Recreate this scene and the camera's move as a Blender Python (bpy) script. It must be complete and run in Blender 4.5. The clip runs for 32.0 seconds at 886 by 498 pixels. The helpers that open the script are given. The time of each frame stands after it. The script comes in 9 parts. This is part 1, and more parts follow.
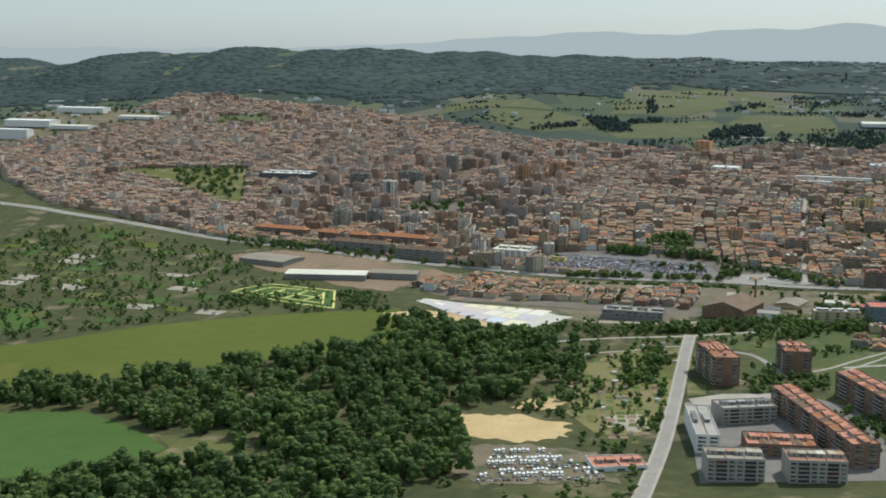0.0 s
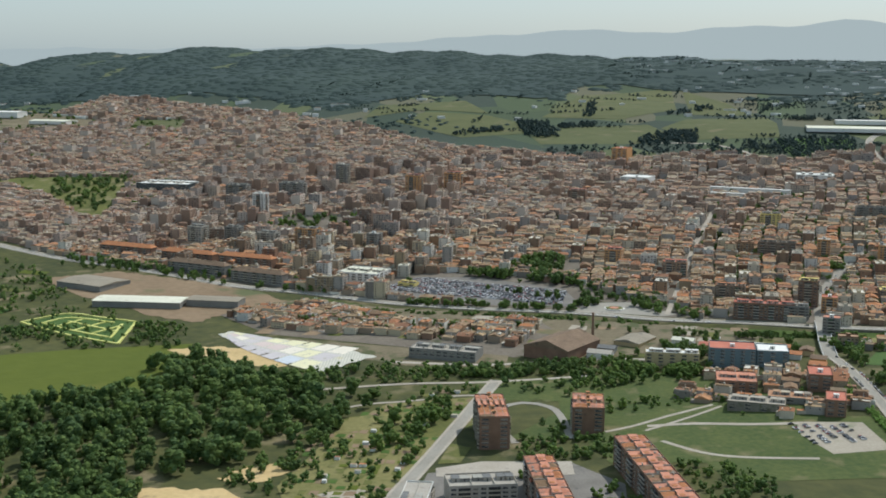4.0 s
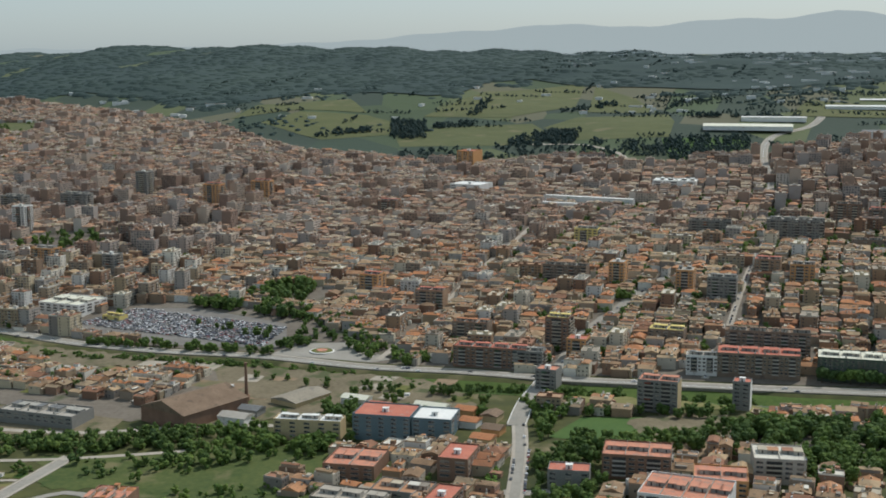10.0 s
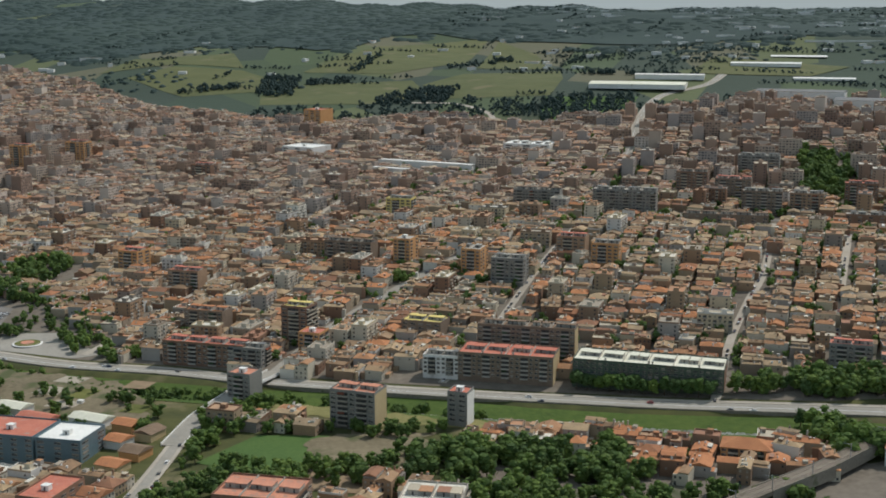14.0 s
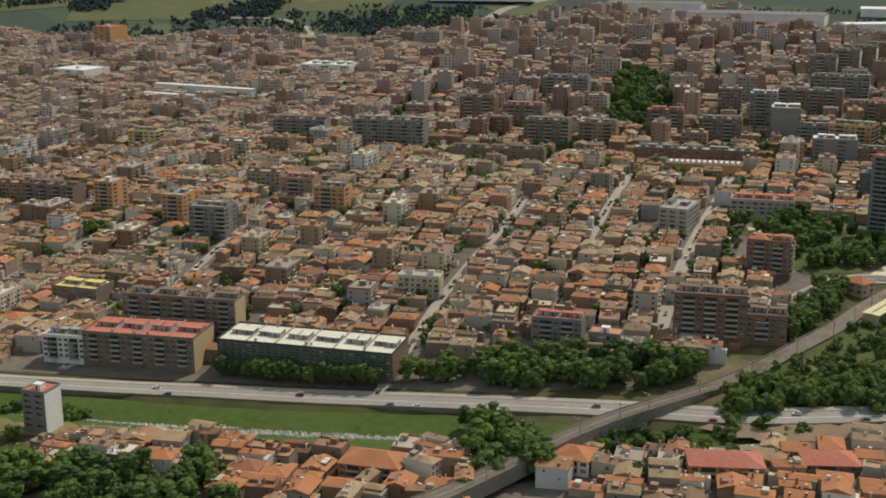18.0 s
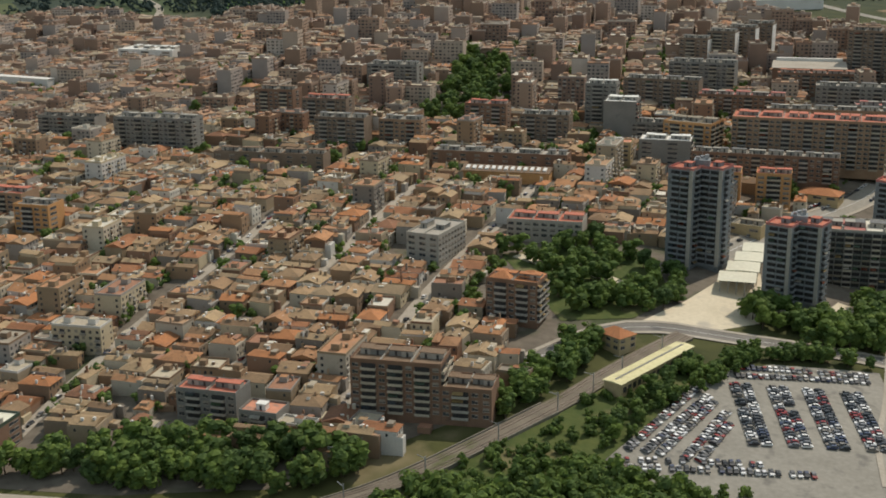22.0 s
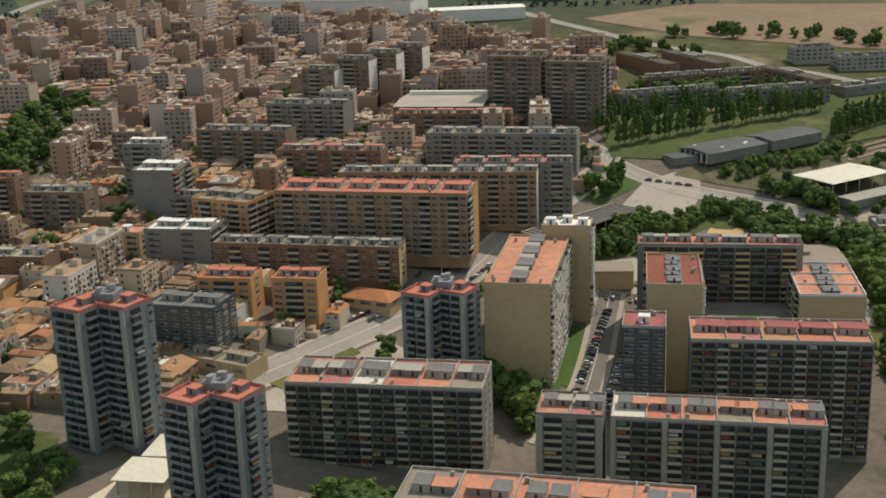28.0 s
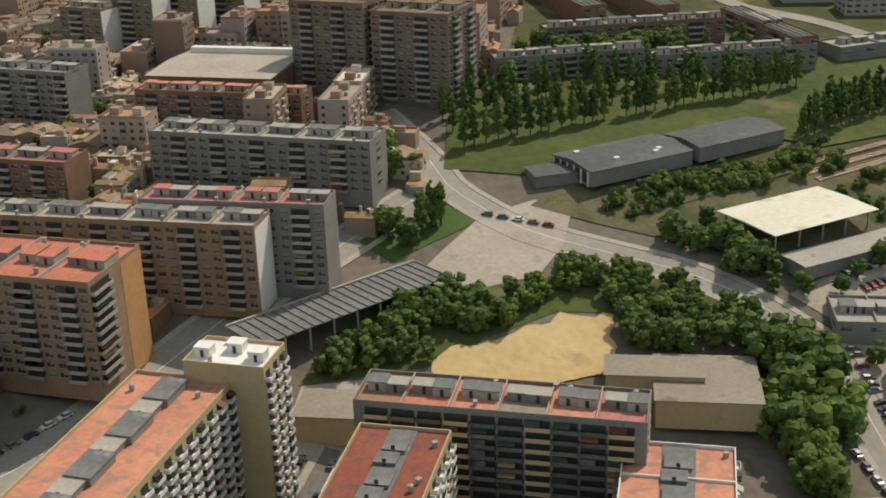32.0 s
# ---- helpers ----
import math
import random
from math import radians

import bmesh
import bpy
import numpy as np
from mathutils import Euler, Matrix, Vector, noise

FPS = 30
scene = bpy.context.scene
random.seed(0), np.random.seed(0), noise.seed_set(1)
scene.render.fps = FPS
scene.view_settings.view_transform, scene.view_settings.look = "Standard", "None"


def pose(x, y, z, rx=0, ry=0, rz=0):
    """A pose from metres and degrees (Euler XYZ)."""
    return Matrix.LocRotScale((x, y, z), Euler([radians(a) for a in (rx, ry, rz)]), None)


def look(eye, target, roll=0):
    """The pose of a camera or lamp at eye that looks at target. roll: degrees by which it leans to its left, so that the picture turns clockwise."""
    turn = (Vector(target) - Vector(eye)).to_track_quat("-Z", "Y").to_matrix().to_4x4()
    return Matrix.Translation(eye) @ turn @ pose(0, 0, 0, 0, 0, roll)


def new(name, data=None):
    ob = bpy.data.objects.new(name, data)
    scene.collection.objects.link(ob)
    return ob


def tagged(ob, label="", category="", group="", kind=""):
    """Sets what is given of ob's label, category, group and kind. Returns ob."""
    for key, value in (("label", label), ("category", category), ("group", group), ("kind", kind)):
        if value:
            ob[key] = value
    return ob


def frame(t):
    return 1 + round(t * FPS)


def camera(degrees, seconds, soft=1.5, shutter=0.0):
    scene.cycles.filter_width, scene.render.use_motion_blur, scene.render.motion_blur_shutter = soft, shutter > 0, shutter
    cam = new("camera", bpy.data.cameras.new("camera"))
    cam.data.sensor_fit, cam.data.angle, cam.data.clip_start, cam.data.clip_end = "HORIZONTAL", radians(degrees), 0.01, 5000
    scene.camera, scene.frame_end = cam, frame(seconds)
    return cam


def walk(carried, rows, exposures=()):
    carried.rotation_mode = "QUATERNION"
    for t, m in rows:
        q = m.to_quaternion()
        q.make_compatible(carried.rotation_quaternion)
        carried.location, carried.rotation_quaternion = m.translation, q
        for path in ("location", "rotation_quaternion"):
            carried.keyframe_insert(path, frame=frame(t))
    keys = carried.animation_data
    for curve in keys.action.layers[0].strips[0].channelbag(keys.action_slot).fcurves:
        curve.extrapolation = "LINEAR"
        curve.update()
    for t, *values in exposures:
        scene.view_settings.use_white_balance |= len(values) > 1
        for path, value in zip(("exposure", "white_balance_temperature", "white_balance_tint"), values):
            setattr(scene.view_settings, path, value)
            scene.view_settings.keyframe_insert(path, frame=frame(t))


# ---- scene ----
# the camera: seconds, place in metres, turn in degrees
cam = camera(39.47, 32.0, 1.85)
PATH = [
    (0.0, 0.00, 0.00, 137.45, 81.088, -0.551, 0.087),
    (0.5, 15.03, 10.42, 137.80, 81.061, -0.603, 0.297),
    (1.0, 29.88, 20.88, 138.14, 81.054, -0.551, 0.487),
    (1.5, 44.44, 31.37, 138.47, 81.044, -0.462, 0.709),
    (2.0, 58.91, 41.90, 138.78, 81.031, -0.491, 0.903),
    (2.5, 73.10, 52.52, 139.07, 81.026, -0.442, 1.127),
    (3.0, 87.16, 63.29, 139.29, 81.026, -0.459, 1.310),
    (3.5, 100.86, 74.03, 139.39, 81.022, -0.399, 1.526),
    (5.5, 154.29, 116.85, 138.26, 81.095, -0.192, 2.268),
    (6.0, 167.63, 127.78, 137.77, 81.105, -0.128, 2.437),
    (6.5, 180.91, 138.74, 137.21, 81.042, -0.078, 2.639),
    (7.0, 194.20, 149.70, 136.58, 80.978, -0.112, 2.787),
    (7.5, 207.41, 160.67, 135.90, 80.943, -0.044, 2.973),
    (8.0, 220.78, 171.64, 135.16, 80.964, -0.002, 3.167),
    (8.5, 233.98, 182.59, 134.39, 80.995, 0.132, 3.403),
    (9.0, 246.97, 193.60, 133.57, 81.027, 0.186, 3.590),
    (9.5, 259.46, 204.55, 132.71, 81.045, 0.282, 3.800),
    (10.0, 271.63, 215.49, 131.81, 81.080, 0.246, 3.955),
    (10.5, 283.55, 226.25, 130.90, 81.022, 0.272, 4.072),
    (11.0, 295.44, 236.92, 130.00, 80.821, 0.157, 3.885),
    (11.5, 307.11, 247.33, 129.16, 80.654, 0.208, 3.759),
    (12.0, 318.62, 257.55, 128.38, 80.520, 0.092, 3.655),
    (12.5, 329.79, 267.50, 127.67, 80.347, 0.077, 3.652),
    (13.0, 340.90, 277.44, 127.04, 80.059, 0.073, 3.721),
    (13.5, 352.12, 287.60, 126.45, 79.669, -0.003, 3.808),
    (15.5, 395.31, 328.87, 124.35, 77.682, 0.023, 3.680),
    (16.0, 405.46, 338.83, 123.69, 77.281, 0.037, 3.548),
    (16.5, 415.56, 348.65, 122.98, 76.780, -0.125, 3.188),
    (17.0, 425.51, 358.34, 122.34, 76.277, -0.027, 2.710),
    (17.5, 435.59, 367.95, 121.82, 75.761, 0.011, 2.229),
    (18.0, 445.65, 377.47, 121.41, 75.245, 0.131, 1.871),
    (18.5, 455.55, 386.93, 121.04, 74.681, 0.186, 1.391),
    (19.0, 465.10, 396.20, 120.64, 74.282, 0.265, 1.138),
    (19.5, 474.38, 405.44, 120.18, 74.070, 0.293, 1.079),
    (20.0, 483.37, 414.60, 119.66, 73.908, 0.359, 1.190),
    (20.5, 492.33, 423.91, 119.12, 73.910, 0.265, 1.362),
    (21.0, 501.08, 433.16, 118.55, 73.949, 0.342, 1.583),
    (21.5, 509.70, 442.48, 117.97, 74.001, 0.321, 1.740),
    (22.0, 518.07, 451.62, 117.38, 74.088, 0.456, 1.843),
    (22.5, 526.37, 460.80, 116.81, 74.262, 0.408, 1.789),
    (23.0, 534.42, 469.67, 116.33, 74.370, 0.472, 1.770),
    (23.5, 542.47, 478.33, 115.97, 74.504, 0.509, 1.595),
    (24.0, 550.46, 486.80, 115.77, 74.667, 0.665, 1.111),
    (24.5, 558.46, 495.17, 115.73, 74.740, 0.940, 0.400),
    (25.0, 566.15, 503.12, 115.82, 74.697, 1.133, -0.427),
    (25.5, 573.83, 511.16, 116.05, 74.619, 1.168, -1.380),
    (26.0, 581.50, 519.04, 116.38, 74.575, 1.273, -2.335),
    (26.5, 589.33, 526.69, 116.73, 74.401, 1.311, -3.007),
    (28.5, 624.75, 563.25, 117.95, 73.277, 2.046, -4.425),
    (29.0, 633.69, 575.30, 118.07, 72.879, 2.171, -4.379),
    (29.5, 642.64, 588.60, 118.00, 72.395, 2.211, -4.027),
    (30.0, 651.97, 604.72, 117.62, 71.864, 2.171, -3.529),
    (30.5, 660.65, 621.67, 116.92, 71.151, 2.208, -2.928),
    (31.0, 668.92, 639.00, 115.94, 70.303, 2.051, -2.300),
    (31.5, 676.90, 656.43, 114.67, 69.320, 2.026, -1.560),
    (32.0, 684.74, 673.87, 113.25, 68.133, 1.781, -0.618),
]
EXPOSURES = [(0.0, 0.0, 6050, 9), (6.0, -0.03, 6100, 9), (9.0, -0.14, 6150, 10), (13.0, -0.17, 6200, 11), (19.0, -0.23, 6950, 13), (25.0, -0.12, 6950, 12), (32.0, -0.07, 7200, 14)]
walk(cam, [(t, pose(*row)) for t, *row in PATH], EXPOSURES)

# ---- light: hazy early-summer noon, the sun high and ahead to the right ----
SUN = Vector((0.68, 0.73, 1.25)).normalized()
world = bpy.data.worlds.new("hazy_sky")
scene.world = world
world.use_nodes = True
wn = world.node_tree.nodes
sky = wn.new("ShaderNodeTexSky")
sky.sky_type, sky.sun_disc = "NISHITA", False
sky.sun_elevation, sky.sun_rotation = math.asin(SUN.z), math.atan2(SUN.x, SUN.y)
sky.air_density, sky.dust_density, sky.ozone_density = 1.0, 1.2, 1.5
wn["Background"].inputs["Strength"].default_value = 0.141
veil = wn.new("ShaderNodeMix")
veil.data_type = "RGBA"
veil.inputs[0].default_value = 0.62
veil.inputs[7].default_value = (3.2, 3.95, 4.15, 1)
world.node_tree.links.new(sky.outputs[0], veil.inputs[6])
world.node_tree.links.new(veil.outputs[2], wn["Background"].inputs[0])
lamp = bpy.data.lights.new("sun", "SUN")
lamp.energy, lamp.angle, lamp.color = 3.35, radians(0.6), (1.0, 0.95, 0.86)
new("sun", lamp).matrix_world = look(SUN * 900, (0, 0, 0))
scene.view_settings.exposure = 0.0


# ---- materials ----
def mat(name, low, high, rough=0.85, size=1.0, vary="", hues=(), bump=0.25, spread=0.35, metal=0.0, stain=None, wave=None):
    """A procedural surface: two scales of grain between the colours low and high, tinted piece by piece from hues."""
    m = bpy.data.materials.new(name)
    m.use_nodes = True
    nt = m.node_tree
    n, k = nt.nodes, nt.links.new
    bsdf = n["Principled BSDF"]
    bsdf.inputs["Roughness"].default_value = rough
    bsdf.inputs["Metallic"].default_value = metal
    bsdf.inputs["Specular IOR Level"].default_value = 0.5 if rough < 0.7 else 0.22
    at = n.new("ShaderNodeTexCoord").outputs["Object"]
    fine, broad = n.new("ShaderNodeTexNoise"), n.new("ShaderNodeTexNoise")
    fine.inputs["Scale"].default_value, fine.inputs["Detail"].default_value = 1.0 / size, 4.0
    broad.inputs["Scale"].default_value, broad.inputs["Detail"].default_value = 0.09 / size, 3.0
    k(at, fine.inputs["Vector"]), k(at, broad.inputs["Vector"])
    both = n.new("ShaderNodeMix")
    both.data_type = "FLOAT"
    both.inputs[0].default_value = 0.5
    k(fine.outputs["Fac"], both.inputs[2]), k(broad.outputs["Fac"], both.inputs[3])
    ramp = n.new("ShaderNodeValToRGB")
    ramp.color_ramp.elements[0].position, ramp.color_ramp.elements[1].position = 0.5 - spread / 2, 0.5 + spread / 2
    ramp.color_ramp.elements[0].color, ramp.color_ramp.elements[1].color = (*low, 1), (*high, 1)
    k(both.outputs[0], ramp.inputs[0])
    colour = ramp.outputs[0]
    if vary:
        rand = n.new("ShaderNodeObjectInfo").outputs["Random"] if vary == "object" else n.new("ShaderNodeNewGeometry").outputs["Random Per Island"]
        tint = n.new("ShaderNodeValToRGB")
        tint.color_ramp.interpolation = "CONSTANT"
        el = tint.color_ramp.elements
        for i, h in enumerate(hues):
            e = el[i] if i < 2 else el.new(i / len(hues))
            e.position, e.color = i / len(hues), (*h, 1)
        k(rand, tint.inputs[0])
        mul = n.new("ShaderNodeMix")
        mul.data_type, mul.blend_type = "RGBA", "MULTIPLY"
        mul.inputs[0].default_value = 1.0
        k(colour, mul.inputs[6]), k(tint.outputs[0], mul.inputs[7])
        colour = mul.outputs[2]
    if stain:
        spot = n.new("ShaderNodeTexNoise")
        spot.inputs["Scale"].default_value, spot.inputs["Detail"].default_value = stain[1], 5.0
        k(at, spot.inputs["Vector"])
        cut = n.new("ShaderNodeValToRGB")
        cut.color_ramp.elements[0].position, cut.color_ramp.elements[1].position = stain[2], stain[2] + 0.12
        k(spot.outputs["Fac"], cut.inputs[0])
        mix = n.new("ShaderNodeMix")
        mix.data_type = "RGBA"
        k(cut.outputs[0], mix.inputs[0]), k(colour, mix.inputs[6])
        mix.inputs[7].default_value = (*stain[0], 1)
        colour = mix.outputs[2]
    if wave:
        rows = n.new("ShaderNodeTexWave")
        rows.bands_direction = wave[1]
        rows.inputs["Scale"].default_value, rows.inputs["Distortion"].default_value = wave[0], wave[2]
        k(at, rows.inputs["Vector"])
        mix = n.new("ShaderNodeMix")
        mix.data_type, mix.blend_type = "RGBA", "MULTIPLY"
        mix.inputs[0].default_value = wave[3]
        k(colour, mix.inputs[6]), k(rows.outputs["Color"], mix.inputs[7])
        colour = mix.outputs[2]
    k(colour, bsdf.inputs["Base Color"])
    if bump:
        b = n.new("ShaderNodeBump")
        b.inputs["Strength"].default_value, b.inputs["Distance"].default_value = bump, 0.1 * size
        k(fine.outputs["Fac"], b.inputs["Height"]), k(b.outputs[0], bsdf.inputs["Normal"])
    return m


def glass(name, tint, rough=0.12):
    m = mat(name, [c * 0.7 for c in tint], tint, rough, 3.0, bump=0.0)
    m.node_tree.nodes["Principled BSDF"].inputs["Specular IOR Level"].default_value = 0.7
    return m


WALLS = [(0.40, 0.32, 0.22), (0.33, 0.25, 0.16), (0.50, 0.45, 0.36), (0.26, 0.18, 0.12), (0.35, 0.23, 0.14), (0.37, 0.34, 0.30),
         (0.29, 0.18, 0.12), (0.56, 0.47, 0.32), (0.25, 0.22, 0.185), (0.72, 0.68, 0.58), (0.32, 0.25, 0.18), (0.24, 0.14, 0.09), (0.58, 0.52, 0.40), (0.62, 0.60, 0.55)]
TILES = [(0.46, 0.255, 0.135), (0.40, 0.255, 0.145), (0.55, 0.245, 0.11), (0.36, 0.245, 0.145), (0.45, 0.305, 0.175), (0.52, 0.27, 0.135),
         (0.30, 0.195, 0.115), (0.50, 0.36, 0.21), (0.42, 0.195, 0.10), (0.37, 0.275, 0.17), (0.47, 0.34, 0.20), (0.33, 0.17, 0.10)]
# far roof tones, greyed so that haze is put into the colour
HAZE_TILES = [(0.43, 0.265, 0.165), (0.36, 0.265, 0.175), (0.52, 0.27, 0.145), (0.33, 0.255, 0.175), (0.42, 0.325, 0.22), (0.48, 0.30, 0.19),
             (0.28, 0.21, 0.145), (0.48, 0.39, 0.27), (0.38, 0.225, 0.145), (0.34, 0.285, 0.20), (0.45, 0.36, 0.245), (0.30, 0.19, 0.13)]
DECKS = [(0.46, 0.25, 0.14), (0.36, 0.31, 0.24), (0.52, 0.45, 0.33), (0.36, 0.19, 0.12), (0.66, 0.62, 0.52), (0.28, 0.24, 0.19), (0.44, 0.28, 0.17), (0.46, 0.40, 0.30)]
GREENS = [(0.105, 0.175, 0.045), (0.085, 0.145, 0.042), (0.13, 0.20, 0.048), (0.075, 0.125, 0.042), (0.155, 0.225, 0.052)]
PAINTS = [(0.62, 0.63, 0.64), (0.03, 0.03, 0.035), (0.16, 0.165, 0.175), (0.26, 0.025, 0.025), (0.035, 0.05, 0.10), (0.30, 0.31, 0.32), (0.76, 0.76, 0.75), (0.10, 0.105, 0.11),
          (0.05, 0.055, 0.06), (0.22, 0.20, 0.17), (0.72, 0.72, 0.70), (0.02, 0.025, 0.03)]
M_WALL = mat("house_plaster", (0.80, 0.80, 0.80), (1.0, 1.0, 1.0), 0.9, 0.8, "object", WALLS, stain=((0.30, 0.26, 0.21), 0.35, 0.66))
M_TILE = mat("roof_tiles", (0.60, 0.61, 0.63), (1.10, 1.06, 1.03), 0.9, 0.7, "object", TILES, 0.5, stain=((0.15, 0.12, 0.09), 0.5, 0.62), wave=(1.6, "X", 1.5, 0.35))
M_DECK = mat("terrace_tiles", (0.75, 0.75, 0.75), (1.1, 1.1, 1.1), 0.9, 0.9, "object", DECKS, stain=((0.20, 0.18, 0.16), 0.4, 0.6))
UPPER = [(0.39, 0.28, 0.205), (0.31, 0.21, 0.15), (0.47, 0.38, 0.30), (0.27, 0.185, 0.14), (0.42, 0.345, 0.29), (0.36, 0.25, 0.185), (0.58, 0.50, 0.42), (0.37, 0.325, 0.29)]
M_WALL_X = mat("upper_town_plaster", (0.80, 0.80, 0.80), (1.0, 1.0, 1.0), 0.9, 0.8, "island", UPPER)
M_WALL_F = mat("far_plaster", (0.80, 0.80, 0.80), (1.0, 1.0, 1.0), 0.9, 0.8, "island", WALLS)
M_TILE_F = mat("far_roof_tiles", (0.54, 0.55, 0.57), (1.02, 0.99, 0.96), 0.9, 0.7, "island", TILES, 0.4, stain=((0.15, 0.12, 0.09), 0.5, 0.62))
M_TILE_X = mat("haze_greyed_roof_tiles", (0.58, 0.59, 0.61), (1.06, 1.03, 1.0), 0.9, 0.7, "island", HAZE_TILES, 0.4, stain=((0.15, 0.12, 0.09), 0.5, 0.62))
M_DECK_F = mat("far_terraces", (0.75, 0.75, 0.75), (1.1, 1.1, 1.1), 0.9, 0.9, "island", DECKS)
M_GLASS = glass("window_glass", (0.05, 0.06, 0.07))
M_BLIND = mat("window_blinds", (0.20, 0.17, 0.13), (0.36, 0.32, 0.27), 0.8, 0.6, bump=0.1)
# projecting fronts coloured dark to paint the shade of recessed loggias
M_LOGGIA = mat("loggia_shade_fronts", (0.10, 0.10, 0.09), (0.18, 0.175, 0.15), 0.8, 0.8, "object", [(1, 1, 1), (0.8, 0.85, 0.85), (1.25, 1.15, 1.0)])
M_AWNING = mat("balcony_awnings", (0.75, 0.75, 0.75), (1.0, 1.0, 1.0), 0.85, 0.5, "object", [(0.10, 0.16, 0.09), (0.50, 0.36, 0.17), (0.34, 0.12, 0.07), (0.55, 0.52, 0.44), (0.12, 0.17, 0.12)], 0.1)
# near-black panels on solid walls: the shade inside is put into the colour
M_OPENING_SHADE = mat("shade_dark_openings", (0.03, 0.03, 0.03), (0.07, 0.065, 0.06), 0.7, 0.8)
M_CONC = mat("concrete", (0.32, 0.29, 0.24), (0.46, 0.42, 0.36), 0.9, 1.2, stain=((0.24, 0.22, 0.20), 0.15, 0.62))
M_PIER = mat("grey_piers", (0.30, 0.285, 0.245), (0.42, 0.40, 0.345), 0.9, 1.0, stain=((0.26, 0.24, 0.20), 0.3, 0.6))
M_ORANGE = mat("orange_tiles", (0.42, 0.17, 0.08), (0.60, 0.27, 0.12), 0.9, 0.8, bump=0.5, stain=((0.30, 0.15, 0.09), 0.3, 0.62), wave=(1.6, "X", 1.5, 0.3))
M_HEDGE = mat("yellow_flowering_hedge", (0.48, 0.48, 0.12), (0.72, 0.70, 0.26), 0.95, 1.0)
M_OLDCONC = mat("old_stained_concrete", (0.17, 0.15, 0.12), (0.28, 0.25, 0.20), 0.95, 1.5, stain=((0.10, 0.11, 0.06), 0.12, 0.58))
M_FLATROOF = mat("brown_flat_roofing", (0.23, 0.20, 0.15), (0.33, 0.29, 0.22), 0.9, 1.5, stain=((0.17, 0.15, 0.12), 0.12, 0.6))
M_BROWNTILE = mat("old_brown_tiles", (0.19, 0.13, 0.085), (0.30, 0.21, 0.14), 0.9, 1.0, bump=0.5, stain=((0.13, 0.10, 0.07), 0.15, 0.58), wave=(0.9, "X", 1.5, 0.35))
M_TAUPE = mat("taupe_brick", (0.17, 0.125, 0.09), (0.25, 0.19, 0.14), 0.9, 0.6, bump=0.4, stain=((0.13, 0.10, 0.08), 0.2, 0.62))
M_TAN = mat("tan_brick", (0.27, 0.175, 0.11), (0.37, 0.25, 0.16), 0.9, 0.6, bump=0.4, stain=((0.20, 0.14, 0.10), 0.2, 0.62))
M_DARKROOF = mat("dark_fibre_cement", (0.075, 0.08, 0.078), (0.14, 0.145, 0.14), 0.85, 2.0, stain=((0.18, 0.18, 0.16), 0.15, 0.62))
M_PALE = mat("pale_render", (0.62, 0.60, 0.55), (0.78, 0.76, 0.71), 0.9, 1.0, stain=((0.45, 0.42, 0.37), 0.25, 0.64))
M_GREY = mat("grey_render", (0.185, 0.18, 0.16), (0.265, 0.255, 0.23), 0.9, 1.0, stain=((0.18, 0.18, 0.17), 0.2, 0.64))
M_TOWER = mat("blue_grey_tower_panels", (0.17, 0.187, 0.192), (0.25, 0.27, 0.275), 0.75, 1.2, stain=((0.12, 0.125, 0.125), 0.2, 0.62))
M_BEIGE = mat("beige_render", (0.43, 0.33, 0.18), (0.52, 0.41, 0.235), 0.9, 2.0, stain=((0.40, 0.31, 0.18), 0.2, 0.66))
M_BRICK = mat("brown_brick", (0.17, 0.102, 0.068), (0.265, 0.162, 0.108), 0.9, 0.5, bump=0.5, stain=((0.13, 0.09, 0.07), 0.2, 0.64))
M_OCHRE = mat("ochre_render", (0.46, 0.24, 0.10), (0.58, 0.32, 0.14), 0.9, 1.0, stain=((0.36, 0.20, 0.10), 0.2, 0.64))
M_BALC = mat("balcony_fronts", (0.29, 0.27, 0.23), (0.45, 0.42, 0.36), 0.85, 0.8, "object", [(1, 1, 1), (0.85, 0.83, 0.8), (1.1, 1.05, 0.95)])
M_RED = mat("red_terrace", (0.40, 0.13, 0.09), (0.58, 0.22, 0.14), 0.9, 1.2, stain=((0.35, 0.26, 0.22), 0.3, 0.6))
M_DEEPROSE = mat("deep_rose_terrace", (0.27, 0.085, 0.075), (0.40, 0.145, 0.125), 0.9, 1.2, stain=((0.20, 0.11, 0.095), 0.3, 0.55))
M_DEEPRED = mat("dark_red_terrace", (0.20, 0.060, 0.042), (0.30, 0.10, 0.066), 0.9, 1.2, stain=((0.16, 0.085, 0.066), 0.3, 0.55))
M_SALMON = mat("salmon_terrace", (0.46, 0.19, 0.12), (0.64, 0.30, 0.19), 0.9, 1.5, stain=((0.36, 0.21, 0.155), 0.25, 0.52))
M_ROSE = mat("rose_terrace", (0.38, 0.135, 0.115), (0.54, 0.22, 0.18), 0.9, 1.2, stain=((0.28, 0.185, 0.16), 0.3, 0.52))
M_SLATE = mat("grey_roofing", (0.12, 0.12, 0.115), (0.22, 0.22, 0.21), 0.8, 1.5, stain=((0.34, 0.34, 0.33), 0.2, 0.64))
M_WHITE = mat("white_sheet_roof", (0.66, 0.65, 0.60), (0.85, 0.84, 0.78), 0.7, 2.0, stain=((0.50, 0.48, 0.43), 0.1, 0.62))
M_CREAM = mat("cream_canopy", (0.58, 0.56, 0.44), (0.74, 0.72, 0.58), 0.75, 2.0, stain=((0.48, 0.45, 0.33), 0.12, 0.6))
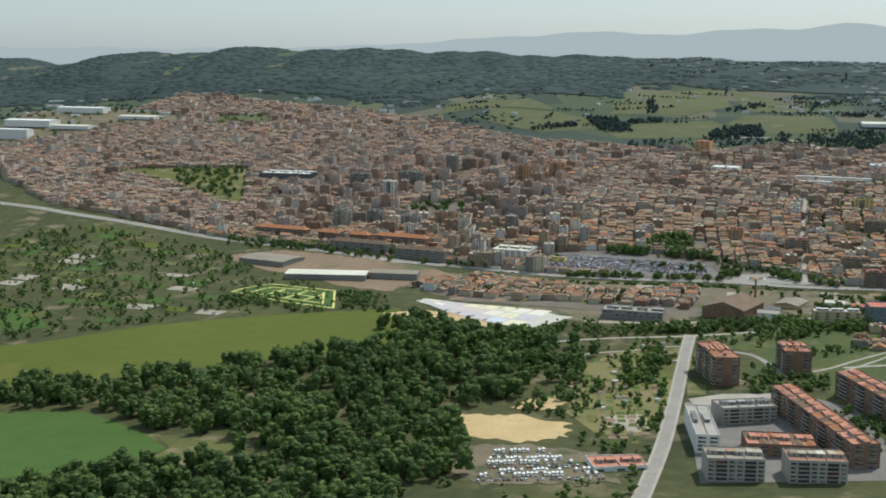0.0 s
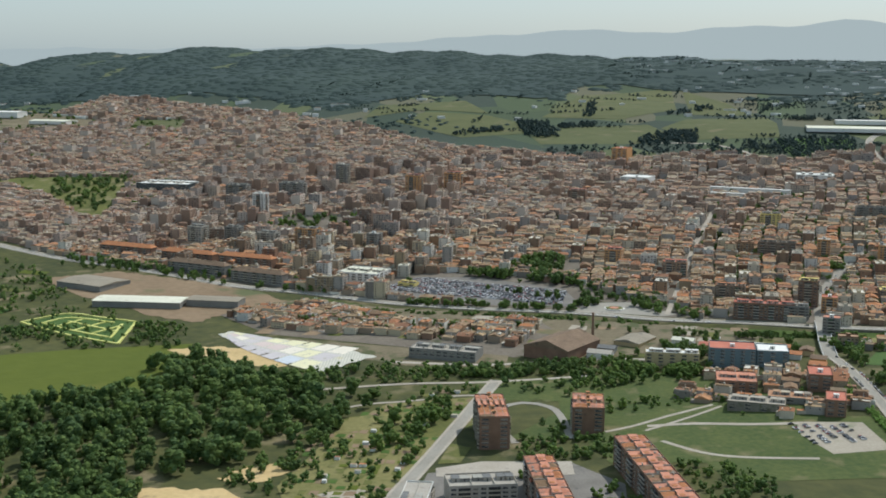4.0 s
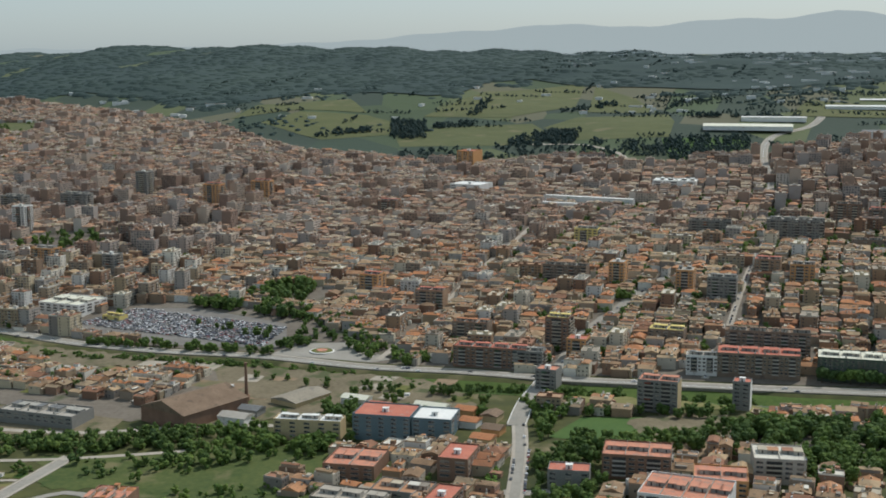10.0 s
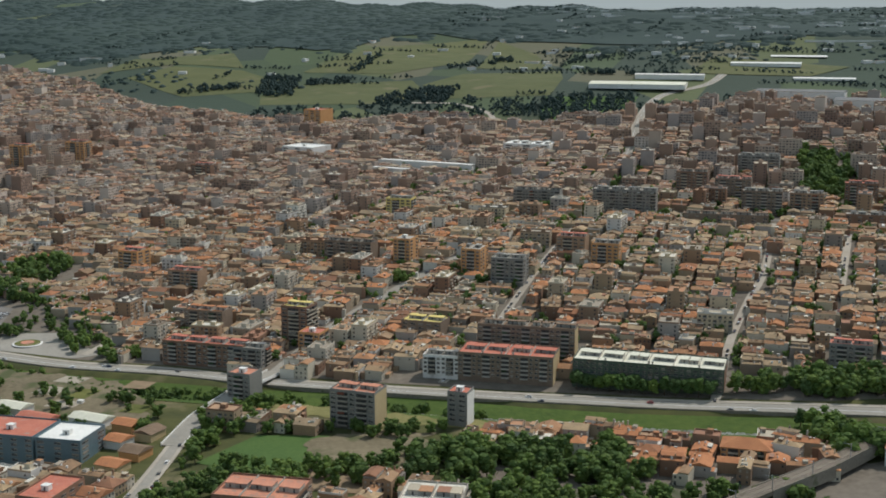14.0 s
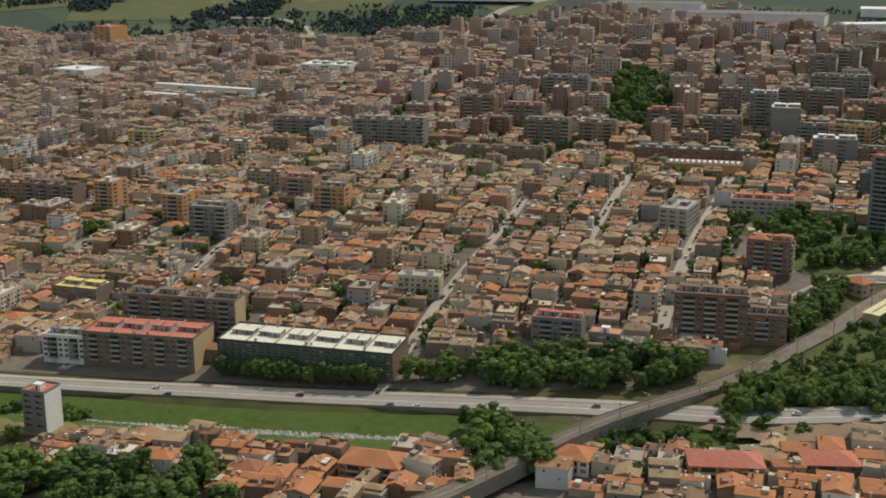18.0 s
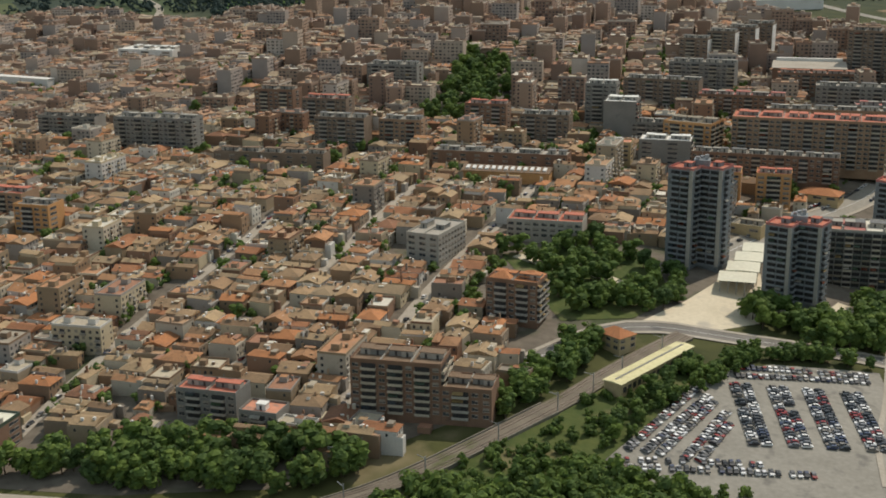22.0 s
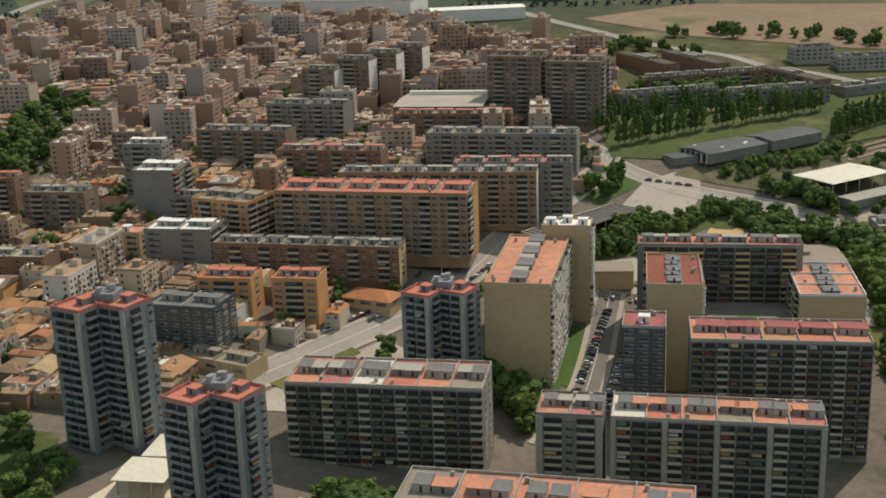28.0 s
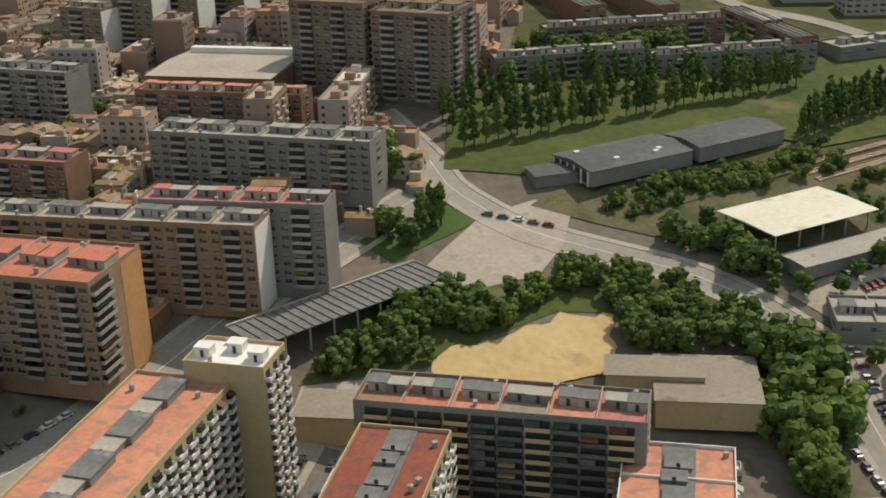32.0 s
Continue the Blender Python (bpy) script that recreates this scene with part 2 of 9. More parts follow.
M_STRAW = mat("straw_yellow_roof", (0.58, 0.52, 0.28), (0.76, 0.70, 0.42), 0.75, 2.0, stain=((0.46, 0.42, 0.24), 0.12, 0.6))
M_YELLOW = mat("yellow_render", (0.60, 0.48, 0.16), (0.74, 0.60, 0.22), 0.85, 1.0)
M_TEAL = mat("teal_cladding", (0.085, 0.13, 0.15), (0.13, 0.19, 0.21), 0.5, 1.0, bump=0.05)
M_DARKGREEN = mat("dark_green_front", (0.035, 0.062, 0.045), (0.075, 0.095, 0.065), 0.5, 5.0, bump=0.1, stain=((0.10, 0.065, 0.045), 0.12, 0.6))
M_BLUE = mat("blue_cladding", (0.04, 0.058, 0.066), (0.075, 0.10, 0.11), 0.35, 1.0, bump=0.05)
M_METAL = mat("galvanised_metal", (0.30, 0.31, 0.32), (0.45, 0.46, 0.47), 0.45, 0.6, metal=0.6, bump=0.1)
M_LEAF = mat("leaves", (0.68, 0.70, 0.72), (1.25, 1.23, 1.08), 0.8, 1.6, "object", GREENS, 0.0)
M_LEAF_F = mat("wood_leaves", (0.62, 0.66, 0.72), (1.45, 1.4, 1.1), 0.8, 7.0, "island", [(0.10, 0.158, 0.046), (0.118, 0.178, 0.046), (0.088, 0.142, 0.046), (0.135, 0.195, 0.05)], 0.0)
# leaf copy for the riverside wood, its shade level toned into the colour
M_LEAF_W = mat("shade_toned_wood_leaves", (0.85, 0.88, 0.92), (1.42, 1.36, 1.15), 0.8, 16.0, "island", [(0.088, 0.14, 0.042), (0.10, 0.15, 0.042), (0.074, 0.122, 0.042), (0.125, 0.18, 0.05)], 0.0)
for leaf in (M_LEAF, M_LEAF_F, M_LEAF_W):
    n, k = leaf.node_tree.nodes, leaf.node_tree.links.new
    thin, both = n.new("ShaderNodeBsdfTranslucent"), n.new("ShaderNodeMixShader")
    both.inputs[0].default_value = 0.45
    k(n["Principled BSDF"].inputs["Base Color"].links[0].from_socket, thin.inputs[0])
    k(n["Principled BSDF"].outputs[0], both.inputs[1]), k(thin.outputs[0], both.inputs[2]), k(both.outputs[0], n["Material Output"].inputs[0])
def leafy(m, share):
    """Let light pass through the leaves."""
    n, k = m.node_tree.nodes, m.node_tree.links.new
    bsdf, thin, mix = n["Principled BSDF"], n.new("ShaderNodeBsdfTranslucent"), n.new("ShaderNodeMixShader")
    k(bsdf.inputs["Base Color"].links[0].from_socket, thin.inputs["Color"])
    mix.inputs[0].default_value = share
    k(bsdf.outputs[0], mix.inputs[1]), k(thin.outputs[0], mix.inputs[2]), k(mix.outputs[0], n["Material Output"].inputs["Surface"])
    return m


M_LEAF_B = mat("bright_hedge_leaves", (0.14, 0.24, 0.05), (0.24, 0.36, 0.08), 0.85, 1.0)
for leaf in (M_LEAF, M_LEAF_F, M_LEAF_W, M_LEAF_B):
    leafy(leaf, 0.3)
# foliage green shifted to blue: distance haze is put into the colour
M_PINE = mat("haze_blue_far_forest", (0.030, 0.050, 0.047), (0.050, 0.074, 0.062), 0.95, 60.0, bump=0.0)
M_BARK = mat("bark", (0.07, 0.05, 0.035), (0.13, 0.10, 0.07), 0.95, 0.3)
M_ASPH = mat("asphalt", (0.15, 0.138, 0.12), (0.24, 0.222, 0.195), 0.9, 1.5, stain=((0.11, 0.11, 0.105), 0.1, 0.62))
M_LOT = mat("bleached_asphalt", (0.23, 0.215, 0.18), (0.33, 0.31, 0.265), 0.9, 2.0, stain=((0.17, 0.16, 0.14), 0.12, 0.57))
M_PALEROAD = mat("worn_concrete_road", (0.26, 0.24, 0.20), (0.355, 0.33, 0.28), 0.9, 2.0, stain=((0.26, 0.25, 0.22), 0.1, 0.6))
M_PAVE = mat("paving", (0.33, 0.29, 0.23), (0.46, 0.41, 0.34), 0.9, 1.5, stain=((0.30, 0.27, 0.23), 0.12, 0.6))
M_PLAZA = mat("pale_plaza_paving", (0.56, 0.485, 0.35), (0.70, 0.615, 0.46), 0.9, 2.0, stain=((0.46, 0.41, 0.33), 0.08, 0.6))
M_TOWN = mat("town_ground", (0.12, 0.10, 0.078), (0.21, 0.18, 0.14), 0.95, 4.0, stain=((0.07, 0.085, 0.04), 0.03, 0.6))
M_SAND = mat("sandy_ground", (0.46, 0.33, 0.15), (0.62, 0.46, 0.23), 0.95, 3.0, stain=((0.30, 0.23, 0.13), 0.06, 0.62))
M_PASTURE = mat("hill_pasture", (0.084, 0.098, 0.04), (0.132, 0.136, 0.056), 0.95, 30.0, stain=((0.16, 0.145, 0.075), 0.02, 0.6), spread=0.5)
M_GRAVEL = mat("gravel_yard", (0.30, 0.26, 0.20), (0.43, 0.38, 0.30), 0.95, 2.0, stain=((0.24, 0.24, 0.16), 0.05, 0.6))
M_GRASS = mat("meadow_grass", (0.080, 0.094, 0.026), (0.165, 0.165, 0.048), 0.95, 5.0, stain=((0.23, 0.195, 0.10), 0.035, 0.55))
M_MEADOW = mat("long_meadow_grass", (0.050, 0.078, 0.022), (0.105, 0.122, 0.036), 0.95, 4.0, bump=0.4, stain=((0.165, 0.15, 0.07), 0.04, 0.57))
M_DRYGRASS = mat("dry_grass", (0.15, 0.145, 0.05), (0.24, 0.215, 0.085), 0.95, 4.0, stain=((0.10, 0.12, 0.04), 0.05, 0.58))
M_LAWN = mat("watered_lawn", (0.05, 0.10, 0.025), (0.085, 0.14, 0.035), 0.95, 2.0)
M_CROP = mat("young_crop", (0.085, 0.108, 0.013), (0.114, 0.134, 0.018), 0.95, 20.0, stain=((0.16, 0.15, 0.035), 0.006, 0.58), spread=0.5)
M_CROP2 = mat("green_crop", (0.055, 0.105, 0.02), (0.08, 0.135, 0.026), 0.95, 20.0, spread=0.5)
M_BROWN = mat("ploughed_field", (0.20, 0.14, 0.085), (0.29, 0.21, 0.13), 0.95, 8.0, stain=((0.12, 0.13, 0.06), 0.02, 0.6))
M_STONE = mat("pale_river_stones", (0.46, 0.45, 0.40), (0.78, 0.76, 0.69), 0.9, 1.0, "island", [(1, 1, 1), (0.8, 0.8, 0.78), (0.65, 0.63, 0.6)])
M_GLASSHOUSE = mat("white_plastic_sheeting", (0.50, 0.48, 0.40), (0.70, 0.67, 0.56), 0.7, 3.0, stain=((0.62, 0.55, 0.30), 0.06, 0.58), wave=(0.12, "X", 2.0, 0.25))
M_PAINT = mat("car_paint", (0.95, 0.95, 0.95), (1.0, 1.0, 1.0), 0.3, 1.0, "object", PAINTS, 0.0)
M_GLASS_F = glass("far_car_glass", (0.06, 0.065, 0.07), 0.55)
M_PAINT_F = mat("far_car_paint", (0.95, 0.95, 0.95), (1.0, 1.0, 1.0), 0.6, 1.0, "island", PAINTS, 0.0)
M_TYRE = mat("tyre_rubber", (0.015, 0.015, 0.015), (0.03, 0.03, 0.03), 0.9, 0.2)
M_LINE = mat("road_paint", (0.66, 0.66, 0.63), (0.80, 0.80, 0.77), 0.8, 0.6)
M_RAIL = mat("rail_ballast", (0.15, 0.125, 0.095), (0.24, 0.205, 0.155), 0.95, 0.8, bump=0.5, stain=((0.10, 0.11, 0.045), 0.06, 0.58))
M_WEEDS = mat("weedy_ballast", (0.085, 0.085, 0.04), (0.17, 0.15, 0.085), 0.95, 1.4, bump=0.4, stain=((0.065, 0.085, 0.03), 0.07, 0.52))
M_WASTE = mat("trodden_waste_ground", (0.13, 0.108, 0.065), (0.23, 0.19, 0.12), 0.95, 3.0, stain=((0.085, 0.095, 0.04), 0.05, 0.52))
M_STEEL = mat("rail_steel", (0.20, 0.15, 0.12), (0.34, 0.28, 0.24), 0.45, 0.5, metal=0.7)


# ---- mesh helpers ----
class Geo:
    """Vertices, faces and material numbers of one mesh in the making."""

    def __init__(self):
        self.v, self.f, self.m = [], [], []

    def add(self, verts, faces, m):
        o = len(self.v)
        self.v += verts
        self.f += [tuple(i + o for i in f) for f in faces]
        self.m += m if isinstance(m, list) else [m] * len(faces)

    def quad(self, a, b, c, d, m):
        self.add([a, b, c, d], [(0, 1, 2, 3)], m)

    def box(self, x0, y0, z0, x1, y1, z1, m, top=None, bottom=False):
        v = [(x0, y0, z0), (x1, y0, z0), (x1, y1, z0), (x0, y1, z0), (x0, y0, z1), (x1, y0, z1), (x1, y1, z1), (x0, y1, z1)]
        f = [(0, 1, 5, 4), (1, 2, 6, 5), (2, 3, 7, 6), (3, 0, 4, 7), (4, 5, 6, 7)] + ([(3, 2, 1, 0)] if bottom else [])
        self.add(v, f, [m] * 4 + [m if top is None else top] + ([m] if bottom else []))

    def put(self, other, x, y, z, ang, sx=1.0, sy=1.0, sz=1.0):
        c, s = math.cos(ang), math.sin(ang)
        self.add([(x + c * a * sx - s * b * sy, y + s * a * sx + c * b * sy, z + d * sz) for a, b, d in other.v], other.f, list(other.m))

    def mesh(self, name, mats, smooth=False):
        me = bpy.data.meshes.new(name)
        me.from_pydata(self.v, [], self.f)
        for m in mats:
            me.materials.append(m)
        if len(mats) > 1:
            me.polygons.foreach_set("material_index", self.m)
        if smooth:
            me.polygons.foreach_set("use_smooth", [True] * len(self.f))
        me.update()
        return me


def link(name, me, parent=None, m=None, label=""):
    ob = new(name, me)
    if parent:
        ob.parent = parent
    if m is not None:
        ob.matrix_basis = m
    return tagged(ob, label=label)


def at(x, y, z, ang=0.0, s=1.0):
    return Matrix.Translation((x, y, z)) @ Matrix.Rotation(ang, 4, "Z") @ Matrix.Scale(s, 4)


# ---- the lie of the land ----
POLY = (15.21, 33.58, 65.46, 6.0, -6.74, 47.27, -11.5)
SWELLS = [(0, 990, -0.3), (0, 1485, -7.0), (330, 1155, -4.2), (660, 1155, 11.5), (495, 1485, -7.5), (825, 1320, -14.1), (825, 1650, 17.2),
          (990, 1402, 10.5), (1155, 1435, 5.5), (1155, 1584, 10.6), (1320, 1534, -19.1), (1320, 1699, 14.0), (1485, 1650, -21.0),
          (1485, 1815, 4.4), (165, 1650, -10.5), (-247, 1815, -13.2), (990, 2062, 20.3), (495, 2145, 8.4), (1402, 1897, 12.5)]
GRID = radians(-14)
E1, E2 = (math.cos(GRID), math.sin(GRID)), (-math.sin(GRID), math.cos(GRID))
RIVER_A = [-300, -100, 0, 80, 160, 279, 400, 470, 569, 720, 870, 913, 960, 1010, 1060, 1130]
RIVER_B = [235, 190, 169, 142, 127, 121, 114, 113, 111, 124, 138, 137, 133, 133, 143, 163]
RIDGE_X = [-2600, -1541, -1305, -1089, -800, -637, -540, -440, -300, -165, 0, 208, 400, 720, 1100, 1600, 2600]
RIDGE_Z = [255, 256, 232, 270, 282, 298, 291, 295, 291, 298, 287, 286, 278, 274, 264, 261, 258]


def grid_of(x, y):
    return x * E1[0] + (y - 1400) * E1[1], x * E2[0] + (y - 1400) * E2[1]


def plan_of(a, b):
    return a * E1[0] + b * E2[0], 1400 + a * E1[1] + b * E2[1]


def river_b(a):
    return np.interp(a, RIVER_A, RIVER_B)


def soft(t):
    t = np.clip(t, 0.0, 1.0)
    return t * t * (3 - 2 * t)


def level(x, y, bed=True):
    """The ground's height."""
    x, y = np.asarray(x, float), np.asarray(y, float)
    u, v = np.clip(x / 1000, -1.3, 1.9), np.clip((y - 1500) / 1000, -0.9, 1.75)
    p = POLY
    g = p[0] + p[1] * u + p[2] * v + p[3] * u * v + p[4] * u * u + p[5] * v * v + p[6] * v ** 3
    for a, b, c in SWELLS:
        g = g + c * np.exp(-((x - a) ** 2 + (y - b) ** 2) / 39200.0)
    # hills that close the view, and the plain beside them
    far = soft((y - 3000) / 1250)
    rise = np.interp(x, RIDGE_X, RIDGE_Z) + 5 * np.sin(x / 61.0) + 3 * np.sin(x / 23.0 + 1)
    back = soft((y - 4290) / 500) * soft((900 - x) / 500) * 60
    g = g * (1 - far) + (rise - back) * far
    wave = soft((y - 2300) / 400) * soft((4000 - y) / 400)
    g = g + wave * (7 * np.sin(x / 190 + 0.6) * np.sin(y / 150 + 1.0) + 3 * np.sin(x / 71) * np.sin(y / 83))
    if bed:
        a, b = grid_of(x, y)
        d = river_b(a) - b
        cut = soft((d - 5.5) / 3.0) * soft((46 - d) / 9.0) * soft((a + 20) / 60) * soft((1150 - a) / 60)
        g = g - 4.5 * cut
    return g


def land(x, y):
    return float(level(x, y))


def steps(cuts):
    out = []
    for lo, hi, s in cuts:
        out += list(np.arange(lo, hi, s))
    return np.array(out + [cuts[-1][1]])


ga = steps([(-3600, -900, 90), (-900, 1750, 20), (1750, 3600, 90)])
gb = steps([(-2300, -700, 100), (-700, 60, 20), (60, 200, 5), (200, 1500, 20), (1500, 4700, 40)])
AA, BB = np.meshgrid(ga, gb)
XX, YY = plan_of(AA, BB)
ZZ = level(XX, YY)
nv, nu = AA.shape
idx = np.arange(nv * nu).reshape(nv, nu)
quads = np.stack([idx[:-1, :-1], idx[:-1, 1:], idx[1:, 1:], idx[1:, :-1]], -1).reshape(-1, 4)
me = bpy.data.meshes.new("ground")
me.from_pydata(np.stack([XX, YY, ZZ], -1).reshape(-1, 3).tolist(), [], quads.tolist())
me.polygons.foreach_set("use_smooth", [True] * len(quads))


def ground_material():
    """Meadow and scrub near by, a patchwork of fields farther off."""
    m = mat("open_country", (0.040, 0.050, 0.019), (0.105, 0.104, 0.034), 0.95, 12.0, stain=((0.20, 0.165, 0.09), 0.025, 0.57))
    n, k = m.node_tree.nodes, m.node_tree.links.new
    tc = n.new("ShaderNodeTexCoord").outputs["Object"]
    mp = n.new("ShaderNodeMapping")
    mp.inputs["Scale"].default_value = (0.0075, 0.0042, 0.0)
    mp.inputs["Rotation"].default_value = (0, 0, 0.35)
    k(tc, mp.inputs[0])
    vo = n.new("ShaderNodeTexVoronoi")
    vo.inputs["Scale"].default_value, vo.inputs["Randomness"].default_value = 1.0, 0.8
    k(mp.outputs[0], vo.inputs["Vector"])
    ramp = n.new("ShaderNodeValToRGB")
    ramp.color_ramp.interpolation = "CONSTANT"
    # far field tones, with a bluish lift painted in for haze
    cols = [(0.074, 0.10, 0.050), (0.050, 0.072, 0.048), (0.105, 0.122, 0.056), (0.048, 0.066, 0.048), (0.125, 0.122, 0.075), (0.066, 0.09, 0.048), (0.050, 0.068, 0.048)]
    for i, c in enumerate(cols):
        e = ramp.color_ramp.elements[i] if i < 2 else ramp.color_ramp.elements.new(i / len(cols))
        e.position, e.color = i / len(cols), (*c, 1)
    sep = n.new("ShaderNodeSeparateColor")
    k(vo.outputs["Color"], sep.inputs[0]), k(sep.outputs[0], ramp.inputs[0])
    xyz = n.new("ShaderNodeSeparateXYZ")
    k(tc, xyz.inputs[0])
    rng = n.new("ShaderNodeMapRange")
    rng.inputs[1].default_value, rng.inputs[2].default_value = 2150.0, 2350.0
    k(xyz.outputs[1], rng.inputs[0])
    mix = n.new("ShaderNodeMix")
    mix.data_type = "RGBA"
    bsdf = n["Principled BSDF"]
    was = bsdf.inputs["Base Color"].links[0].from_socket
    k(rng.outputs[0], mix.inputs[0]), k(was, mix.inputs[6]), k(ramp.outputs[0], mix.inputs[7])
    k(mix.outputs[2], bsdf.inputs["Base Color"])
    return m


me.materials.append(ground_material())
tagged(new("ground", me), "green open country rising to wooded hills", "ground", kind="structure")


def ribbon(points, gap=9.0):
    """A smooth line through the points, with a stop every gap metres: x, y and the direction across."""
    p = np.array(points, float)
    seg = np.r_[0, np.cumsum(np.hypot(*np.diff(p, axis=0).T))]
    fine = []
    for i in range(len(p) - 1):
        a, b, c, d = p[max(i - 1, 0)], p[i], p[i + 1], p[min(i + 2, len(p) - 1)]
        for t in np.linspace(0, 1, max(2, int((seg[i + 1] - seg[i]) / gap)), endpoint=False):
            fine.append(0.5 * (2 * b + (c - a) * t + (2 * a - 5 * b + 4 * c - d) * t * t + (3 * b - a - 3 * c + d) * t ** 3))
    q = np.array(fine + [p[-1]])
    t = np.gradient(q, axis=0)
    t /= np.linalg.norm(t, axis=1)[:, None]
    return q, np.stack([t[:, 1], -t[:, 0]], 1)


def strip(name, points, lo, hi, lift, m, label, category, thick=0.0, height=None, kind="structure", parent=None):
    """A band along a line, from lo to hi metres to its right, lying lift metres over the ground (or at the given heights)."""
    q, r = ribbon(points)
    g = Geo()
    cols = 3 if thick == 0 else 2
    ring = []
    for i in range(len(q)):
        row = []
        for j in range(cols):
            o = lo + (hi - lo) * j / (cols - 1)
            x, y = q[i] + r[i] * o
            zz = (float(level(x, y, False)) if height is None else height(x, y)) + lift
            row.append((x, y, zz))
        if thick:
            row = [(row[0][0], row[0][1], row[0][2] - thick), row[0], row[1], (row[1][0], row[1][1], row[1][2] - thick)]
        ring.append(row)
    n = len(ring[0])
    g.v = [p for row in ring for p in row]
    for i in range(len(ring) - 1):
        for j in range(n - 1):
            g.f.append((i * n + j, i * n + j + 1, (i + 1) * n + j + 1, (i + 1) * n + j)[::-1])
    if thick:
        g.f += [(0, 1, 2, 3), tuple((len(ring) - 1) * n + k for k in (3, 2, 1, 0))]
    ob = link(name, g.mesh(name, [m]), parent)
    if not parent:
        tagged(ob, label, category, kind=kind)
    return ob


RAGGED = ("dirt_yard", "clearing", "meadow_1", "meadow_2", "meadow_3", "dry_slope", "sand_track", "hard_yard_1", "hard_yard_2", "sports_sand", "brown_plot", "river_slope", "farm_garden", "bare_plot", "dry_bank", "car_yard", "works_waste", "park_waste", "river_grass", "stones_yard")


def ragged(outline, step, amp):
    """The same outline with an uneven, worn edge."""
    out = []
    for (x0, y0), (x1, y1) in zip(outline, outline[1:] + outline[:1]):
        L = math.hypot(x1 - x0, y1 - y0)
        n = max(1, int(L / step))
        for i in range(n):
            t = i / n
            x, y = x0 + (x1 - x0) * t, y0 + (y1 - y0) * t
            o = amp * (0.6 * math.sin(x * 0.41 + y * 0.33) + 0.5 * math.sin(x * 0.97 - y * 0.83) + 0.3 * math.sin(1.9 * x + 2.3 * y))
            out.append((x - (y1 - y0) / L * o, y + (x1 - x0) / L * o))
    return out


def patch(name, outline, m, label, category, lift=0.25, cell=16.0, kind="structure"):
    """A piece of ground of one kind, laid over the land."""
    if name in RAGGED:
        small = name == "sports_sand"
        outline, lift = ragged(outline, 2.5 if small else 5.0, 1.3 if small else 3.6), lift + 0.02 + 0.006 * RAGGED.index(name)
    bm = bmesh.new()
    bm.faces.new([bm.verts.new((x, y, 0)) for x, y in outline])
    xs, ys = [p[0] for p in outline], [p[1] for p in outline]
    for axis, lo, hi in ((0, min(xs), max(xs)), (1, min(ys), max(ys))):
        for c in np.arange(lo + cell, hi, cell):
            co, no = [0, 0, 0], [0, 0, 0]
            co[axis], no[axis] = c, 1
            bmesh.ops.bisect_plane(bm, geom=bm.verts[:] + bm.edges[:] + bm.faces[:], plane_co=co, plane_no=no)
    for v in bm.verts:
        v.co.z = float(level(v.co.x, v.co.y, False)) + lift
    bmesh.ops.recalc_face_normals(bm, faces=bm.faces[:])
    if bm.faces and sum(f.normal.z for f in bm.faces) < 0:
        bmesh.ops.reverse_faces(bm, faces=bm.faces[:])
    me = bpy.data.meshes.new(name)
    bm.to_mesh(me)
    bm.free()
    me.materials.append(m)
    return tagged(new(name, me), label, category, kind=kind)


def inside(x, y, poly):
    ok, j = False, len(poly) - 1
    for i in range(len(poly)):
        (x0, y0), (x1, y1) = poly[i], poly[j]
        if (y0 > y) != (y1 > y) and x < (x1 - x0) * (y - y0) / (y1 - y0) + x0:
            ok = not ok
        j = i
    return ok


# ---- roads, river and kinds of ground ----
TOWN = [(-1010, 2560), (-640, 2010), (-345, 1800), (-230, 1738), (-165, 1685), (-52, 1612), (48, 1578), (160, 1521), (246, 1484), (337, 1462), (423, 1431), (503, 1414),
        (582, 1386), (660, 1370), (727, 1361), (785, 1355), (868, 1340), (922, 1327), (985, 1322), (1056, 1368), (1105, 1425), (1150, 1462), (1200, 1482),
        (1262, 1430), (1370, 1440), (1560, 1500), (1580, 1700), (1500, 1800), (1420, 1860), (1440, 2010), (1400, 2130), (1330, 2190), (1225, 2400), (1075, 2370), (900, 2290),
        (757, 2230), (595, 2290), (455, 2255), (185, 2440), (41, 2625), (-117, 2775), (-348, 3000), (-661, 3160), (-760, 2960), (-1010, 2860)]
patch("town_ground", TOWN, M_TOWN, "worn streets and yards between the houses", "town ground", 0.15, 20.0)
patch("field_1", [(-560, 1040), (-329, 1079), (-194, 1131), (-96, 1172), (-33, 1208), (-38, 1290), (-48, 1354), (-170, 1330), (-306, 1291), (-420, 1225), (-620, 1200)], M_CROP, "wide green field of young crop", "field")
patch("field_2", [(-520, 1000), (-297, 989), (-262, 958), (-225, 918), (-205, 885), (-232, 838), (-420, 800)], M_CROP2, "bright green crop field at the wood", "field")
patch("clearing", [(-222, 918), (-171, 903), (-140, 870), (-151, 835), (-228, 832), (-202, 885)], M_GRASS, "rough yellow-green grass at the wood", "meadow")
patch("field_3", [(-700, 1330), (-520, 1270), (-420, 1290), (-470, 1380), (-640, 1420)], M_CROP2, "green field with a pale track", "field")
patch("dirt_yard", [(4, 960), (62, 956), (98, 930), (95, 896), (60, 885), (18, 905)], M_SAND, "bare ochre earth at a farm yard", "bare ground")
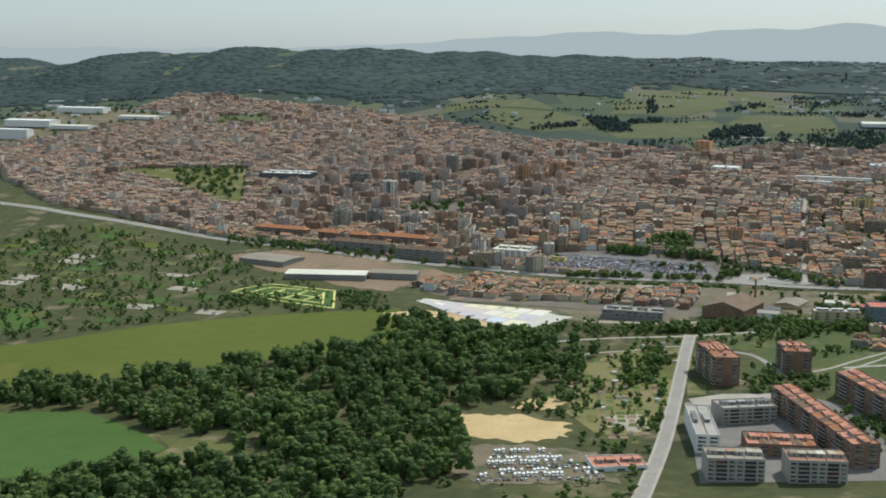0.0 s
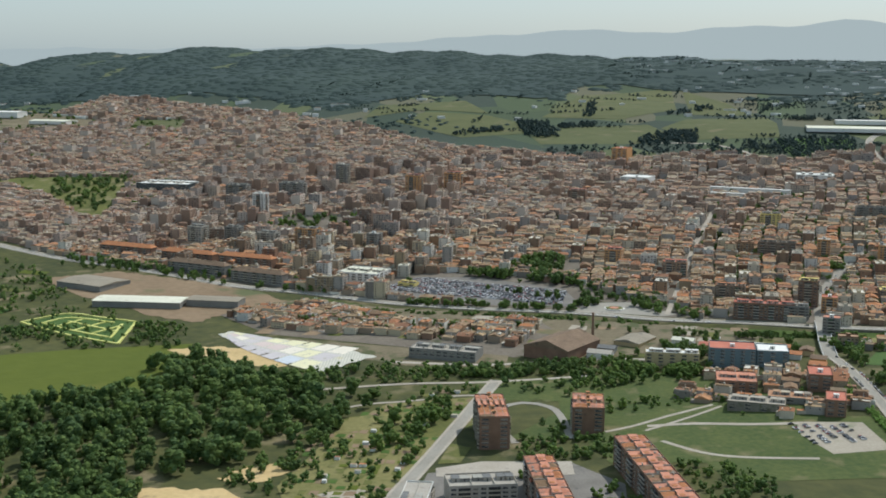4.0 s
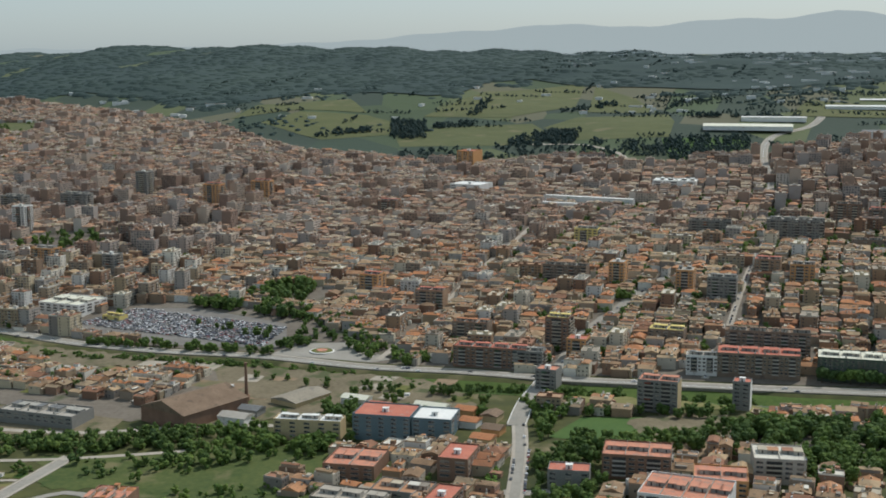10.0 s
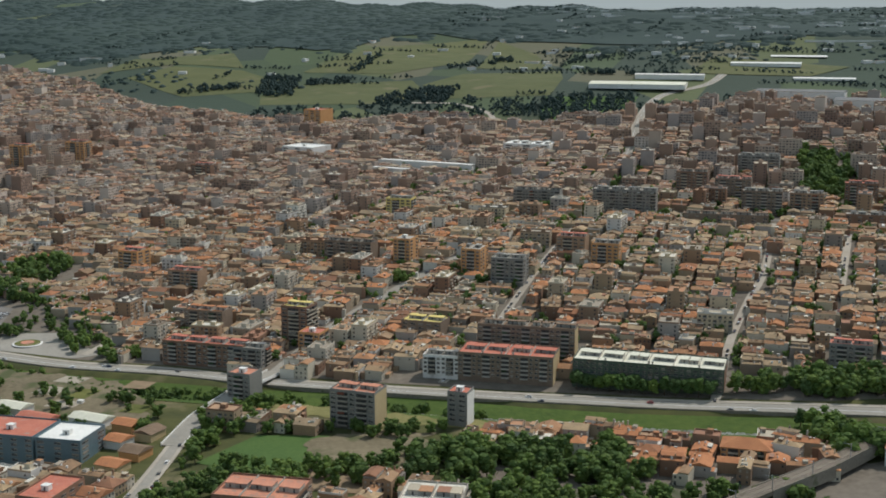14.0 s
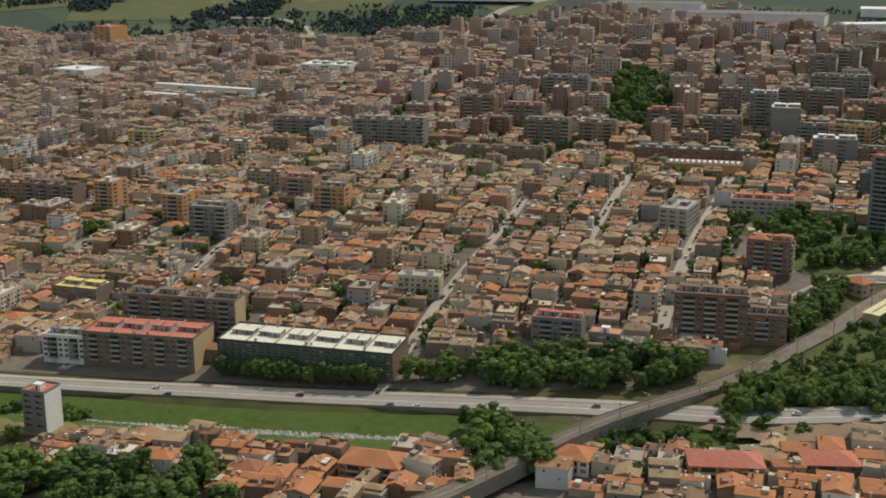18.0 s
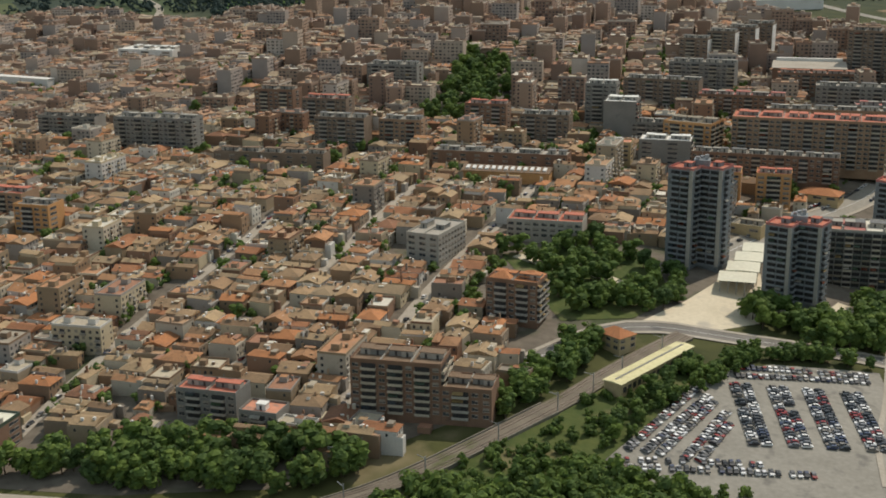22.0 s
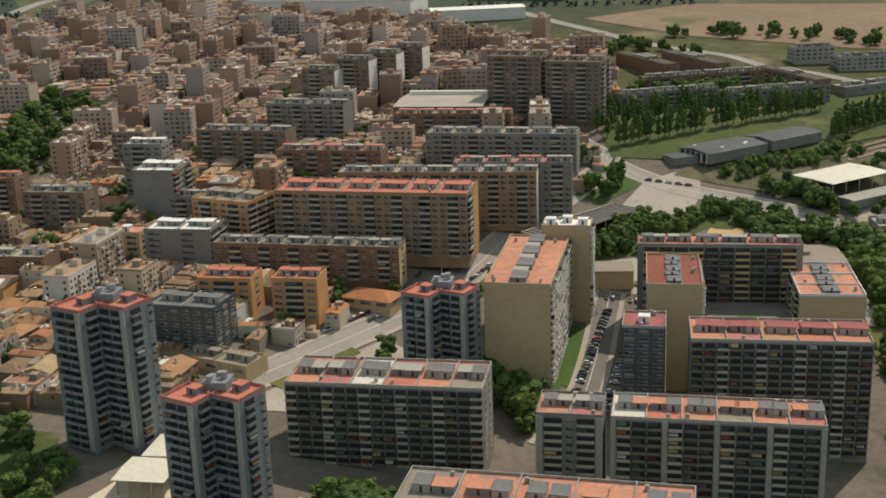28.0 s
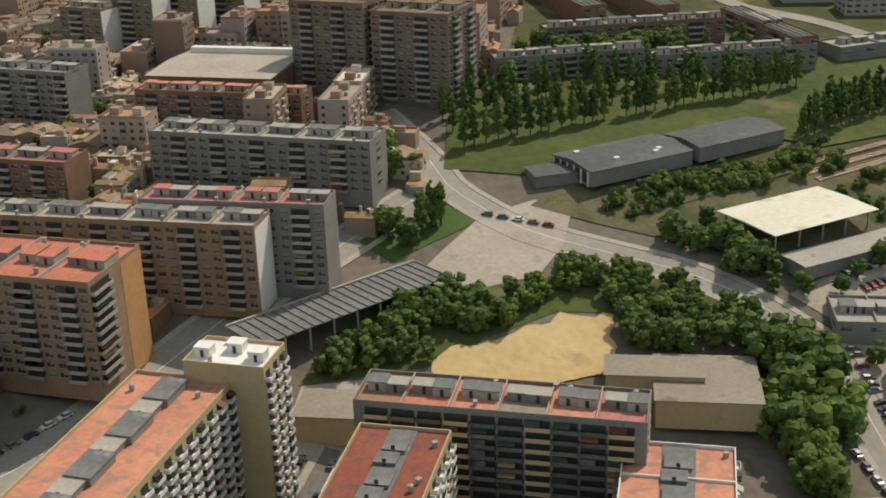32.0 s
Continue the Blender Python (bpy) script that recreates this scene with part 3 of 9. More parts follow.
patch("wide_meadow", [(255, 1060), (300, 1130), (300, 1160), (250, 1162), (240, 1212), (360, 1232), (432, 1226), (500, 1090), (535, 1080), (535, 960), (400, 960), (385, 1040), (340, 1060)], M_MEADOW, "open grassy slope behind the brick flats", "meadow", 0.19)
patch("works_waste", [(300, 1424), (340, 1420), (377, 1409), (413, 1402), (470, 1380), (505, 1340), (520, 1290), (440, 1280), (409, 1300), (350, 1280), (290, 1270), (262, 1310), (280, 1380)], M_WASTE, "bare brown waste ground round the works", "bare ground", 0.18)
patch("park_waste", [(628, 1226), (622, 1256), (650, 1282), (690, 1280), (692, 1230), (660, 1205)], M_WASTE, "bare worn ground beside the small park", "bare ground", 0.32)
patch("river_grass", [(560, 1335), (660, 1312), (740, 1300), (740, 1285), (660, 1296), (566, 1312)], M_DRYGRASS, "dry grass along the river bed", "river bank", 0.2)
patch("river_lanes", [(-49, 1478), (69, 1520), (180, 1430), (299, 1410), (330, 1320), (268, 1285), (151, 1330), (22, 1390)], M_TOWN, "worn lanes between houses near the river", "town ground", 0.3)
patch("works_verge", [(60, 1325), (165, 1262), (258, 1252), (262, 1290), (150, 1328), (40, 1372)], M_WASTE, "trodden ground beside the sheeting", "bare ground", 0.33)
patch("garden_meadow", [(100, 960), (128, 1090), (160, 1150), (232, 1168), (214, 1060), (184, 970), (150, 895), (118, 900)], M_DRYGRASS, "yellow-green grass between kitchen gardens", "meadow", 0.22)
patch("farm_garden", [(59, 976), (67, 996), (97, 1010), (108, 995), (90, 968)], M_SAND, "pale bare earth beside a farm garden", "bare ground")
patch("bare_plot", [(128, 945), (156, 954), (166, 928), (147, 903), (128, 915)], M_GRAVEL, "bare pale plot among kitchen gardens", "bare ground")
patch("dry_bank", [(119, 1096), (143, 1117), (180, 1131), (187, 1110), (161, 1088), (126, 1072)], M_DRYGRASS, "dry yellow grass bank by the gardens", "meadow", 0.34)
patch("near_green", [(214, 1050), (229, 1040), (222, 1006), (206, 1004)], M_GRASS, "bright grass at the foot of a block", "lawn", 0.45)
patch("near_court", [(205, 995), (237, 1009), (300, 1008), (300, 980), (221, 976), (206, 978)], M_PAVE, "pale paved forecourt of the flats", "court", 0.4)
patch("car_yard", [(15, 880), (60, 878), (120, 850), (120, 790), (30, 790), (0, 830)], M_WASTE, "pale gravel yard full of parked vans", "yard")
patch("gravel_lot", [(474, 1080), (520, 1070), (524, 1012), (482, 1008), (470, 1050)], M_GRAVEL, "pale gravel lot with parked cars", "parking")
patch("meadow_1", [(250, 1160), (300, 1155), (420, 1140), (430, 1200), (360, 1225), (230, 1215)], M_MEADOW, "grassy meadow with dry spots", "meadow")
patch("meadow_2", [(310, 1060), (380, 1080), (425, 1050), (430, 1000), (330, 1000)], M_MEADOW, "grassy meadow beside the gravel lot", "meadow")
patch("meadow_3", [(120, 1100), (160, 1140), (230, 1150), (235, 1090), (180, 1050)], M_GRASS, "rough yellow-green grass by gardens", "meadow")
patch("park_green", [(568, 1223), (592, 1268), (633, 1268), (655, 1222), (610, 1205)], M_LAWN, "green park lawn with worn spots", "lawn")
patch("dry_slope", [(612, 1208), (655, 1225), (690, 1225), (690, 1180), (630, 1180)], M_BROWN, "dry bare slope at the park", "bare ground")
patch("stones_yard", [(-27, 1389), (-17, 1405), (59, 1348), (108, 1323), (140, 1291), (114, 1269), (100, 1244), (84, 1246), (70, 1267), (22, 1324)], M_GLASSHOUSE, "white sheeting over a sloping plot", "sheeting", 0.6, 10.0)
SHEETS = random.Random(5)
PASTELS = [mat("pastel_sheet_%s" % n, c, tuple(min(0.9, 1.15 * v) for v in c), 0.7, 2.0, stain=((0.42, 0.38, 0.32), 0.15, 0.6)) for n, c in
           (("rose", (0.56, 0.46, 0.42)), ("yellow", (0.66, 0.62, 0.40)), ("sky", (0.52, 0.55, 0.58)), ("cream", (0.70, 0.64, 0.53)), ("mauve", (0.50, 0.46, 0.45)))]
for u in range(8):
    for v in range(3):
        # long sheets pegged in rows across the plot
        def corner(p, q):
            p, q = p / 8, q / 3
            return (-22 + 40 * p + q * (8 + 36 * min(p * 1.6, 1)) + 60 * p * p, 1388 - 118 * p - 20 * p * (1 - q) + q * (12 + 42 * p))
        pick = (1 if 2 < u < 6 and v > 1 else 2 if u == 6 and v == 0 else 0 if u == 5 and v == 2 else 3 if u > 5 else SHEETS.choice([0, 4, 4, 3])) if SHEETS.random() < 0.75 else SHEETS.choice([0, 1, 3, 4])
        patch("plastic_sheet", [corner(u + 0.06, v + 0.06), corner(u + 0.94, v + 0.06), corner(u + 0.94, v + 0.94), corner(u + 0.06, v + 0.94)], PASTELS[pick], "pale coloured sheet laid over the plot", "sheeting", 0.75, 16.0)
patch("sand_track", [(-68, 1332), (-18, 1342), (20, 1322), (56, 1268), (50, 1258), (-12, 1282), (-50, 1305)], M_SAND, "sandy track beside the white sheeting", "track")
patch("hard_yard_1", [(-300, 1655), (-225, 1690), (-168, 1660), (-44, 1592), (18, 1538), (-30, 1500), (-64, 1443), (-120, 1470), (-230, 1560)], M_BROWN, "bare brown ground of works by the river", "yard")
patch("hard_yard_2", [(-30, 1520), (40, 1545), (150, 1490), (240, 1455), (235, 1425), (150, 1440), (60, 1470)], M_WASTE, "bare brown river flats", "river flats")
patch("car_park_1", [(110, 1590), (160, 1640), (225, 1628), (330, 1555), (345, 1475), (250, 1492), (170, 1530)], M_ASPH, "grey asphalt of a large car park", "car park")
patch("roundabout_ground", [(335, 1458), (352, 1490), (400, 1492), (440, 1440), (425, 1432)], M_PALEROAD, "pale concrete round a roundabout", "road")
patch("car_park_2", [(1086, 1312), (1122, 1362), (1149, 1404), (1180, 1418), (1226, 1420), (1224, 1400), (1212, 1348), (1196, 1312), (1140, 1308)], M_LOT, "worn pale asphalt of the station car park", "car park")
patch("plaza", [(1128, 1453), (1152, 1480), (1166, 1500), (1186, 1530), (1198, 1528), (1192, 1490), (1184, 1462), (1160, 1448)], M_PLAZA, "pale stone paved station square", "square")
patch("sports_sand", [(1392, 1698), (1396, 1708), (1411, 1713), (1433, 1726), (1449, 1727), (1447, 1702), (1420, 1692)], M_SAND, "yellow sand of a school sports ground", "sports ground", 0.6)
patch("lawn_1", [(1340, 1636), (1351, 1634), (1347, 1608), (1334, 1585), (1328, 1590)], M_LAWN, "watered lawn strip between apartment blocks", "lawn", 0.5)
patch("lawn_2", [(1229, 1388), (1246, 1404), (1236, 1360), (1226, 1350)], M_LAWN, "small lawn at the car park", "lawn", 0.6)
patch("lawn_3", [(1312, 1550), (1326, 1598), (1334, 1596), (1322, 1548)], M_LAWN, "lawn under trees between blocks", "lawn", 0.5)
patch("lawn_4", [(1092, 1450), (1066, 1532), (1110, 1545), (1146, 1535), (1146, 1480), (1125, 1456)], M_MEADOW, "trodden grass under the park trees", "park", 0.4)
patch("parking_east", [(1512, 1640), (1522, 1720), (1508, 1738), (1540, 1762), (1590, 1780), (1600, 1640)], M_GRAVEL, "pale dusty parking beyond the school", "car park", 0.4)
patch("station_bank", [(1040, 1322), (1086, 1372), (1114, 1404), (1150, 1418), (1146, 1400), (1122, 1362), (1086, 1312)], M_MEADOW, "weedy ground beside the railway", "bare ground", 0.4)
patch("side_street", [(1462, 1545), (1470, 1600), (1478, 1650), (1514, 1650), (1524, 1545)], M_PAVE, "pale dusty side street with parked cars", "street", 0.4)
patch("street_verge", [(1256, 1681), (1276, 1730), (1284, 1738), (1276, 1700), (1262, 1676)], M_LAWN, "narrow green verge beside the avenue", "verge", 0.5)
patch("avenue_lawn", [(1293, 1648), (1319, 1685), (1324, 1681), (1298, 1643)], M_LAWN, "green lawn strip between avenue and slab block", "verge", 0.62)
patch("side_lawn", [(1464, 1570), (1470, 1600), (1476, 1636), (1484, 1634), (1478, 1600), (1472, 1568)], M_GRASS, "shrubby verge beside the side street", "verge", 0.6)
patch("avenue_yard", [(1202, 1556), (1236, 1592), (1262, 1616), (1276, 1604), (1262, 1572), (1232, 1556)], M_PAVE, "paved yard between avenue and blocks", "yard", 0.4)
patch("median", [(1216, 1576), (1248, 1608), (1252, 1604), (1222, 1572)], M_GRASS, "planted median beside the avenue", "verge", 0.7)
patch("park_path", [(1072, 1528), (1090, 1512), (1118, 1500), (1142, 1474), (1146, 1478), (1121, 1505), (1093, 1517), (1076, 1533)], M_PLAZA, "pale path through the park", "path", 0.5)
patch("park_lawn", [(1094, 1476), (1112, 1470), (1122, 1484), (1108, 1496), (1092, 1500)], M_LAWN, "bright green lawn of the park", "lawn", 0.55)
patch("flats_yard", [(172, 785), (200, 985), (300, 1005), (332, 960), (318, 785)], M_ASPH, "worn asphalt yards between the flats", "yard", 0.26)
patch("court_2", [(1222, 1488), (1230, 1500), (1240, 1492), (1234, 1470)], M_PLAZA, "pale paved corner before a block", "court", 0.5)
patch("court_path", [(1240, 1436), (1250, 1466), (1266, 1500), (1274, 1506), (1262, 1466), (1252, 1436)], M_PAVE, "paved path between blocks", "path", 0.5)
patch("river_slope", [(1000, 1282), (1050, 1278), (1105, 1279), (1200, 1288), (1200, 1266), (1100, 1262), (1030, 1264)], M_BROWN, "brown earth slope under the river road", "bare ground", 0.5)
patch("brown_plot", [(331, 1379), (380, 1384), (418, 1368), (424, 1300), (385, 1330), (340, 1340)], M_WASTE, "bare brown plot beside the works", "bare ground", 0.4)
patch("junction", [(1386, 1740), (1396, 1757), (1410, 1778), (1430, 1790), (1442, 1782), (1438, 1764), (1428, 1746), (1408, 1738)], M_PAVE, "pale paved junction with worn markings", "road", 0.45)
patch("grass_corner", [(1368, 1762), (1396, 1786), (1411, 1777), (1380, 1751)], M_LAWN, "grass triangle with tall trees at the junction", "lawn", 0.4)
patch("school_yard", [(1350, 1660), (1380, 1664), (1400, 1690), (1392, 1698), (1355, 1690)], M_CONC, "worn grey yard of the school", "yard", 0.3)
patch("near_town_ground", [(700, 1190), (712, 1292), (905, 1268), (925, 1240), (1000, 1262), (1120, 1268), (1190, 1235), (1150, 1150), (900, 1150)], M_TOWN, "worn lanes between riverside houses", "town ground", 0.3)
patch("green_wedge", [(1354, 1690), (1362, 1712), (1386, 1736), (1432, 1745), (1440, 1760), (1490, 1735), (1490, 1712), (1451, 1728), (1432, 1728), (1410, 1715), (1390, 1700)], M_MEADOW, "grass under the park trees", "park", 0.38)
patch("poplar_meadow", [(1398, 1810), (1400, 1850), (1416, 1884), (1500, 1905), (1640, 1945), (1690, 1900), (1600, 1852), (1545, 1832), (1520, 1842), (1450, 1812), (1430, 1806)], M_MEADOW, "long grass under the poplar rows", "meadow", 0.6)
patch("rail_yard", [(1480, 1790), (1530, 1810), (1650, 1860), (1700, 1850), (1640, 1770), (1560, 1740), (1510, 1752)], M_WEEDS, "weedy brown ballast of the goods yard", "rail yard")
patch("yard_scrub", [(1428, 1786), (1450, 1776), (1500, 1758), (1512, 1754), (1482, 1789), (1528, 1812), (1524, 1822), (1480, 1806), (1440, 1798)], M_WEEDS, "weedy ground between road and goods sheds", "waste ground", 0.5)
patch("ploughed_hill", [(1457, 2215), (1560, 2250), (1760, 2200), (1900, 2100), (1760, 2030), (1640, 2060), (1530, 2125)], M_BROWN, "ploughed brown hillside field", "field", 0.4, 30.0)
for i, (c, m, label) in enumerate([
        ([(345, 2440), (512, 2416), (600, 2470), (560, 2600), (380, 2600), (330, 2520)], M_PASTURE, "pale green pasture behind the town"),
        ([(199, 2547), (324, 2554), (345, 2640), (254, 2740), (120, 2780), (60, 2700)], M_PASTURE, "yellow-green meadow behind the town"),
        ([(620, 2440), (778, 2437), (800, 2560), (798, 2653), (640, 2640), (580, 2560)], M_PASTURE, "light green slope behind the town"),
        ([(360, 2720), (520, 2660), (640, 2760), (671, 3046), (467, 2971)], M_PASTURE, "pale green hill field"),
        ([(660, 2700), (790, 2680), (760, 2860), (690, 3000)], M_PASTURE, "pale dry hill field"),
        ([(-10, 2760), (110, 2800), (250, 2760), (200, 2900), (13, 2890)], M_PASTURE, "dry green field under the woods"),
        ([(-511, 2747), (-377, 2690), (-400, 2870), (-527, 2886)], M_PASTURE, "green field among houses"),
        ([(1000, 2600), (1180, 2560), (1260, 2640), (1060, 2740)], M_PASTURE, "green field by the warehouses")]):
    patch("pasture_%d" % (i + 1), c, m, label, "field", 0.5 + 0.07 * i, 45.0)

patch("slope_green", [(-500, 2285), (-352, 2262), (-334, 2083), (-328, 1990), (-362, 1984), (-470, 2140), (-606, 2250), (-574, 2296)], M_GRASS, "green slope with trees between the houses", "park", 0.5, 20.0)
patch("factory_yard", [(-1010, 2640), (-790, 2650), (-700, 2770), (-600, 2790), (-600, 2880), (-846, 3060), (-1010, 2950)], M_WASTE, "worn yards round the factories", "yard", 0.5, 40.0)
patch("orchard_ground", [(765, 2430), (905, 2420), (880, 2310), (760, 2250)], M_LAWN, "dark green orchard land at the town's edge", "orchard", 0.45, 30.0)

RIVER_ROAD = [(-1500, 2480), (-1000, 2180), (-700, 2010), (-585, 1930), (-488, 1870), (-340, 1782), (-233, 1722), (-160, 1668), (-56, 1600), (45, 1566), (158, 1506), (243, 1470), (334, 1447), (420, 1417),
              (500, 1399), (579, 1371), (657, 1355), (724, 1347), (782, 1341), (865, 1326), (918, 1313), (978, 1297), (1015, 1287), (1059, 1283), (1123, 1287), (1210, 1300), (1340, 1330)]
strip("road_river", RIVER_ROAD, -7, 4.2, 0.35, M_PALEROAD, "pale dual carriageway along the river", "road")
strip("pavement_river", RIVER_ROAD, -10.5, -7.2, 0.5, M_PAVE, "pavement along the town side of the river road", "pavement", 0.3)
strip("road_line", RIVER_ROAD, -1.6, -1.25, 0.42, M_LINE, "white centre line of the river road", "road marking")
strip("river_wall", RIVER_ROAD[8:], 4.4, 5.0, 0.9, M_OLDCONC, "dark stained concrete retaining wall above the river bed", "retaining wall", 6.0)
AVENUE = [(540, 1000), (547, 1110), (550, 1199), (549, 1262), (562, 1330), (577, 1396), (599, 1487), (641, 1567), (690, 1640)]
ROADS = [
    ("road_avenue_near", AVENUE[:4], 3.1, M_PALEROAD, "pale street with parked cars"), ("road_avenue_far", AVENUE[5:], 5.0, M_PALEROAD, "town street leading off the bridge"),
    ("road_street_1", [(858, 1334), (881, 1425), (903, 1489), (929, 1562), (963, 1710)], 3.0, M_PAVE, "narrow pale street between old houses"),
    ("road_street_2", [(935, 1360), (961, 1461), (1000, 1601), (1035, 1722), (1080, 1860)], 3.0, M_PAVE, "narrow pale street between old houses"),
    ("road_street_3", [(998, 1368), (1028, 1473), (1066, 1585), (1090, 1660)], 3.8, M_PAVE, "narrow pale street climbing through the old town"),
    ("road_street_4", [(690, 1372), (715, 1450), (752, 1580), (800, 1740), (850, 1900)], 3.0, M_PAVE, "long straight town street"),
    ("road_street_5", [(430, 1440), (462, 1560), (505, 1720), (560, 1900)], 3.0, M_PAVE, "pale town street"),
    ("road_street_6", [(180, 1900), (300, 1880), (480, 1830), (700, 1780), (900, 1740), (1060, 1700)], 4.5, M_ASPH, "cross street of the town"),
    ("road_farm", [(250, 1215), (235, 1160), (214, 1075), (192, 986), (160, 863), (120, 730)], 3.9, M_PALEROAD, "wide pale new road beside the flats"),
    ("road_station", [(1075, 1408), (1110, 1440), (1135, 1448), (1165, 1443), (1215, 1436), (1262, 1425)], 4.5, M_ASPH, "grey street before the station square"),
    ("road_lot", [(1246, 1456), (1235, 1422), (1223, 1386), (1210, 1352), (1203, 1320)], 3.5, M_PALEROAD, "pale lane beside the car park"),
    ("road_east", [(1175, 1540), (1205, 1575), (1236, 1606), (1285, 1653), (1311, 1690), (1330, 1720), (1360, 1756), (1388, 1790)], 6.5, M_PALEROAD, "broad pale avenue past the blocks"),
    ("road_blocks", [(1318, 1540), (1336, 1571), (1349, 1605), (1360, 1640), (1368, 1665)], 5.0, M_ASPH, "side street lined with parked cars"),
    ("road_crossing", [(1372, 1860), (1393, 1816), (1399, 1799), (1411, 1784), (1426, 1771), (1448, 1761), (1471, 1752), (1489, 1741), (1503, 1725), (1514, 1706), (1517, 1668), (1528, 1570), (1545, 1480)], 5.5, M_PALEROAD, "pale road past the school"),
    ("road_north", [(852, 1990), (868, 2080), (893, 2256), (936, 2419), (1022, 2523), (1090, 2700)], 4.2, M_PALEROAD, "main road leaving the town"),
    ("road_ridge", [(1400, 2270), (1432, 2208), (1461, 2157), (1493, 2095), (1536, 2048), (1553, 2008), (1584, 1981), (1608, 1950), (1640, 1915)], 5.0, M_PALEROAD, "pale road past the hillside"),
    ("road_hill", [(700, 2250), (690, 2330), (640, 2400), (560, 2420)], 4.0, M_PAVE, "pale lane at the edge of the fields"),
    ("road_motorway", [(900, 3050), (1250, 2960), (1600, 2960), (1900, 3000)], 9.0, M_PALEROAD, "distant pale motorway"),
    ("path_meadow_1", [(330, 1075), (352, 1087), (382, 1109), (421, 1133)], 1.8, M_PAVE, "pale path over the meadow"), ("path_meadow_2", [(360, 1075), (402, 1107), (427, 1128)], 1.6, M_PAVE, "pale path over the meadow"),
    ("path_meadow_3", [(100, 1190), (170, 1205), (240, 1210), (330, 1225)], 2.4, M_PAVE, "pale track through the gardens"),
    ("path_garden", [(112, 1128), (143, 1148), (179, 1157), (215, 1171), (231, 1172)], 1.8, M_PAVE, "pale lane above the gardens"),
    ("path_flats", [(369, 1050), (393, 1022), (419, 1009), (470, 1000)], 2.0, M_PAVE, "pale lane behind the long flats"),
    ("road_works", [(540, 1125), (560, 1122), (575, 1127), (584, 1146)], 4.0, M_PALEROAD, "pale side street among the works"),
    ("path_lot", [(363, 1086), (398, 1088), (440, 1080), (476, 1076)], 2.6, M_PAVE, "pale lane to the gravel lot"),
    ("path_loop", [(262, 1050), (250, 1090), (247, 1130), (270, 1152), (292, 1140), (300, 1110), (303, 1060)], 3.0, M_PALEROAD, "pale turning loop round a green"),
    ("path_field", [(-640, 1300), (-560, 1330), (-520, 1390), (-540, 1440)], 2.0, M_SAND, "pale field track"),
    ("path_river", [(150, 1275), (240, 1262), (330, 1275), (400, 1270)], 3.0, M_PAVE, "pale lane by the works"),
]
for name, pts, half, m, label in ROADS:
    if name in ("road_east", "road_crossing", "road_lot", "road_farm", "road_avenue_near", "road_station", "road_blocks", "road_north"):
        for lo, hi in ((-half - 2.2, -half), (half, half + 2.2)):
            strip("pavement", pts, lo, hi, 0.5 + 0.004 * len(name), M_PAVE, "raised pavement with kerb beside the road", "pavement", 0.3)
        if half > 4:
            strip("road_line", pts, -0.12, 0.12, 0.4 + 0.004 * len(name), M_LINE, "worn white line along the road", "road marking")
    strip(name, pts, -half, half, 0.32 + 0.004 * len(name), m, label, "path" if name.startswith("path") else "road")

# the road bridge
deck_z = land(549, 1262) + 2.0


def bridge():
    line = [(547, 1252), (553, 1290), (562, 1330), (570, 1365), (577, 1396)]
    root = tagged(new("road_bridge"), "pale concrete road bridge with solid parapets", "bridge")
    q, r = ribbon(line)
    hi = lambda x, y: np.interp(y, [1252, 1290, 1365, 1396], [float(level(547, 1252)) + 0.5, deck_z + 2.5, deck_z + 3, float(level(577, 1396, False)) + 0.5])
    strip("deck", line, -6, 6, 0.0, M_PALEROAD, "", "", 0.9, hi, parent=root)
    strip("parapet", line, -6.4, -6.0, 1.0, M_PALE, "", "", 1.9, hi, parent=root)
    strip("parapet", line, 6.0, 6.4, 1.0, M_PALE, "", "", 1.9, hi, parent=root)
    for i in (len(q) // 3, 2 * len(q) // 3):
        g = Geo()
        g.box(-4, -0.8, -9, 4, 0.8, -0.9, 0)
        link("pier", g.mesh("pier", [M_CONC]), root, at(q[i][0], q[i][1], hi(*q[i]), GRID))


bridge()

# the railway, on its low viaduct over the river and into the station
RAIL = [(760, 1090), (860, 1185), (949, 1268), (982, 1293), (1034, 1326), (1083, 1369), (1111, 1401), (1146, 1440)]
rail_z = lambda x, y: max(float(level(x, y, False)) + 1.2, float(np.interp(x, [900, 949, 1034], [30, 35, 40])) if x < 1034 else 0.0)
strip("railway_bed", RAIL, -4.6, 4.6, 0.0, M_RAIL, "brown ballasted railway line", "railway", 2.2, rail_z)
for o in (-3.1, -1.6, 1.6, 3.1):
    strip("rail", RAIL, o - 0.12, o + 0.12, 0.22, M_STEEL, "rusty steel rail", "rail", 0.2, rail_z)
strip("viaduct_wall", RAIL[1:6], 4.6, 5.0, 0.5, M_OLDCONC, "concrete parapet of the railway viaduct", "parapet", 7.0, rail_z)
strip("viaduct_wall", RAIL[1:6], -5.0, -4.6, 0.5, M_OLDCONC, "concrete parapet of the railway viaduct", "parapet", 7.0, rail_z)

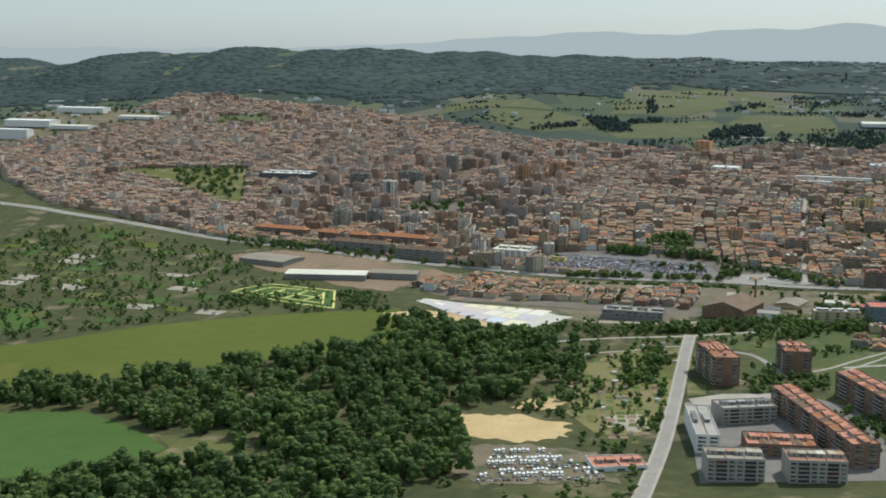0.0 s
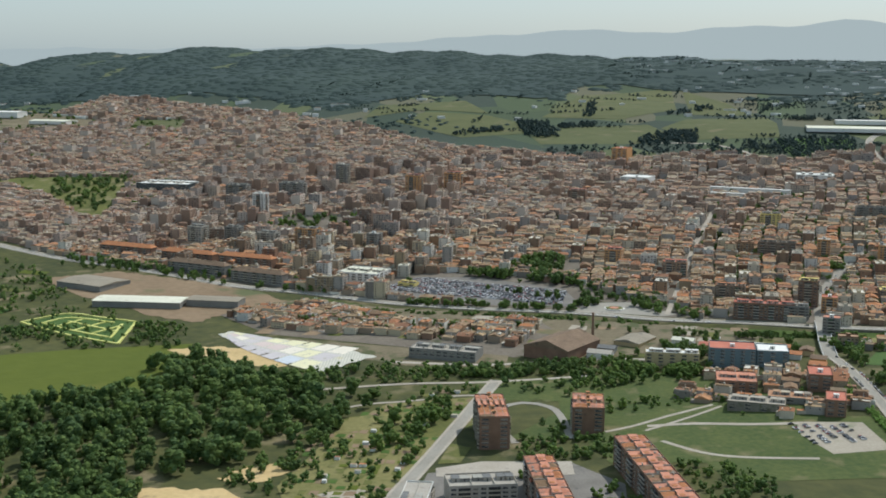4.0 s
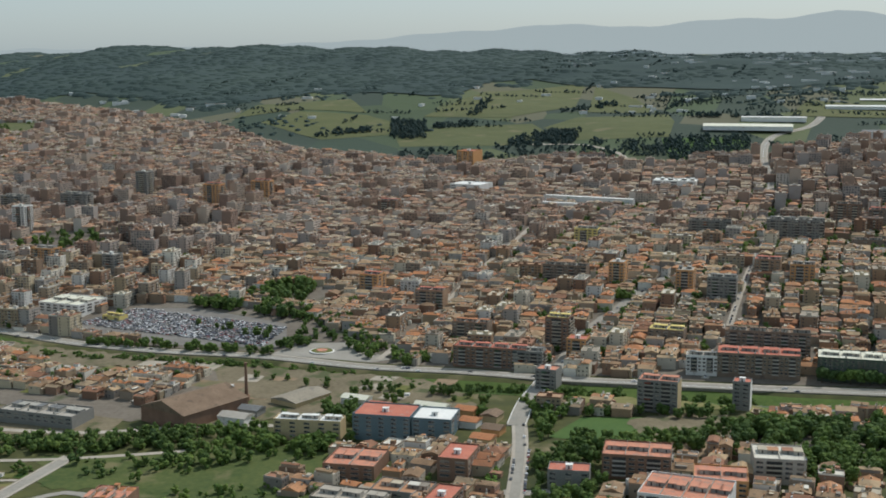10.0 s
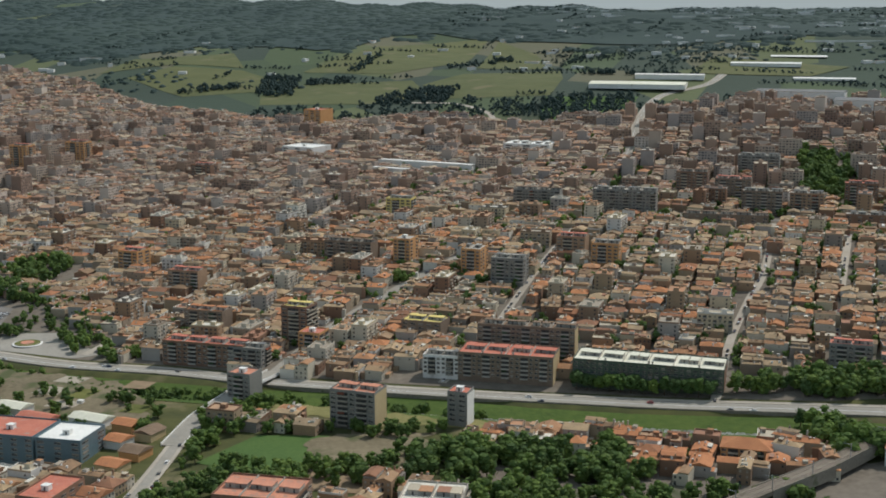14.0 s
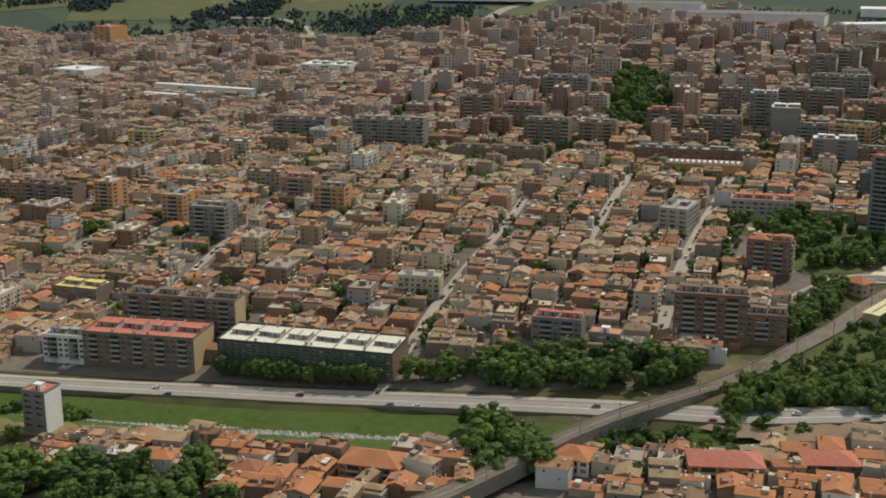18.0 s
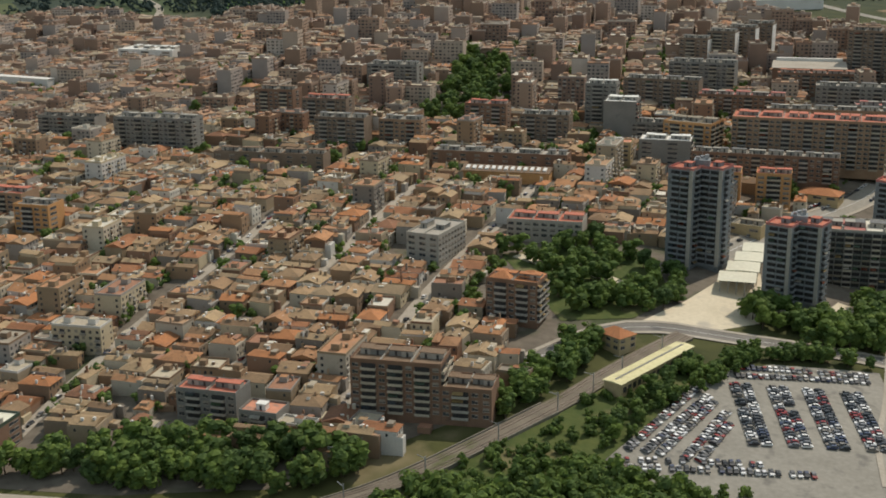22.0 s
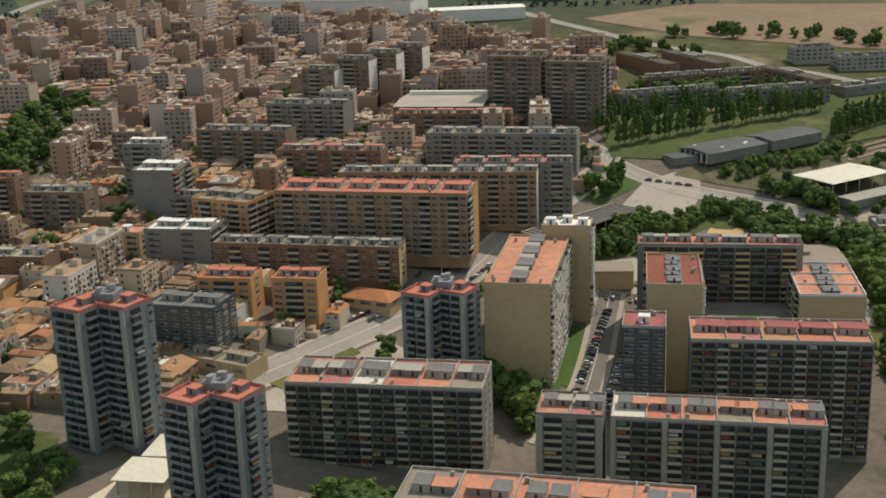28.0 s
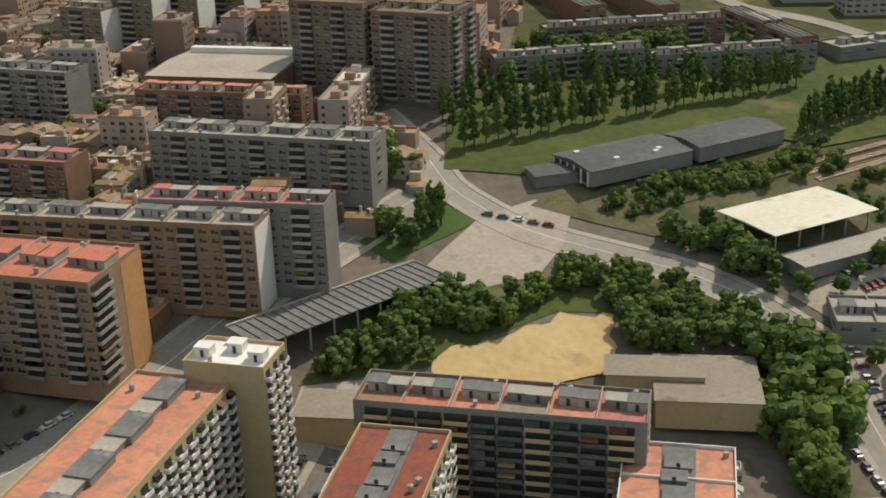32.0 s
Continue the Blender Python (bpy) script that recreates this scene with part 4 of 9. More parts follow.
def mast(x, y, ang):
    """A steel mast with an arm over the tracks."""
    root = tagged(new("catenary_mast"), "grey steel mast with arm over the railway", "mast", "masts along the railway")
    root.matrix_basis = at(x, y, rail_z(x, y), ang)
    g = Geo()
    g.box(-0.16, -0.16, 0, 0.16, 0.16, 8.0, 0)
    link("pole", g.mesh("pole", [M_METAL]), root)
    g = Geo()
    g.box(-0.1, 0.16, 6.9, 0.1, 4.6, 7.1, 0, bottom=True)
    g.add([(-0.06, 0.16, 7.9), (0.06, 0.16, 7.9), (0.06, 3.4, 7.1), (-0.06, 3.4, 7.1)], [(0, 1, 2, 3), (3, 2, 1, 0)], 0)
    link("arm", g.mesh("arm", [M_METAL]), root)


q, r = ribbon(RAIL, 26.0)
for k in range(2, len(q) - 1):
    d = q[k + 1] - q[k]
    mast(q[k][0] + r[k][0] * 4.2, q[k][1] + r[k][1] * 4.2, math.atan2(d[1], d[0]))

# grass and pale stones of the river bed
bed = [plan_of(a, float(river_b(a)) - 30) for a in range(0, 1130, 25)]
strip("river_bed_grass", bed, -23, 17, 0.0, mat("river_grass", (0.048, 0.085, 0.016), (0.092, 0.13, 0.026), 0.95, 4.0, bump=0.5, stain=((0.035, 0.06, 0.016), 0.09, 0.62)),
      "green grass in the dry river bed", "river bed", 0, lambda x, y: land(x, y) + 0.3)


# ---- buildings ----
def window_mesh(w, h, state=0):
    """A window in its frame, standing a little proud of the wall (wall at y = 0, outside to -y); the blind half down, down or up."""
    g = Geo()
    g.box(-w / 2, -0.12, 0, w / 2, 0.0, h, 1)
    low = (0.62, 0.3, 0.97)[state] * h
    g.quad((-w / 2 + 0.1, -0.125, 0.1), (-0.05, -0.125, 0.1), (-0.05, -0.125, h - 0.1 if state != 1 else low), (-w / 2 + 0.1, -0.125, h - 0.1 if state != 1 else low), 0)
    g.quad((0.05, -0.125, 0.1), (w / 2 - 0.1, -0.125, 0.1), (w / 2 - 0.1, -0.125, low), (0.05, -0.125, low), 0)
    g.box(-w / 2 - 0.1, -0.22, -0.1, w / 2 + 0.1, 0.0, 0.0, 2, bottom=True)
    return g.mesh("window", [M_GLASS, M_BLIND, M_CONC])


def balcony_mesh(w, deep=1.3, m=None, state=0):
    """A balcony: slab, front and cheeks, over a flat panel painted dark as a shaded recess; open, under an awning, or
    glazed in.
    """
    g = Geo()
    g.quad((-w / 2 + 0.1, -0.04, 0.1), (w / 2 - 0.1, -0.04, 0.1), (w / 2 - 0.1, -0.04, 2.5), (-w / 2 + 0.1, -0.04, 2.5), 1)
    g.box(-w / 2, -deep, -0.1, w / 2, 0.0, 0.12, 0, bottom=True)
    g.box(-w / 2, -deep, 0.12, w / 2, -deep + 0.12, 1.0, 0)
    g.box(-w / 2, -deep + 0.12, 0.12, -w / 2 + 0.12, 0.0, 1.0, 0)
    g.box(w / 2 - 0.12, -deep + 0.12, 0.12, w / 2, 0.0, 1.0, 0)
    if state == 1:
        a, b = -w / 2 + 0.2, w / 2 - w * 0.3
        g.add([(a, -0.1, 2.5), (b, -0.1, 2.5), (b, -deep - 0.3, 1.75), (a, -deep - 0.3, 1.75), (b, -deep - 0.3, 1.55), (a, -deep - 0.3, 1.55)], [(3, 2, 1, 0), (0, 1, 2, 3), (5, 4, 2, 3), (3, 2, 4, 5)], 3)
    elif state == 2:
        g.box(-w / 2 + 0.02, -deep + 0.03, 1.0, w * 0.1, -0.05, 2.55, 2)
    return g.mesh("balcony", [m or M_BALC, M_OPENING_SHADE, M_GLASS, M_AWNING])


MESHES = {}
FOOT = []
STATES = random.Random(23)


def shared(kind, w):
    """The window or balcony of that width, in one of its states."""
    w, state = round(w * 2) / 2, STATES.choice([0, 0, 0, 1, 2] if kind == "W" else [0, 0, 0, 0, 1, 2])
    if (kind, w, state) not in MESHES:
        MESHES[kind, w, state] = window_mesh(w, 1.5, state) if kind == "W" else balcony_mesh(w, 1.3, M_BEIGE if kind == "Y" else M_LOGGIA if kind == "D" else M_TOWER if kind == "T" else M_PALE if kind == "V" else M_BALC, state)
    return MESHES[kind, w, state]


def side_of(s, L, W):
    """Length, and the pose of a wall's left foot corner seen from outside: x along it, -y outwards."""
    if s == "f":
        return L, at(-L / 2, -W / 2, 0, 0)
    if s == "r":
        return W, at(L / 2, -W / 2, 0, math.pi / 2)
    if s == "b":
        return L, at(L / 2, W / 2, 0, math.pi)
    return W, at(-L / 2, W / 2, 0, -math.pi / 2)


def dress(root, L, W, z0, storeys, sides, single):
    """Windows (W), balconies (B), piers (P) and blank bays (.) by storey on the given sides."""
    merged = {}
    for s, pattern in sides.items():
        length, m = side_of(s, L, W)
        unit = {"W": 2.6, "B": 4.2, "D": 4.2, "T": 4.2, "Y": 4.2, "V": 4.2, "P": 1.5, ".": 1.6}
        total = sum(unit[c] for c in pattern)
        k = length / total
        x = 0.0
        for c in pattern:
            w = unit[c] * k
            mid = x + w / 2
            x += w
            if c == ".":
                continue
            if c == "P":
                g = Geo()
                g.box(-w / 2, -0.7, 0, w / 2, 0, storeys * 2.9 + 0.3, 0)
                link("pier", g.mesh("pier", [M_PIER]), root, m @ at(mid, 0, z0))
                continue
            for i in range(storeys):
                me = shared(c, w * (0.62 if c in "WV" else 0.9))
                p = m @ at(mid, 0, z0 + i * 2.9 + (0.9 if c == "W" else 0.0))
                if single:
                    link("window" if c == "W" else "balcony", me, root, p)
                else:
                    merged.setdefault(c, []).append((me, p))
    for c, items in merged.items():
        g = Geo()
        for me, p in items:
            g.add([tuple(p @ v.co) for v in me.vertices], [tuple(f.vertices) for f in me.polygons], [f.material_index for f in me.polygons])
        tagged(link("glazing" if c == "W" else "balcony_tier", g.mesh("rows", list(items[0][0].materials)), root), kind="stuff")


def hut_mesh(w, d, h, m, top):
    g = Geo()
    g.box(-w / 2, -d / 2, 0, w / 2, d / 2, h, 0)
    g.box(-w / 2 - 0.2, -d / 2 - 0.2, h, w / 2 + 0.2, d / 2 + 0.2, h + 0.25, 1, bottom=True)
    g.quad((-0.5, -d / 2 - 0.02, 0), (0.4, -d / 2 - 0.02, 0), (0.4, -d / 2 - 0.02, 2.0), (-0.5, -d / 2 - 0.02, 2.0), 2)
    return g.mesh("stair_hut", [m, top, M_OPENING_SHADE])


def terrace_bits():
    g = Geo()
    ring = [(0.7 * math.cos(k * 0.785), 0.7 * math.sin(k * 0.785)) for k in range(8)]
    g.add([(a, b, 0.3) for a, b in ring] + [(a, b, 1.7) for a, b in ring] + [(0, 0, 2.0)], [(k, (k + 1) % 8, 8 + (k + 1) % 8, 8 + k) for k in range(8)] + [(8 + k, 8 + (k + 1) % 8, 16) for k in range(8)], 0)
    for a, b in ((-0.4, -0.4), (0.4, -0.4), (0.4, 0.4), (-0.4, 0.4)):
        g.box(a - 0.06, b - 0.06, 0, a + 0.06, b + 0.06, 0.34, 0)
    v = Geo()
    v.box(-0.5, -0.4, 0, 0.5, 0.4, 1.2, 0)
    v.box(-0.65, -0.55, 1.2, 0.65, 0.55, 1.4, 0, bottom=True)
    return g.mesh("water_tank", [M_PIER]), v.mesh("vent", [M_PIER])


TERRACE_BITS = terrace_bits()


def building(name, label, x, y, L, W, ang, top, wall, sides, roof="terrace", deck=None, modules=4, single=False, group="", category="apartment block", low=None, rim=None):
    """One building with flat roof: body, deck, parapet, party walls, stair huts, windows, balconies."""
    FOOT.append((x, y, L, W, radians(ang)))
    base = (land(x, y) if low is None else low) - 3.0
    H = top - base
    a = radians(ang)
    g = Geo()
    g.box(-L / 2, -W / 2, 0, L / 2, W / 2, H - 1.0, 0)
    root = link(name, g.mesh(name, [wall]), None, at(x, y, base, a), label)
    tagged(root, category=category, group=group)
    storeys = max(1, int((H - 4.0) / 2.9))
    dress(root, L, W, H - 1.2 - storeys * 2.9, storeys, sides, single)
    deck = deck or M_RED
    rim = rim or wall
    g = Geo()
    g.box(-L / 2 + 0.3, -W / 2 + 0.3, H - 0.996, L / 2 - 0.3, W / 2 - 0.3, H - 0.8, 0)
    link("roof_deck", g.mesh("roof_deck", [deck]), root)
    g = Geo()
    for x0, y0, x1, y1 in ((-L / 2, -W / 2, L / 2, -W / 2 + 0.3), (-L / 2, W / 2 - 0.3, L / 2, W / 2), (-L / 2, -W / 2 + 0.3, -L / 2 + 0.3, W / 2 - 0.3), (L / 2 - 0.3, -W / 2 + 0.3, L / 2, W / 2 - 0.3)):
        g.box(x0, y0, H - 0.996, x1, y1, H + 0.1, 0)
    link("parapet", g.mesh("parapet", [rim]), root)
    if single or L > 50:
        tank, vent = TERRACE_BITS[0], TERRACE_BITS[1]
        pick = random.Random(int(x * 7 + y))
        for i in range(max(3, int(max(L, W) / 13))):
            u, v = pick.uniform(-0.45, 0.45) * L, pick.choice([-1, 1]) * pick.uniform(0.3, 0.42) * W
            if roof == "slab":
                u, v = pick.choice([-1, 1]) * pick.uniform(0.25, 0.42) * L, pick.uniform(-0.46, 0.46) * W
            name_of, me = pick.choice([("water_tank", tank), ("vent", vent)])
            link(name_of, me, root, at(u, v, H - 0.8, pick.uniform(0, 3)))
    if roof == "terrace":
        g = Geo()
        g.box(-0.15, -W / 2 + 0.3, H - 0.8, 0.15, W / 2 - 0.3, H + 0.2, 0)
        wall_me = g.mesh("party_wall", [M_PIER])
        hut = hut_mesh(min(5.0, L / modules * 0.4), W * 0.28, 2.4, M_CONC, M_SLATE if deck is not M_DEEPROSE and (category != "building" or deck in (M_CONC, M_PIER)) else deck)
        awn = hut_mesh(min(6.5, L / modules * 0.5), W * 0.24, 2.2, M_GREY, M_PIER if deck in (M_CONC, M_PIER, M_ROSE) else deck)
        for i in range(modules):
            cx = -L / 2 + L * (i + 0.5) / modules
            if single and category == "apartment block":
                half = L / modules / 2 - 0.25
                g = Geo()
                g.box(-half, -W / 2 + 0.4, H - 0.796, half, -W * 0.13 if (i + int(x)) % 2 else W / 2 - 0.4, H - 0.74, 0)
                link("terrace_paving", g.mesh("terrace_paving", [(M_DECK, M_ROSE, M_SALMON, M_FLATROOF, M_SALMON, M_RED)[(i * 5 + int(x)) % 6]]), root, at(cx, 0, 0))
            if i:
                link("party_wall", wall_me, root, at(-L / 2 + L * i / modules, 0, 0))
            link("stair_hut", hut if i % 2 == 0 else awn, root, at(cx - 0.12 * L / modules, 0.04 * W, H - 0.8))
            if L / modules > 9:
                link("stair_hut", awn if i % 3 == 0 else hut, root, at(cx + 0.27 * L / modules, 0.02 * W, H - 0.8))
    elif roof == "slab":
        if W < 50:
            g = Geo()
            g.box(-L * 0.15, -W / 2 + 0.6, H - 0.8, L * 0.15, W / 2 - 0.6, H - 0.5, 0)
            link("roof_spine", g.mesh("roof_spine", [M_SLATE]), root)
        hut = hut_mesh(L * 0.24, W * 0.15, 2.0 if W > 50 else 0.7, M_GREY, M_SLATE)
        low_hut = hut_mesh(L * 0.22, W * 0.10, 1.5 if W > 50 else 0.9, M_GREY, M_CONC if W > 50 else M_SLATE)
        for i in range(modules):
            cy = -W / 2 + W * (i + 0.45) / modules
            link("stair_hut", hut, root, at(0, cy, H - (0.8 if W > 50 else 0.5)))
            if i and W < 50 and deck is not M_DEEPRED:
                g = Geo()
                g.box(-L / 2 + 0.3, -0.2, H - 0.8, L / 2 - 0.3, 0.2, H - 0.1, 0)
                link("party_wall", g.mesh("party_wall", [M_PALE]), root, at(0, -W / 2 + W * i / modules, 0))
            if i:
                link("lift_housing", low_hut, root, at(-0.03 * L, -W / 2 + W * i / modules, H - 0.8))
    elif roof == "huts":
        hut = hut_mesh(4.0, 3.5, 2.5, M_PALE, M_WHITE)
        for i in range(modules):
            link("stair_hut", hut, root, at(-L / 2 + L * (i + 0.5) / modules, (0.15 if i % 2 else -0.1) * W, H - 0.8))
    return root


def hipped(name, label, x, y, L, W, ang, eave, wall, tile, sides, pitch=0.36, gable=False, category="house", group="", single=False):
    """One building under a tiled roof with eaves."""
    FOOT.append((x, y, L, W, radians(ang)))
    base = land(x, y) - 2.0
    H = eave - base
    g = Geo()
    g.box(-L / 2, -W / 2, 0, L / 2, W / 2, H, 0)
    root = link(name, g.mesh(name, [wall]), None, at(x, y, base, radians(ang)), label)
    tagged(root, category=category, group=group)
    storeys = max(1, int((H - 2.4) / 2.9))
    dress(root, L, W, H - 0.3 - storeys * 2.9, storeys, sides, single)
    link("roof", roof_geo(L, W, H, pitch, gable).mesh("roof", [tile]), root)
    return root


def roof_geo(L, W, H, pitch=0.36, gable=False, over=0.5):
    l, w = L / 2 + over, W / 2 + over
    if L < W:
        g = roof_geo(W, L, H, pitch, gable, over)
        g.v = [(-y, x, z) for x, y, z in g.v]
        return g
    r = w * 2 * pitch / 2
    e = l if gable else max(l - w, 0.0)
    g = Geo()
    v = [(-l, -w, H), (l, -w, H), (l, w, H), (-l, w, H), (-e, 0, H + r), (e, 0, H + r)]
    v += [(p, q, z - 0.18) for p, q, z in v[:4]]
    f = [(0, 1, 5, 4), (2, 3, 4, 5), (1, 2, 5), (3, 0, 4), (6, 7, 1, 0), (7, 8, 2, 1), (8, 9, 3, 2), (9, 6, 0, 3), (9, 8, 7, 6)]
    g.add(v, f, 0)
    return g


GRP = "apartment blocks near the station"
near = [
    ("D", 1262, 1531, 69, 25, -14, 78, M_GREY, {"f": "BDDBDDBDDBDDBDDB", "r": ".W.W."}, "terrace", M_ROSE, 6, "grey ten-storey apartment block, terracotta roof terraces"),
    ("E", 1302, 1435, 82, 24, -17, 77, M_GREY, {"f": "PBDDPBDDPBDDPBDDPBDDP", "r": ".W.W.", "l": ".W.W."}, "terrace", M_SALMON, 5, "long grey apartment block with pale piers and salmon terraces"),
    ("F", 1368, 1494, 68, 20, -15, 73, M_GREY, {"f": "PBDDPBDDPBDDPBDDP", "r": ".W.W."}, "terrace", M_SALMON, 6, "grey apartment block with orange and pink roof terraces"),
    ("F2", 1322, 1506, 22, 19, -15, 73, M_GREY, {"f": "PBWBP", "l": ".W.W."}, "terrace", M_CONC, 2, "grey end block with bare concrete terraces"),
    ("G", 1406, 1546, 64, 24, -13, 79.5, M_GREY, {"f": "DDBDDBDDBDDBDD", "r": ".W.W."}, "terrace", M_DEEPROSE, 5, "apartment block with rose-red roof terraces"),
    ("H", 1359, 1559, 16, 17, -15, 82, M_BLUE, {"f": "WWW", "r": ".W."}, "huts", M_DEEPROSE, 1, "narrow tower with dark bluish front and pale edges"),
    ("I", 1323, 1612, 26, 69, -16, 92, M_BEIGE, {"r": "VVVVVVVVVVVVV", "b": "WW.WW"}, "slab", M_SALMON, 4, "long beige slab block with salmon roof, balconies down one side"),
    ("J", 1345, 1647, 21, 14, -15, 97, M_BEIGE, {"r": "VVV", "b": "W.W"}, "huts", M_WHITE, 3, "beige block with white roof behind the salmon slab"),
    ("K", 1382, 1606, 22, 43, -13, 86, M_BEIGE, {"r": "VVVVVVVV", "l": "WWBWWBWW"}, "slab", M_DEEPRED, 3, "beige slab block with two red roof strips"),
    ("L", 1410, 1637, 70, 16, -13, 88, M_GREY, {"f": ".YDDYDDYDDY.", "r": ".W."}, "terrace", M_ROSE, 6, "dark apartment block with yellowish balcony columns"),
    ("M", 1447, 1608, 26, 44, -12, 77.5, M_BEIGE, {"r": "VVVVVVVV", "l": "BWBBWBBW"}, "slab", M_SALMON, 3, "beige slab with salmon roof panels and white edges"),
    ("P", 1480, 1548, 40, 16, -13, 58, M_GREY, {"f": "WBWWBWWBW"}, "terrace", M_SALMON, 3, "grey lower block with salmon terrace"),
]
for tag, x, y, L, W, ang, top, wall, sides, roof, deck, mods, label in near:
    building("apartment_block", label, x, y, L, W, ang, top, wall, sides, roof, deck, mods, True, GRP, rim=M_PALE if tag == "M" else M_PIER if tag in "EFDGH" else None)
